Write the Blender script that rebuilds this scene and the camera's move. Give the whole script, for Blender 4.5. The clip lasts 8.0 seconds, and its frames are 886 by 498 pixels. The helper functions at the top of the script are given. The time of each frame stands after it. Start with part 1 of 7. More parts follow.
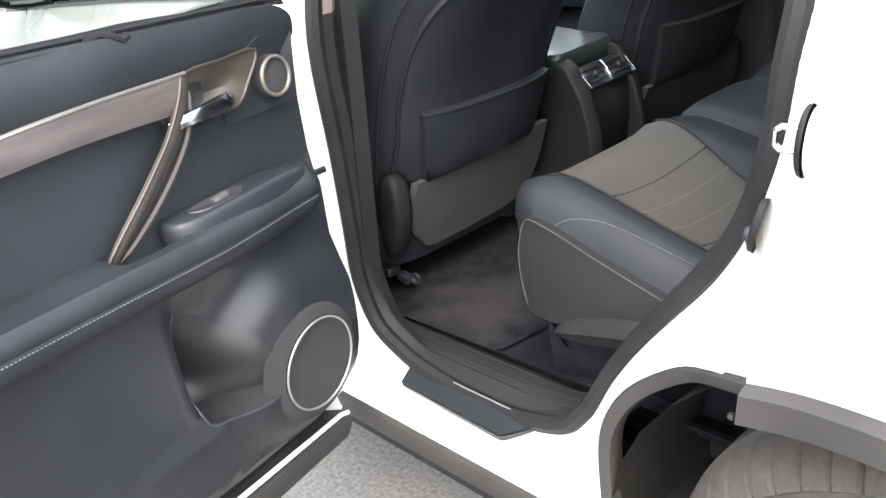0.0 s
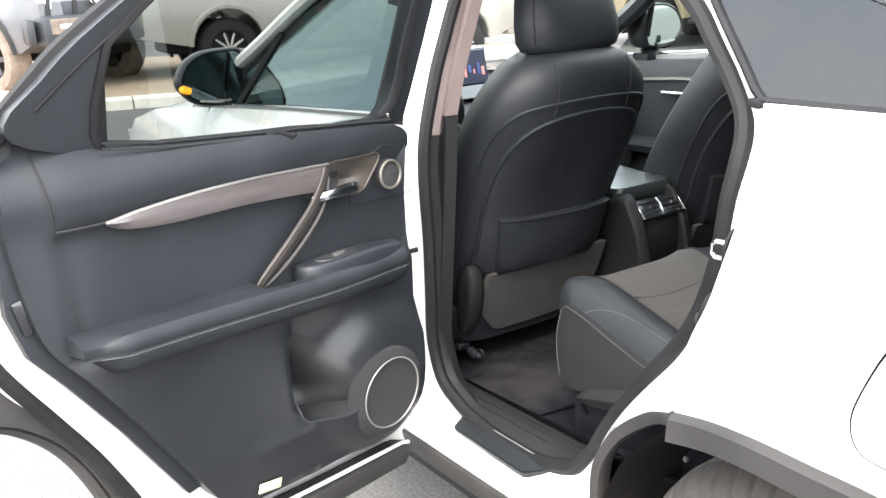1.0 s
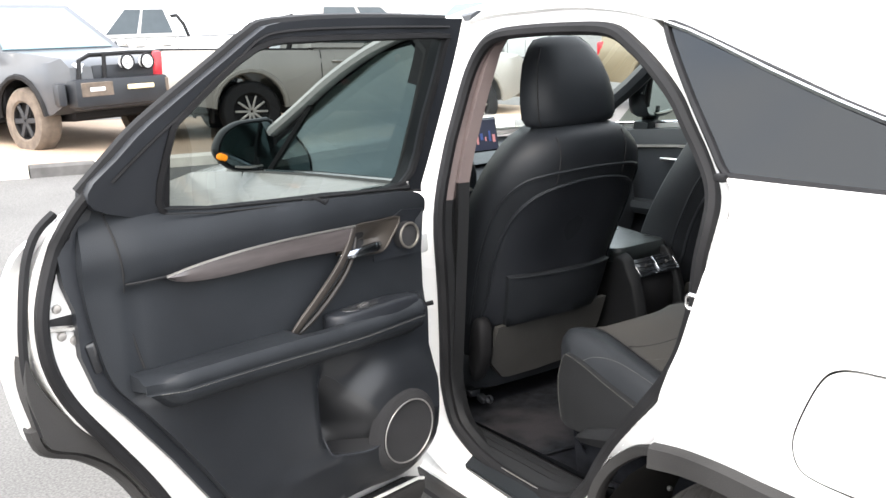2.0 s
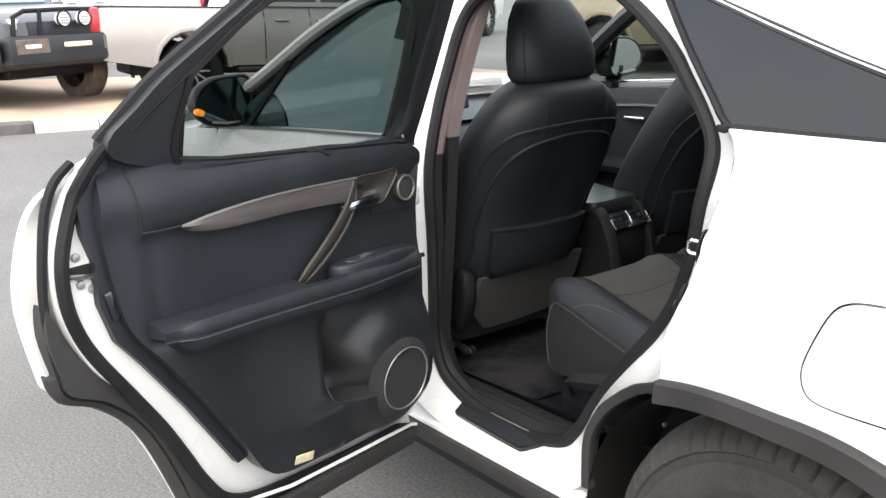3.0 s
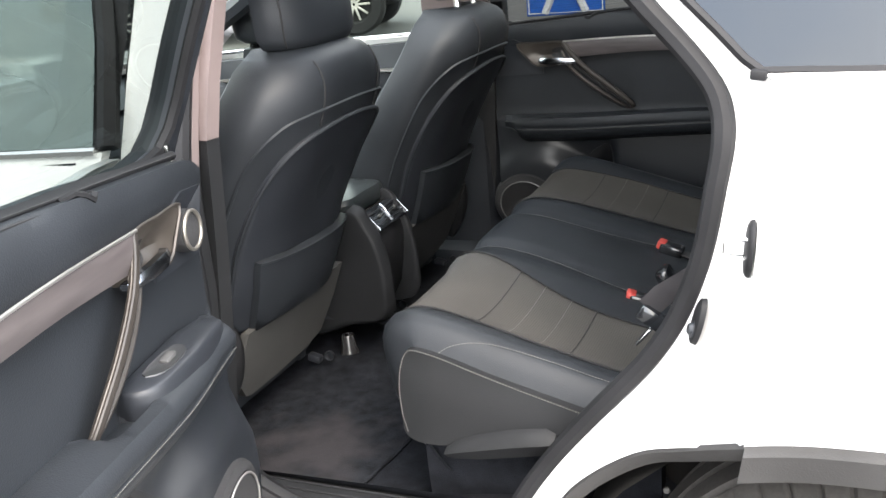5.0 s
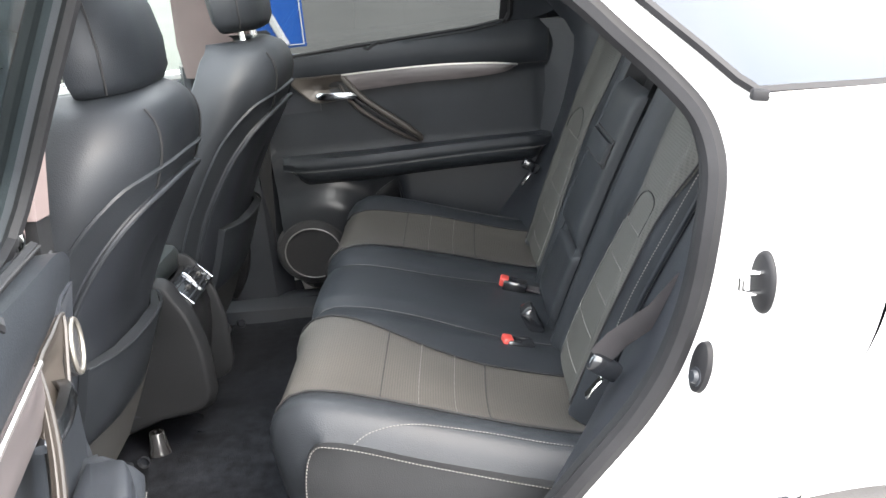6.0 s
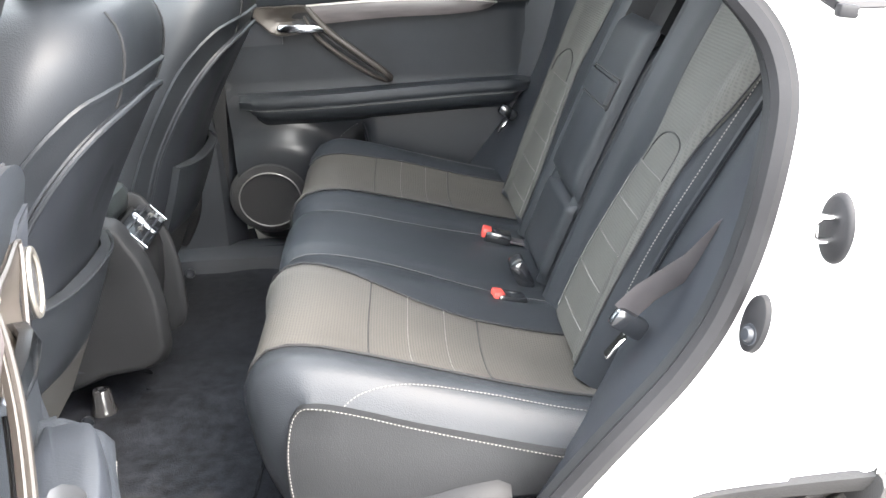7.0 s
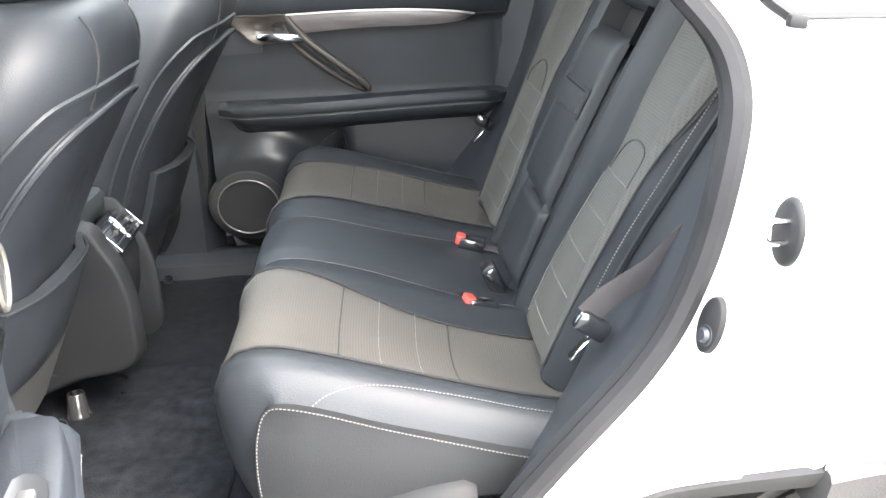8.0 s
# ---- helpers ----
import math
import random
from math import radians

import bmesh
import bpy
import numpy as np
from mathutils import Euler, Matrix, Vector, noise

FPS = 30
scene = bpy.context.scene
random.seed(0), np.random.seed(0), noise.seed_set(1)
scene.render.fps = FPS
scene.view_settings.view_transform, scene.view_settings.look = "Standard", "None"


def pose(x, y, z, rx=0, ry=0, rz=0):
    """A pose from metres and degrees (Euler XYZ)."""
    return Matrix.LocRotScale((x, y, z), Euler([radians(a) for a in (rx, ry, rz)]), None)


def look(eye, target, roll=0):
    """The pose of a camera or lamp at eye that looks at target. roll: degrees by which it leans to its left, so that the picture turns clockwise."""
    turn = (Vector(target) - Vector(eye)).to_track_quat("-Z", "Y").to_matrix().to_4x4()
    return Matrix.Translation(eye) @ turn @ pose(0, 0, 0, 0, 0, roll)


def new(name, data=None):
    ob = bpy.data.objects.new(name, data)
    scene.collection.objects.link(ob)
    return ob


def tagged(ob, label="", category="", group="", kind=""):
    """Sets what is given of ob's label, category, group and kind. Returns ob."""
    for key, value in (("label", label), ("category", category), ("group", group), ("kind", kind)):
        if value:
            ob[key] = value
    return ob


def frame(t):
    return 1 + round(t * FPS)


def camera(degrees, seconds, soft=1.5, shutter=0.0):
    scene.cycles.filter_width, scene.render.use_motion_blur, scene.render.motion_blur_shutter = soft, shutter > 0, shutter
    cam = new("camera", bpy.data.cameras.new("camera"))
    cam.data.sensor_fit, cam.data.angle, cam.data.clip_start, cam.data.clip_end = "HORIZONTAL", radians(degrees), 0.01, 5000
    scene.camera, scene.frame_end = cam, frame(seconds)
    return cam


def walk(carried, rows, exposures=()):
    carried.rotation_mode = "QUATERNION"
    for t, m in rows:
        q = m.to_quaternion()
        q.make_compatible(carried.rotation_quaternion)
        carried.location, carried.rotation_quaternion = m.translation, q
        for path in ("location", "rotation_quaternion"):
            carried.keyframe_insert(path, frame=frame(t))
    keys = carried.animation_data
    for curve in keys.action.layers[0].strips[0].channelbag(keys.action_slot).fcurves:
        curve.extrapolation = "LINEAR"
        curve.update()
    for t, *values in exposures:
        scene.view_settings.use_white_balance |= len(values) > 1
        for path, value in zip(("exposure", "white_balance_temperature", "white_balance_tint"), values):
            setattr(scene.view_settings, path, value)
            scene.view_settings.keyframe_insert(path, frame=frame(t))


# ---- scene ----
cam = camera(51.1, 8.0)
PATH = [
    (0, (1.38, -0.744, 1.336), (-0.05, 0.392, 0.521), -9.5),
    (0.5, (1.607, -0.924, 1.381), (0.112, 0.203, 0.678), -4.2),
    (1, (1.798, -0.975, 1.403), (0.179, 0.067, 0.863), -3.8),
    (1.5, (1.951, -1.011, 1.44), (0.292, 0.009, 0.983), -3.8),
    (1.7, (1.977, -1.038, 1.453), (0.317, -0.005, 1.033), -3.4),
    (2.8, (1.998, -1.241, 1.457), (0.388, -0.15, 0.993), -3.8),
    (3, (1.96, -1.246, 1.448), (0.395, -0.105, 0.946), -3.0),
    (3.5, (1.798, -1.227, 1.433), (0.275, -0.037, 0.917), -4.0),
    (4, (1.596, -1.188, 1.414), (0.226, 0.158, 0.856), -2.9),
    (4.5, (1.307, -1.17, 1.421), (0.271, 0.437, 0.835), -6.1),
    (5, (1.039, -1.087, 1.408), (0.272, 0.651, 0.781), -5.4),
    (5.2, (0.94, -1.037, 1.42), (0.309, 0.753, 0.789), -5.3),
    (6.3, (0.553, -0.909, 1.399), (0.591, 0.993, 0.783), -4.3),
    (6.5, (0.53, -0.873, 1.377), (0.582, 1.03, 0.766), -3.1),
    (7, (0.512, -0.798, 1.339), (0.591, 1.071, 0.631), -2.4),
    (7.5, (0.526, -0.816, 1.348), (0.585, 1.04, 0.606), -2.5),
    (8, (0.534, -0.825, 1.335), (0.645, 1.051, 0.651), -1.7),
]
EXPOSURES = [(0.0, 2.6), (0.5, 2.8), (1.0, 2.52), (1.5, 2.1), (1.7, 2.0), (2.8, 1.2), (3.0, 1.3), (3.5, 2.0), (4.0, 2.6), (4.5, 2.7), (5.0, 2.68), (5.2, 2.75), (6.3, 3.5), (6.5, 3.6), (7.0, 4.05), (8.0, 4.1)]
walk(cam, [(t, look(eye, target, roll)) for t, eye, target, roll in PATH], EXPOSURES)

# ---- world and light: bright, hazy daylight ----
world = bpy.data.worlds.new("hazy_sky")
scene.world = world
world.use_nodes = True
wn = world.node_tree
sky = wn.nodes.new("ShaderNodeTexSky")
sky.sky_type = 'NISHITA'
sky.sun_disc = False
sky.sun_elevation = radians(52)
sky.sun_rotation = radians(137)
sky.dust_density = 4.0
sky.air_density = 1.2
wn.nodes["Background"].inputs["Strength"].default_value = 0.222
soft_sky = wn.nodes.new("ShaderNodeHueSaturation")
soft_sky.inputs["Saturation"].default_value = 0.4
wn.links.new(sky.outputs[0], soft_sky.inputs["Color"])
haze = wn.nodes.new("ShaderNodeMix")
haze.data_type = 'RGBA'
haze.inputs[0].default_value = 0.6
wn.links.new(soft_sky.outputs[0], haze.inputs[6])
cloud_at = wn.nodes.new("ShaderNodeTexCoord")
cloud = wn.nodes.new("ShaderNodeTexNoise")
cloud.inputs["Scale"].default_value = 2.6
cloud.inputs["Detail"].default_value = 5
cloud.inputs["Distortion"].default_value = 0.4
wn.links.new(cloud_at.outputs["Generated"], cloud.inputs["Vector"])
cover = wn.nodes.new("ShaderNodeMapRange")
cover.inputs["From Min"].default_value = 0.42
cover.inputs["From Max"].default_value = 0.62
wn.links.new(cloud.outputs["Fac"], cover.inputs["Value"])
veil = wn.nodes.new("ShaderNodeMix")
veil.data_type = 'RGBA'
veil.inputs[6].default_value = (6.7, 7.3, 8.2, 1)
veil.inputs[7].default_value = (10.0, 9.4, 8.7, 1)
wn.links.new(cover.outputs[0], veil.inputs[0])
wn.links.new(veil.outputs[2], haze.inputs[7])
wn.links.new(haze.outputs[2], wn.nodes["Background"].inputs["Color"])
sun_data = bpy.data.lights.new("sun", 'SUN')
sun_data.energy = 0.6
sun_data.angle = radians(24)
sun_data.color = (1.0, 0.85, 0.70)
sun = new("sun", sun_data)
sun.matrix_world = look((3.2, -3.0, 5.6), (0, 0, 0))

# ---- materials ----
def mat(name, color, rough=0.5, metal=0.0, vary=0.12, scale=6.0, bump=0.0, bscale=200.0, bkind="noise", coat=0.0, spec=0.5, fine=0.0, island=0.0, stretch=None):
    """A surface with a slow stain, a fine grain and a relief, all in metres."""
    m = bpy.data.materials.new(name)
    m.use_nodes = True
    nt = m.node_tree
    b = nt.nodes["Principled BSDF"]
    b.inputs["Metallic"].default_value = metal
    b.inputs["Roughness"].default_value = rough
    b.inputs["Specular IOR Level"].default_value = spec
    b.inputs["Coat Weight"].default_value = coat
    b.inputs["Coat Roughness"].default_value = 0.04
    co = nt.nodes.new("ShaderNodeTexCoord")
    mp = nt.nodes.new("ShaderNodeMapping")
    if stretch:
        mp.inputs["Scale"].default_value = stretch
    geo = nt.nodes.new("ShaderNodeNewGeometry")
    nt.links.new(geo.outputs["Position"], mp.inputs["Vector"])
    n1 = nt.nodes.new("ShaderNodeTexNoise")
    n1.inputs["Scale"].default_value = scale
    n1.inputs["Detail"].default_value = 6
    nt.links.new(mp.outputs[0], n1.inputs["Vector"])
    ramp = nt.nodes.new("ShaderNodeMapRange")
    ramp.inputs["From Min"].default_value = 0.3
    ramp.inputs["From Max"].default_value = 0.7
    ramp.inputs["To Min"].default_value = 1 - vary
    ramp.inputs["To Max"].default_value = 1 + vary
    nt.links.new(n1.outputs["Fac"], ramp.inputs["Value"])
    mul = nt.nodes.new("ShaderNodeMix")
    mul.data_type = 'RGBA'
    mul.blend_type = 'MULTIPLY'
    mul.inputs[0].default_value = 1
    mul.inputs[6].default_value = (*color, 1)
    last = ramp.outputs[0]
    if fine:
        n2 = nt.nodes.new("ShaderNodeTexNoise")
        n2.inputs["Scale"].default_value = bscale
        n2.inputs["Detail"].default_value = 3
        nt.links.new(mp.outputs[0], n2.inputs["Vector"])
        r2 = nt.nodes.new("ShaderNodeMapRange")
        r2.inputs["From Min"].default_value = 0.3
        r2.inputs["From Max"].default_value = 0.7
        r2.inputs["To Min"].default_value = 1 - fine
        r2.inputs["To Max"].default_value = 1 + fine
        nt.links.new(n2.outputs["Fac"], r2.inputs["Value"])
        mm = nt.nodes.new("ShaderNodeMath")
        mm.operation = 'MULTIPLY'
        nt.links.new(last, mm.inputs[0])
        nt.links.new(r2.outputs[0], mm.inputs[1])
        last = mm.outputs[0]
    nt.links.new(last, mul.inputs[7])
    nt.links.new(mul.outputs[2], b.inputs["Base Color"])
    rr = nt.nodes.new("ShaderNodeMapRange")
    rr.inputs["To Min"].default_value = max(0.02, rough - 0.08)
    rr.inputs["To Max"].default_value = min(1.0, rough + 0.08)
    nt.links.new(n1.outputs["Fac"], rr.inputs["Value"])
    nt.links.new(rr.outputs[0], b.inputs["Roughness"])
    if bump:
        if bkind == "voronoi":
            t = nt.nodes.new("ShaderNodeTexVoronoi")
            out = "Distance"
        else:
            t = nt.nodes.new("ShaderNodeTexNoise")
            t.inputs["Detail"].default_value = 4
            out = "Fac"
        t.inputs["Scale"].default_value = bscale
        nt.links.new(mp.outputs[0], t.inputs["Vector"])
        bp = nt.nodes.new("ShaderNodeBump")
        bp.inputs["Strength"].default_value = bump
        bp.inputs["Distance"].default_value = 0.002
        nt.links.new(t.outputs[out], bp.inputs["Height"])
        nt.links.new(bp.outputs[0], b.inputs["Normal"])
    return m


def glass(name, color, rough=0.0, alpha=0.25, sky=(1, 1, 1)):
    """Tinted car glass: a thin pane that lets a share of the light through and mirrors the sky."""
    m = bpy.data.materials.new(name)
    m.use_nodes = True
    nt = m.node_tree
    for n in list(nt.nodes):
        nt.nodes.remove(n)
    out = nt.nodes.new("ShaderNodeOutputMaterial")
    tr = nt.nodes.new("ShaderNodeBsdfTransparent")
    tr.inputs["Color"].default_value = (*color, 1)
    gl = nt.nodes.new("ShaderNodeBsdfGlossy")
    gl.inputs["Roughness"].default_value = rough
    gl.inputs["Color"].default_value = (*sky, 1)
    lw = nt.nodes.new("ShaderNodeLayerWeight")
    lw.inputs["Blend"].default_value = 0.5
    fr = nt.nodes.new("ShaderNodeMath")
    fr.operation = 'POWER'
    fr.inputs[1].default_value = 4.5
    nt.links.new(lw.outputs["Facing"], fr.inputs[0])
    add = nt.nodes.new("ShaderNodeMath")
    add.inputs[1].default_value = 0.05 + alpha
    nt.links.new(fr.outputs[0], add.inputs[0])
    mx = nt.nodes.new("ShaderNodeMixShader")
    nt.links.new(add.outputs[0], mx.inputs[0])
    nt.links.new(tr.outputs[0], mx.inputs[1])
    nt.links.new(gl.outputs[0], mx.inputs[2])
    nt.links.new(mx.outputs[0], out.inputs["Surface"])
    return m


def perforated(name, base, hole):
    """Brownish grey seat fabric with close rows of fine holes."""
    m = mat(name, base, rough=0.72, vary=0.14, scale=9, bump=0.0)
    nt = m.node_tree
    b = nt.nodes["Principled BSDF"]
    geo = nt.nodes.new("ShaderNodeTexCoord")
    mp = nt.nodes.new("ShaderNodeMapping")
    mp.inputs["Scale"].default_value = (1.0, 0.75, 1.0)
    nt.links.new(geo.outputs["UV"], mp.inputs["Vector"])
    v = nt.nodes.new("ShaderNodeTexVoronoi")
    v.voronoi_dimensions = '2D'
    v.inputs["Scale"].default_value = 230
    v.inputs["Randomness"].default_value = 0.0
    nt.links.new(mp.outputs[0], v.inputs["Vector"])
    rg = nt.nodes.new("ShaderNodeMapRange")
    rg.inputs["From Min"].default_value = 0.22
    rg.inputs["From Max"].default_value = 0.38
    nt.links.new(v.outputs["Distance"], rg.inputs["Value"])
    old = b.inputs["Base Color"].links[0].from_socket
    mx = nt.nodes.new("ShaderNodeMix")
    mx.data_type = 'RGBA'
    mx.inputs[6].default_value = (*hole, 1)
    nt.links.new(rg.outputs[0], mx.inputs[0])
    nt.links.new(old, mx.inputs[7])
    nt.links.new(mx.outputs[2], b.inputs["Base Color"])
    bp = nt.nodes.new("ShaderNodeBump")
    bp.inputs["Strength"].default_value = 0.35
    bp.inputs["Distance"].default_value = 0.001
    nt.links.new(rg.outputs[0], bp.inputs["Height"])
    nt.links.new(bp.outputs[0], b.inputs["Normal"])
    return m


def glow(name, color, strength):
    m = bpy.data.materials.new(name)
    m.use_nodes = True
    b = m.node_tree.nodes["Principled BSDF"]
    b.inputs["Base Color"].default_value = (*color, 1)
    b.inputs["Emission Color"].default_value = (*color, 1)
    b.inputs["Emission Strength"].default_value = strength
    return m


WHITE = mat("white_car_paint", (0.62, 0.615, 0.60), rough=0.28, vary=0.015, scale=3, coat=0.6)
LEATHER = mat("black_leather", (0.0162, 0.0183, 0.0214), rough=0.47, vary=0.16, scale=7, bump=0.14, bscale=520, bkind="voronoi", spec=0.20)
SMOOTH_LEATHER = mat("smooth_black_leather", (0.018, 0.021, 0.022), rough=0.28, vary=0.12, scale=7, bump=0.08, bscale=520, bkind="voronoi", spec=0.4)
DOOR_PLASTIC = mat("black_door_plastic", (0.0145, 0.0162, 0.0192), rough=0.36, vary=0.16, scale=6, bump=0.08, bscale=600, spec=0.36)
SOFT = mat("black_soft_plastic", (0.016, 0.018, 0.022), rough=0.44, vary=0.16, scale=5, bump=0.16, bscale=600, spec=0.34)
HARD = mat("dark_hard_plastic", (0.019, 0.021, 0.025), rough=0.44, vary=0.16, scale=8, bump=0.12, bscale=500, spec=0.34)
GREYPL = mat("worn_grey_plastic", (0.043, 0.042, 0.040), rough=0.75, vary=0.2, scale=10, bump=0.2, bscale=350)
FABRIC = perforated("perforated_grey_brown_leather", (0.045, 0.0405, 0.0345), (0.017, 0.016, 0.0145))
FABRIC_BACK = perforated("perforated_grey_back_leather", (0.041, 0.0405, 0.036), (0.026, 0.026, 0.0235))
GREYLEATHER = mat("grey_side_leather", (0.0130, 0.0136, 0.0146), rough=0.55, vary=0.14, scale=6, bump=0.12, bscale=620, bkind="voronoi", spec=0.2)
GRAINED = mat("black_grained_plastic", (0.0125, 0.013, 0.014), rough=0.55, vary=0.16, scale=9, bump=0.15, bscale=600, spec=0.2)
CLAD = mat("grey_black_cladding", (0.028, 0.027, 0.0265), rough=0.62, vary=0.25, scale=6, bump=0.3, bscale=380, spec=0.3)
RUBBER = mat("black_rubber", (0.012, 0.012, 0.013), rough=0.55, vary=0.25, scale=12, bump=0.1, bscale=200, spec=0.16)
LINER = mat("dark_arch_liner", (0.012, 0.011, 0.010), rough=0.9, vary=0.3, scale=9, bump=0.3, bscale=200, spec=0.2)
TYRE = mat("dusty_tyre_rubber", (0.029, 0.0262, 0.0235), rough=0.85, vary=0.2, scale=30, bump=0.35, bscale=160, fine=0.2)
CARPET = mat("black_carpet", (0.0105, 0.0115, 0.0145), rough=1.0, vary=0.32, scale=36, bump=1.0, bscale=500, spec=0.1, fine=0.3)
PILE = mat("velour_mat_pile", (0.0105, 0.0115, 0.0140), rough=1.0, vary=0.32, scale=40, bump=1.0, bscale=420, spec=0.1, fine=0.3)


def worn_pile(name, base, worn, at, reach):
    """Dark velour with one trodden, paler patch of uneven outline."""
    m = mat(name, base, rough=1.0, vary=0.5, scale=34, bump=1.0, bscale=420, spec=0.1, fine=0.3)
    nt = m.node_tree
    b = nt.nodes["Principled BSDF"]
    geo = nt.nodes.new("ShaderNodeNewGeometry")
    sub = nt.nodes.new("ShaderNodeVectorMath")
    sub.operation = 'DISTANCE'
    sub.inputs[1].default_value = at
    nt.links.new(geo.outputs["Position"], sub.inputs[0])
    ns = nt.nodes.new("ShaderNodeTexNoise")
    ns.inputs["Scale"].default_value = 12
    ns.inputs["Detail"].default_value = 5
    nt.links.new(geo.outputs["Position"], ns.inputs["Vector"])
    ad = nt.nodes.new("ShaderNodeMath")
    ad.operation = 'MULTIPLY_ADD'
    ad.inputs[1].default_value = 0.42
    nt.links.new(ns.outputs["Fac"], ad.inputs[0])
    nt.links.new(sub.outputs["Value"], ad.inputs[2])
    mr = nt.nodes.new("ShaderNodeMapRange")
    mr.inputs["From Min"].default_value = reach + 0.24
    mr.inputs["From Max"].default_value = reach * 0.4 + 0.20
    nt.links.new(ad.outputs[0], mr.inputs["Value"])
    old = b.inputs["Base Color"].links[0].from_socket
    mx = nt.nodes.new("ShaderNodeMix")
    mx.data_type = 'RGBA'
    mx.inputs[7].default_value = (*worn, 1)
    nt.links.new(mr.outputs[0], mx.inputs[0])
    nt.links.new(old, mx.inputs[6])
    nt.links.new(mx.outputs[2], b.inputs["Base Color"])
    return m


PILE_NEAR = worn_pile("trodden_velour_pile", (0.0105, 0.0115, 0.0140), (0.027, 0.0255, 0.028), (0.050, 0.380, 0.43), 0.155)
CHROME = mat("chrome", (0.75, 0.75, 0.74), rough=0.14, metal=1.0, vary=0.04)
DARK_CHROME = mat("dark_chrome", (0.34, 0.36, 0.39), rough=0.2, metal=1.0, vary=0.05)
SATIN = mat("satin_silver_trim", (0.46, 0.44, 0.42), rough=0.34, metal=0.9, vary=0.08)
WOOD = mat("brown_grey_wood_trim", (0.066, 0.057, 0.057), rough=0.36, vary=0.22, scale=12, coat=0.25, stretch=(1, 1, 9))
MAUVE = mat("mauve_pillar_trim", (0.115, 0.089, 0.086), rough=0.7, vary=0.1, scale=8, bump=0.15, bscale=500)
STITCH = mat("pale_thread", (0.115, 0.112, 0.105), rough=0.8, vary=0.2, scale=300)
SEAM = mat("dark_seam", (0.008, 0.008, 0.009), rough=0.8, vary=0.1)
BELT = mat("black_seat_belt_web", (0.035, 0.032, 0.034), rough=0.75, vary=0.15, scale=40, bump=0.4, bscale=900)
RED = mat("red_buckle_plastic", (0.40, 0.045, 0.035), rough=0.45, vary=0.1)
LINING = mat("pale_roof_lining", (0.55, 0.53, 0.49), rough=0.95, vary=0.05, bump=0.2, bscale=400)
GLASS_CLEAR = glass("clear_green_glass", (0.80, 0.86, 0.83), alpha=0.02)
GLASS_TINT = glass("tinted_glass", (0.26, 0.30, 0.30), alpha=0.20, sky=(0.50, 0.62, 0.60))
GLASS_GREEN = glass("green_front_glass", (0.36, 0.41, 0.37), alpha=0.03)
GLASS_ROOF = glass("tinted_roof_glass", (0.80, 0.82, 0.81), alpha=0.02)
GLASS_DARK = glass("dark_privacy_glass", (0.05, 0.055, 0.06), alpha=0.07, sky=(0.28, 0.305, 0.335))
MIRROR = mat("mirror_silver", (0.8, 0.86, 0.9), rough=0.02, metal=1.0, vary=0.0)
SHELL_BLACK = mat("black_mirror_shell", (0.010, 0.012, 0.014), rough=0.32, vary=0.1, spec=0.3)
# mirror silver darkened in colour to imitate a dark reflection
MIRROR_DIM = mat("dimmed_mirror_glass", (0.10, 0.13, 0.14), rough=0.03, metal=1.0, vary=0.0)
BRONZE = mat("champagne_bronze_trim", (0.036, 0.031, 0.027), rough=0.42, metal=0.3, vary=0.1, scale=20)
PIANO = mat("gloss_black", (0.010, 0.011, 0.013), rough=0.16, vary=0.05, coat=0.5)
AMBER = glow("amber_indicator", (1.0, 0.30, 0.01), 0.9)
SCREEN = glow("dark_blue_screen", (0.01, 0.012, 0.03), 0.05)
SCREEN_BLUE = glow("blue_screen_marks", (0.03, 0.05, 0.16), 0.12)
SCREEN_PALE = glow("pale_screen_marks", (0.4, 0.16, 0.16), 0.12)
LABEL = mat("cream_sticker", (0.62, 0.55, 0.36), rough=0.4, vary=0.15, scale=60)

# ---- mesh helpers ----
from mathutils.geometry import delaunay_2d_cdt
from mathutils.geometry import interpolate_bezier


def part(name, bm, material, parent=None, label="", sharp=38):
    """Links a bmesh as one mesh object under a thing or a part."""
    bmesh.ops.recalc_face_normals(bm, faces=bm.faces)
    lim = radians(sharp)
    for f in bm.faces:
        f.smooth = True
    for e in bm.edges:
        if len(e.link_faces) == 2 and e.calc_face_angle(0) > lim:
            e.smooth = False
    me = bpy.data.meshes.new(name)
    bm.to_mesh(me)
    bm.free()
    me.materials.append(material)
    ob = new(name, me)
    if parent is not None:
        ob.parent = parent
    if label:
        tagged(ob, label)
    return ob


def inside(p, poly):
    x, y = p
    c = False
    n = len(poly)
    for i in range(n):
        x1, y1 = poly[i]
        x2, y2 = poly[i - 1]
        if (y1 > y) != (y2 > y) and x < (x2 - x1) * (y - y1) / (y2 - y1) + x1:
            c = not c
    return c


def smooth_line(pts, n=8, closed=True):
    """Catmull-Rom through the points, in any dimension."""
    P = [np.array(p, float) for p in pts]
    m = len(P)
    out = []
    rng = range(m) if closed else range(m - 1)
    for i in rng:
        if closed:
            a, b, c, d = P[i - 1], P[i], P[(i + 1) % m], P[(i + 2) % m]
        else:
            a, b, c, d = P[max(i - 1, 0)], P[i], P[i + 1], P[min(i + 2, m - 1)]
        for k in range(n):
            t = k / n
            out.append(0.5 * (2 * b + (c - a) * t + (2 * a - 5 * b + 4 * c - d) * t * t + (3 * b - a - 3 * c + d) * t ** 3))
    if not closed:
        out.append(P[-1])
    return out


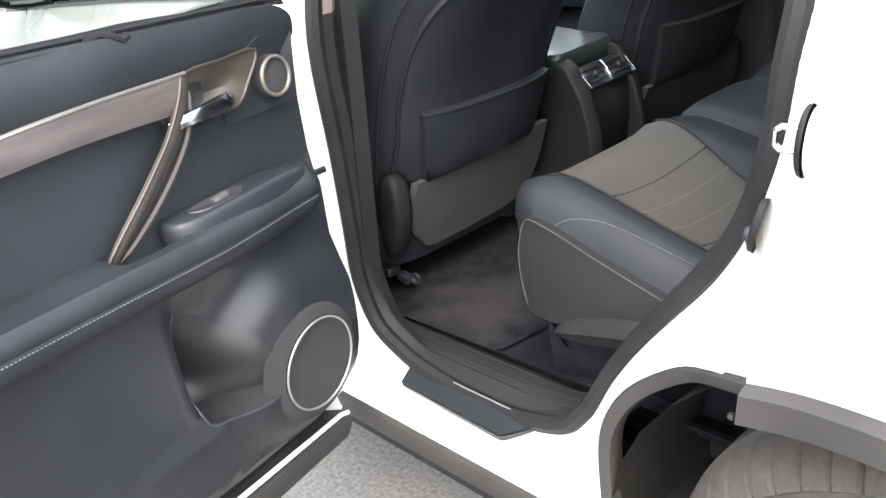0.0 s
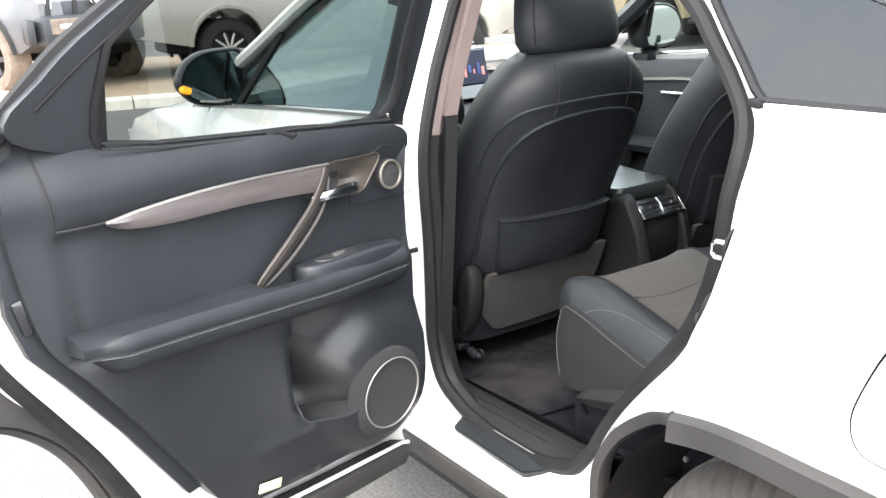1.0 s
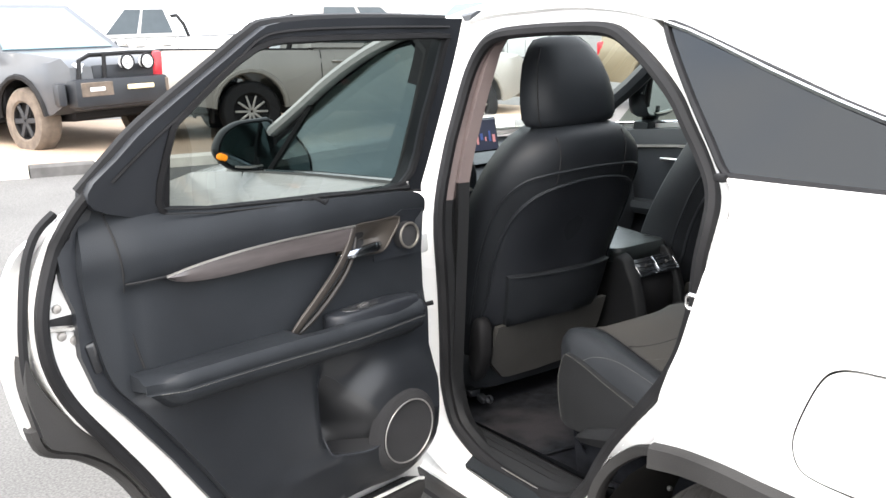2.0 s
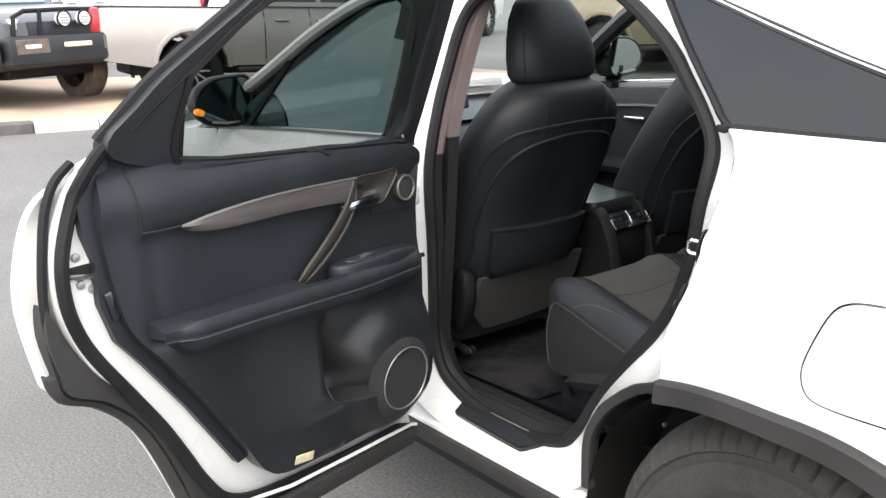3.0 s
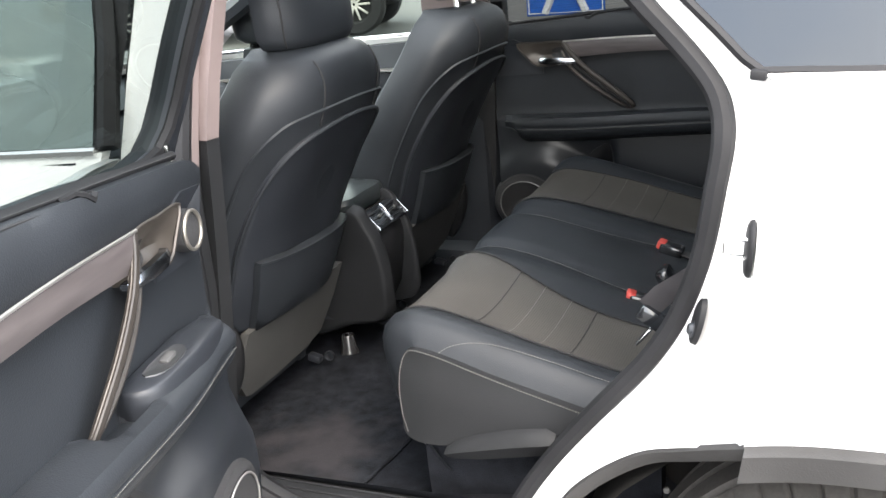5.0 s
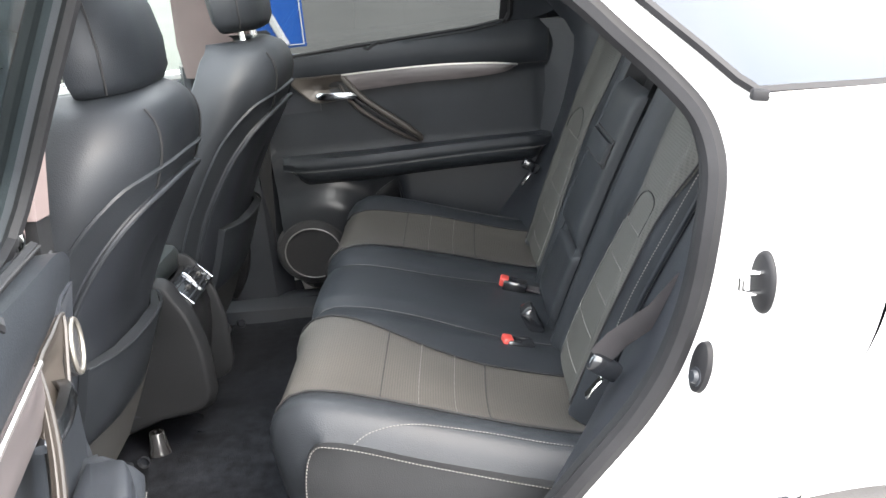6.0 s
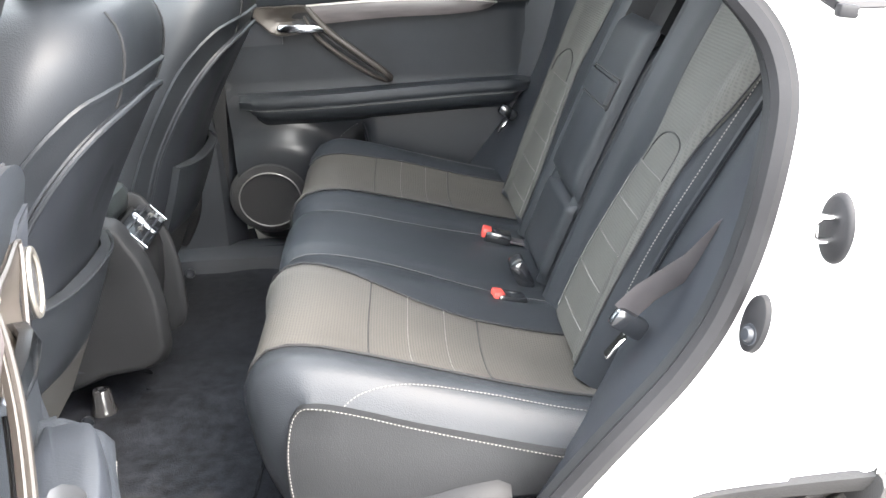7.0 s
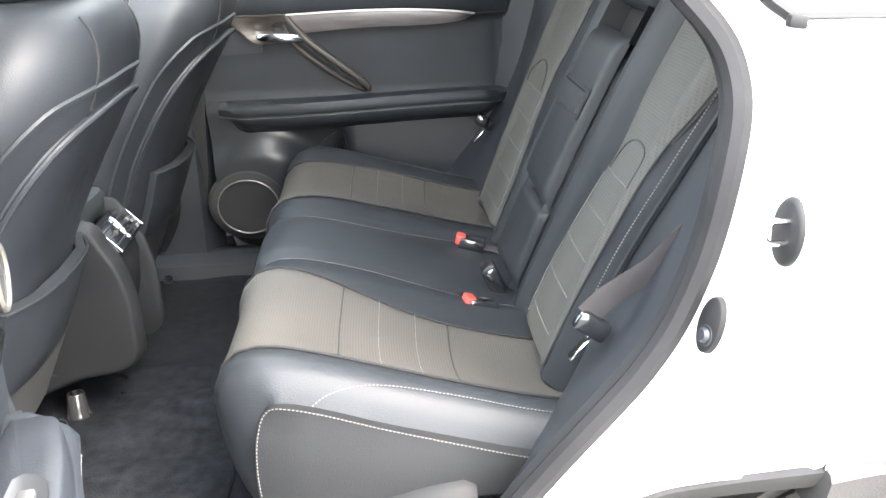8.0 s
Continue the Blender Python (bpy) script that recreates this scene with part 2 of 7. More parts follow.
def sheet(outer, fn, holes=(), step=0.04, back=None):
    """A curved sheet over a flat outline: fn(a, b) gives the place. back(a, b): its rear face, which makes it solid."""
    loops = [list(map(tuple, outer))] + [list(map(tuple, h)) for h in holes]
    co, edges = [], []
    for lp in loops:
        s = len(co)
        co += [Vector(p) for p in lp]
        edges += [(s + i, s + (i + 1) % len(lp)) for i in range(len(lp))]
    xs = [p[0] for p in loops[0]]
    ys = [p[1] for p in loops[0]]
    nb = len(co)
    gx = np.arange(min(xs) + step * 0.5, max(xs), step)
    gy = np.arange(min(ys) + step * 0.5, max(ys), step)
    near = np.array([tuple(c) for c in co])
    for x in gx:
        for y in gy:
            if inside((x, y), loops[0]) and not any(inside((x, y), h) for h in loops[1:]):
                if np.min((near[:, 0] - x) ** 2 + (near[:, 1] - y) ** 2) > (0.35 * step) ** 2:
                    co.append(Vector((x, y)))
    v2, _, f2, *_ = delaunay_2d_cdt(co, edges, [], 0, 1e-7)
    bm = bmesh.new()
    vs = [bm.verts.new(fn(v[0], v[1])) for v in v2]
    tris = []
    for f in f2:
        cx = sum(v2[i][0] for i in f) / len(f)
        cy = sum(v2[i][1] for i in f) / len(f)
        if inside((cx, cy), loops[0]) and not any(inside((cx, cy), h) for h in loops[1:]):
            tris.append(f)
    for f in tris:
        bm.faces.new([vs[i] for i in f])
    if back:
        ws = [bm.verts.new(back(v[0], v[1])) for v in v2]
        count = {}
        for f in tris:
            for i in range(len(f)):
                a, b = f[i], f[(i + 1) % len(f)]
                key = (min(a, b), max(a, b))
                count.setdefault(key, []).append((a, b))
            bm.faces.new([ws[i] for i in reversed(f)])
        for key, l in count.items():
            if len(l) == 1:
                a, b = l[0]
                bm.faces.new([vs[b], vs[a], ws[a], ws[b]])
    for v in [v for v in bm.verts if not v.link_faces]:
        bm.verts.remove(v)
    return bm


def loft(rings, closed=True, caps=True, bm=None, uvs=None):
    """Skins rows of points. closed: each row is a loop. uvs: rows of cloth coordinates in metres."""
    bm = bm or bmesh.new()
    R = [[bm.verts.new(Vector(p)) for p in r] for r in rings]
    if uvs:
        at = {v: q for r, u in zip(R, uvs) for v, q in zip(r, u)}
        for a, b in zip(R[:-1], R[1:]):
            for i in range(len(a) - 1):
                bm.faces.new((a[i], a[i + 1], b[i + 1], b[i]))
        lay = bm.loops.layers.uv.new("cloth")
        for f in bm.faces:
            for l in f.loops:
                l[lay].uv = at[l.vert]
        return bm
    n = len(R[0])
    for a, b in zip(R[:-1], R[1:]):
        for i in range(n if closed else n - 1):
            j = (i + 1) % n
            bm.faces.new((a[i], a[j], b[j], b[i]))
    if caps and closed:
        bm.faces.new(list(reversed(R[0])))
        bm.faces.new(R[-1])
    return bm


def tube(path, r, n=8, closed=False, bm=None, flat=1.0, up=None):
    """A round (or flattened) cord along a path."""
    P = [Vector(p) for p in path]
    m = len(P)
    rings = []
    prev = None
    for i in range(m):
        a = P[i - 1] if (closed or i > 0) else P[i]
        b = P[(i + 1) % m] if (closed or i < m - 1) else P[i]
        t = (b - a).normalized()
        ref = Vector(up) if up else (prev or (Vector((0, 0, 1)) if abs(t.z) < 0.9 else Vector((1, 0, 0))))
        s = (ref - t * ref.dot(t)).normalized()
        prev = s
        q = t.cross(s)
        rr = r(i / (m - 1)) if callable(r) else r
        rings.append([P[i] + s * (math.cos(2 * math.pi * k / n) * rr * flat) + q * (math.sin(2 * math.pi * k / n) * rr) for k in range(n)])
    if closed:
        rings.append(rings[0])
        bm = bm or bmesh.new()
        R = [[bm.verts.new(p) for p in g] for g in rings[:-1]]
        R.append(R[0])
        for a, b in zip(R[:-1], R[1:]):
            for i in range(n):
                j = (i + 1) % n
                bm.faces.new((a[i], a[j], b[j], b[i]))
        return bm
    return loft(rings, True, True, bm)


def dashes(path, r, dash=0.0034, gap=0.0020):
    """A row of single stitches along a path."""
    P = [Vector(p) for p in path]
    run = np.concatenate([[0], np.cumsum([(b - a).length for a, b in zip(P[:-1], P[1:])])])

    def at(d):
        i = max(0, min(len(P) - 2, int(np.searchsorted(run, d) - 1)))
        return P[i].lerp(P[i + 1], (d - run[i]) / (run[i + 1] - run[i]))
    bm = bmesh.new()
    d = 0.0
    while d + dash < run[-1]:
        a, b = at(d), at(d + dash)
        tube([a, a.lerp(b, 0.5), b], lambda q: r * (0.5 + math.sin(math.pi * q) * 0.5), 5, bm=bm)
        d += dash + gap
    return bm


def rbox(sx, sy, sz, bevel=0.005, seg=2, at=(0, 0, 0), bm=None, m=None):
    """A box with rounded edges about its centre."""
    b2 = bmesh.new()
    bmesh.ops.create_cube(b2, size=1, matrix=Matrix.Diagonal((sx, sy, sz, 1)))
    bmesh.ops.bevel(b2, geom=b2.edges[:], offset=min(bevel, 0.49 * min(sx, sy, sz)), segments=seg, affect='EDGES', profile=0.5)
    bmesh.ops.transform(b2, matrix=Matrix.Translation(at) @ (m or Matrix()), verts=b2.verts)
    if bm is None:
        return b2
    add(bm, b2)
    return bm


def add(bm, other):
    me = bpy.data.meshes.new("tmp")
    other.to_mesh(me)
    other.free()
    bm.from_mesh(me)
    bpy.data.meshes.remove(me)
    return bm


def lathe(profile, n=48, at=(0, 0, 0), axis="y", rot=None):
    """Turns a profile of (radius, along) about an axis."""
    bm = bmesh.new()
    rings = []
    for i in range(n):
        a = 2 * math.pi * i / n
        c, s = math.cos(a), math.sin(a)
        if axis == "y":
            rings.append([Vector((r * c, h, r * s)) for r, h in profile])
        else:
            rings.append([Vector((r * c, r * s, h)) for r, h in profile])
    R = [[bm.verts.new(p) for p in g] for g in rings]
    for i in range(n):
        a, b = R[i], R[(i + 1) % n]
        for k in range(len(profile) - 1):
            bm.faces.new((a[k], a[k + 1], b[k + 1], b[k]))
    bmesh.ops.remove_doubles(bm, verts=bm.verts, dist=1e-6)
    if rot:
        bmesh.ops.transform(bm, matrix=rot, verts=bm.verts)
    bmesh.ops.translate(bm, vec=at, verts=bm.verts)
    return bm


def smoothstep(a, b, x):
    t = min(1.0, max(0.0, (x - a) / (b - a)))
    return t * t * (3 - 2 * t)


def soft_table(table, x):
    """Reading of a table of (x, value) along a rounded curve."""
    xs = [p[0] for p in table]
    ys = [p[1] for p in table]
    x = min(max(x, xs[0]), xs[-1])
    i = max(0, min(len(xs) - 2, int(np.searchsorted(xs, x) - 1)))

    def slope(k):
        if k == 0:
            return (ys[1] - ys[0]) / (xs[1] - xs[0])
        if k == len(xs) - 1:
            return (ys[-1] - ys[-2]) / (xs[-1] - xs[-2])
        return (ys[k + 1] - ys[k - 1]) / (xs[k + 1] - xs[k - 1])
    h = xs[i + 1] - xs[i]
    t = (x - xs[i]) / h
    return ((2 * t ** 3 - 3 * t * t + 1) * ys[i] + (t ** 3 - 2 * t * t + t) * h * slope(i)
            + (-2 * t ** 3 + 3 * t * t) * ys[i + 1] + (t ** 3 - t * t) * h * slope(i + 1))


def thing(name, at, label, category, group="", kind=""):
    ob = new(name)
    ob.location = at
    ob.empty_display_size = 0.1
    return tagged(ob, label, category, group, kind)


def under(ob, parent):
    """Keeps a part where it was modelled although its parent stands elsewhere."""
    ob.parent = parent
    ob.matrix_parent_inverse = Matrix.Translation(parent.matrix_basis.translation).inverted()
    return ob


class Kit:
    """Puts parts modelled in the place's own metres under one thing."""

    def __init__(self, root, m=None):
        self.root, self.m = root, m

    def __call__(self, name, bm, material, label="", parent=None, sharp=38):
        if self.m is not None:
            bmesh.ops.transform(bm, matrix=self.m, verts=bm.verts)
        off = -self.root.location
        bmesh.ops.translate(bm, vec=off, verts=bm.verts)
        return part(name, bm, material, parent or self.root, label, sharp)


MID = 0.8925


def flip(p):
    """The mirror place on the car's other side."""
    return (p[0], 2 * MID - p[1], p[2])


MIRROR_Y = Matrix.Translation((0, 2 * MID, 0)) @ Matrix.Diagonal((1, -1, 1, 1))

# ---- the white car: body ----
car = thing("car", (0.3, MID, 0.0), "white family car on asphalt with a rear door wide open", "car")
K = Kit(car)
KM = Kit(car, MIRROR_Y)

REAR_SIDE = [(0.30, 0.0), (0.40, -0.04), (0.60, -0.055), (0.80, -0.058), (0.95, -0.064), (1.05, -0.056), (1.12, -0.028), (1.18, 0.045), (1.225, 0.118)]
FRONT_SIDE = [(0.30, 0.03), (0.45, 0.0), (0.65, -0.025), (0.90, -0.03), (1.02, -0.01), (1.09, 0.025), (1.14, 0.062)]


def rear_side(x, z):
    y = soft_table(REAR_SIDE, z)
    t = min(1.0, max(0.0, (x - 0.98) / 0.25))
    y -= 0.032 * t * t * (3 - 2 * t) * min(1.0, max(0.0, (1.20 - z) / 0.1))
    if x > 1.5:
        y += 0.35 * (x - 1.5) ** 2
    return Vector((x, y, z))


def front_side(x, z):
    y = soft_table(FRONT_SIDE, z)
    if x < -1.2:
        y += 0.10 * (-1.2 - x) ** 2
    return Vector((x, y, z))


def glass_side(x, z):
    return Vector((x, 0.12 + 0.5 * (z - 1.22), z))


def jamb_y(z):
    return 0.12 + max(0.0, z - 1.10) * 0.36


# the opening of the rear door: its inner edge, and the outer edge of the body round it
OPEN = [
    ((0.038, 0.70), (-0.02, 0.03, 0.70)), ((0.032, 0.60), (-0.02, 0.03, 0.60)), ((0.06, 0.51), (-0.01, 0.03, 0.48)),
    ((0.12, 0.47), (0.10, 0.04, 0.415)), ((0.18, 0.45), (0.17, 0.045, 0.403)), ((0.27, 0.437), (0.27, 0.045, 0.40)),
    ((0.38, 0.434), (0.38, 0.045, 0.40)), ((0.46, 0.445), (0.47, 0.045, 0.40)), ((0.53, 0.468), (0.58, 0.045, 0.40)),
    ((0.565, 0.503), (0.65, 0.05, 0.43)), ((0.593, 0.537), (0.655, 0.05, 0.53)), ((0.627, 0.592), (0.675, 0.05, 0.59)),
    ((0.671, 0.654), (0.72, 0.05, 0.65)), ((0.728, 0.724), (0.80, 0.04, 0.712)), ((0.785, 0.790), (0.87, 0.01, 0.748)),
    ((0.818, 0.832), (0.955, -0.052, 0.80)), ((0.850, 0.885), (0.965, -0.06, 0.87)), ((0.874, 0.945), (0.99, -0.064, 0.93)),
    ((0.889, 1.0), (1.025, -0.06, 1.0)), ((0.901, 1.07), (1.05, -0.038, 1.10)), ((0.909, 1.125), (1.035, 0.02, 1.165)),
    ((0.907, 1.165), (0.99, 0.085, 1.205)), ((0.893, 1.202), (0.945, 0.118, 1.225)), ((0.858, 1.245), (0.905, 0.14, 1.262)),
    ((0.812, 1.292), (0.85, 0.165, 1.315)), ((0.765, 1.34), (0.80, 0.19, 1.365)), ((0.70, 1.39), (0.75, 0.215, 1.42)),
    ((0.62, 1.44), (0.68, 0.24, 1.485)), ((0.54, 1.475), (0.55, 0.25, 1.515)), ((0.40, 1.485), (0.40, 0.25, 1.53)),
    ((0.25, 1.487), (0.25, 0.25, 1.532)), ((0.15, 1.482), (0.10, 0.25, 1.53)), ((0.098, 1.458), (0.0, 0.245, 1.51)),
    ((0.066, 1.40), (-0.035, 0.22, 1.43)), ((0.055, 1.30), (-0.045, 0.17, 1.30)), ((0.052, 1.20), (-0.04, 0.12, 1.20)),
    ((0.050, 1.05), (-0.035, 0.06, 1.05)), ((0.046, 0.85), (-0.025, 0.03, 0.85)),
]
opening = smooth_line([(x, jamb_y(z), z) for (x, z), _ in OPEN], 4)
body_edge = smooth_line([o for _, o in OPEN], 4)
body_edge = [np.array((p[0], max(p[1], -0.064), p[2])) for p in body_edge]


def jamb(kit):
    rows = []
    for a, b in zip(opening, body_edge):
        d = b - a
        deep = smoothstep(0.70, 0.84, a[0]) * smoothstep(1.22, 1.12, a[2])
        mid = a + d * (0.35 + 0.07 * deep) + np.array((0, 0.006 + 0.030 * deep, 0))
        mid2 = a + d * 0.85 + np.array((0, 0.010 + 0.014 * deep, 0))
        rows.append((a, mid, mid2, b))
    bm = bmesh.new()
    R = [[bm.verts.new(Vector(p)) for p in r] for r in rows]
    n = len(R)
    for i in range(n):
        a, b = R[i], R[(i + 1) % n]
        for k in range(3):
            bm.faces.new((a[k], a[k + 1], b[k + 1], b[k]))
    return kit("door_jamb", bm, WHITE)


jamb(K)


def seal_ring(kit):
    pts = [Vector(p) + Vector((0, -0.004, 0)) for p in opening]
    kit("door_seal", tube(pts, 0.0155, 8, True), RUBBER, "black rubber door seal")
    c = Vector((0.45, 0, 0.95))
    rows = []
    for p in opening:
        v = Vector(p)
        d = (c - v).normalized()
        rows.append((v, v + d * 0.010 + Vector((0, 0.012, 0)), v + d * 0.012 + Vector((0, 0.030, 0)), v - d * 0.010 + Vector((0, 0.055, 0))))
    for upper in (False, True):
        bm = bmesh.new()
        R = [[bm.verts.new(tuple(q)) for q in r] for r in rows]
        for i in range(len(R)):
            j = (i + 1) % len(R)
            p = rows[i][0]
            if (p.z > 1.13 and p.x < 0.18) == upper:
                for k in range(3):
                    bm.faces.new((R[i][k], R[i][k + 1], R[j][k + 1], R[j][k]))
        for v in [v for v in bm.verts if not v.link_faces]:
            bm.verts.remove(v)
        kit("frame_trim", bm, MAUVE if upper else GRAINED, "mauve upper pillar trim" if upper else "")


seal_ring(K)

# quarter panel with the fuel flap
front_edge = [(p[0], p[2]) for p in smooth_line([o for _, o in OPEN][15:23], 4, False)]
CLAD_UP = [(0.956, 0.800), (1.05, 0.815), (1.17, 0.828), (1.30, 0.825), (1.42, 0.795), (1.52, 0.735), (1.60, 0.63), (1.64, 0.50), (1.65, 0.36)]
CLAD_LOW = [(0.948, 0.752), (1.05, 0.771), (1.17, 0.784), (1.29, 0.780), (1.39, 0.752), (1.48, 0.695), (1.55, 0.60), (1.585, 0.48), (1.59, 0.36)]
clad_up = [tuple(p) for p in smooth_line(CLAD_UP, 5, False)]
clad_low = [tuple(p) for p in smooth_line(CLAD_LOW, 5, False)]
quarter = front_edge + [(1.25, 1.222), (1.55, 1.22), (1.9, 1.215), (2.2, 1.2), (2.30, 1.0), (2.28, 0.6), (2.15, 0.40), (1.9, 0.34)] + clad_up[::-1][:-1]


def rounded(pts, n=6):
    return [tuple(p) for p in smooth_line(pts, n, True)]


def offset_loop(lp, d):
    c = np.mean(np.array(lp), axis=0)
    return [tuple(np.array(p) + (c - np.array(p)) / np.linalg.norm(c - np.array(p)) * d) for p in lp]


FLAP = rounded([(x + 0.025, z) for x, z in [(1.29, 1.030), (1.262, 1.008), (1.232, 0.945), (1.222, 0.905), (1.232, 0.875), (1.262, 0.865), (1.33, 0.863), (1.40, 0.868), (1.425, 0.89), (1.428, 0.945), (1.42, 1.01), (1.40, 1.035), (1.34, 1.036)]])
K("quarter_panel", sheet(quarter, rear_side, [FLAP], 0.05), WHITE)
K("fuel_flap", sheet(offset_loop(FLAP, 0.0035), lambda a, b: rear_side(a, b) - Vector((0, 0.0015, 0)), step=0.04, back=lambda a, b: rear_side(a, b) + Vector((0, 0.012, 0))), WHITE, "white rounded fuel filler flap")
K("flap_gap", sheet(offset_loop(FLAP, -0.006), lambda a, b: rear_side(a, b) + Vector((0, 0.014, 0)), step=0.06), SEAM)
KM("quarter_panel", sheet(quarter, rear_side, [], 0.08), WHITE)


def cladding(kit):
    rows = []
    for (ux, uz), (lx, lz) in zip(clad_up, clad_low):
        y = rear_side(ux, uz).y - 0.002
        rows.append([(ux, y + 0.012, uz + 0.002), (ux, y - 0.008, uz), (ux + (lx - ux) * 0.12, y - 0.014, uz + (lz - uz) * 0.12), (ux + (lx - ux) * 0.9, y - 0.012, uz + (lz - uz) * 0.9), (lx, y - 0.004, lz), (lx, y + 0.03, lz - 0.004), (lx, 0.06, lz - 0.002)])
    bm = loft(rows, closed=False)
    e0 = [v for v in bm.verts][:7]
    bm.faces.new(e0)
    kit("arch_cladding", bm, CLAD, "grey-black wheel arch cladding")


cladding(K)
cladding(KM)

# inner lip of the arch, uncovered by the open door
lip = smooth_line([o for _, o in OPEN][9:16], 5, False)
rows = []
for i, p in enumerate(lip):
    c = Vector((1.17, p[1], 0.38))
    v = Vector(p)
    d = (c - v).normalized()
    rows.append([v + Vector((0, 0.004, 0)), v + d * 0.003 - Vector((0, 0.006, 0)), v + d * 0.012 - Vector((0, 0.007, 0)), v + d * 0.022 - Vector((0, 0.004, 0)), v + d * 0.025 + Vector((0, 0.006, 0)), v + d * 0.018 + Vector((0, 0.03, 0))])
K("arch_lip", loft(rows, closed=False), CLAD, "dusty black arch lip")

# wheel housing
rows = []
for i in range(25):
    a = radians(-30 + 240 * i / 24)
    rows.append([(1.17 - 0.505 * math.cos(a), y, 0.37 + 0.428 * math.sin(a)) for y in (0.045, 0.10, 0.20, 0.30)] + [(1.17 - 0.05 * math.cos(a), 0.36, 0.37 + 0.05 * math.sin(a))])
hous = loft(rows, closed=False)
KM("wheel_housing", hous.copy(), RUBBER)
K("wheel_housing", hous, LINER)
for z0, z1 in ((1.135, 1.51),):
    K("pillar_cover", loft([[(-0.175, yy - 0.016, z), (-0.060, yy - 0.018, z), (-0.046, yy - 0.010, z), (-0.11, yy + 0.01, z)] for z, yy in ((1.135, 0.085), (1.2, 0.12), (1.3, 0.17), (1.43, 0.22), (1.505, 0.243))]), RUBBER, "black pillar cover")
for sx, sz in ((0.835, 0.62), (0.80, 0.50), (0.93, 0.70)):
    K("liner_clip", rbox(0.010, 0.010, 0.010, 0.004, 2, (sx, 0.10, sz)), GREYPL)

# rocker panel, its cladding and the scuff pad
sill_prof = [(0.045, 0.402), (0.034, 0.392), (0.032, 0.380)]
sill_x = [-1.06, -0.6, -0.2, 0.0, 0.2, 0.4, 0.6, 0.66]
K("rocker_panel", loft([[(x, y, z) for y, z in [(0.075, 0.412)] + sill_prof] for x in sill_x], closed=False), WHITE)
K("rocker_cladding", loft([[(x, y, z) for y, z in [(0.036, 0.384), (0.020, 0.382), (0.016, 0.37), (0.022, 0.342), (0.05, 0.326), (0.16, 0.30), (0.40, 0.29)]] for x in [-1.15] + sill_x[1:-1] + [0.68]], closed=False), CLAD, "grey-black rocker cladding")
KM("rocker_panel", loft([[(x, y, z) for y, z in [(-0.03, 0.62), (-0.01, 0.5)] + sill_prof] for x in sill_x], closed=False), WHITE)
KM("rocker_cladding", loft([[(x, y, z) for y, z in [(0.036, 0.384), (0.020, 0.382), (0.016, 0.37), (0.022, 0.342), (0.05, 0.326), (0.16, 0.30), (0.40, 0.29)]] for x in [-1.15] + sill_x[1:-1] + [0.68]], closed=False), CLAD)
pad = bmesh.new()
pl = [(0.150, 0.112, 0.449), (0.478, 0.112, 0.446), (0.470, 0.104, 0.445), (0.425, 0.074, 0.428), (0.415, 0.070, 0.425), (0.165, 0.074, 0.430), (0.157, 0.078, 0.433)]
top = [pad.verts.new(p) for p in pl]
bot = [pad.verts.new((x, y + 0.01, z - 0.022)) for x, y, z in pl]
pad.faces.new(top)
for i in range(len(pl)):
    j = (i + 1) % len(pl)
    pad.faces.new((top[i], bot[i], bot[j], top[j]))
bmesh.ops.bevel(pad, geom=[e for e in pad.edges if e.verts[0] in top and e.verts[1] in top], offset=0.003, segments=2, affect='EDGES')
K("scuff_pad", pad, SHELL_BLACK, "black rubber scuff pad on the sill")
K("pad_edge", tube([(0.16, 0.1135, 0.4515), (0.3, 0.1135, 0.450), (0.475, 0.1135, 0.449)], 0.0016, 6), SATIN)

# rear quarter glass with its frame, and the roof
QG = [(0.705, 1.472), (0.80, 1.368), (0.90, 1.272), (0.948, 1.228), (0.99, 1.222), (1.25, 1.218), (1.60, 1.216), (1.66, 1.222), (1.45, 1.258), (1.20, 1.318), (1.0, 1.384), (0.85, 1.435), (0.74, 1.472)]
qg = [tuple(p) for p in smooth_line(QG, 3)]
for kk in (K, KM):
    kk("quarter_glass", sheet(qg, lambda a, b: glass_side(a, b) + Vector((0, -0.002, 0)), step=0.08, back=lambda a, b: glass_side(a, b) + Vector((0, 0.006, 0))), GLASS_DARK, "dark privacy quarter glass")
    kk("glass_edge", tube([glass_side(*p) + Vector((0, -0.004, 0)) for p in qg], 0.007, 6, True), RUBBER)
K("glass_corner", rbox(0.020, 0.014, 0.013, 0.003, 2, (0.953, 0.104, 1.221), m=pose(0, 0, 0, 0, 8, 0)), RUBBER, "black corner cap")
K("glass_back", sheet(qg, lambda a, b: glass_side(a, b) + Vector((0, 0.05, 0)), step=0.1), HARD)

RAIL = [(-0.42, 1.478), (-0.2, 1.517), (0.0, 1.53), (0.4, 1.537), (0.6, 1.515), (0.75, 1.482), (1.0, 1.396), (1.2, 1.332), (1.45, 1.268), (1.70, 1.225), (2.2, 1.2)]
ROOF_MID = [(-0.42, 1.56), (-0.2, 1.61), (0.0, 1.63), (0.4, 1.64), (0.75, 1.63), (1.2, 1.58), (1.7, 1.48), (2.2, 1.22)]


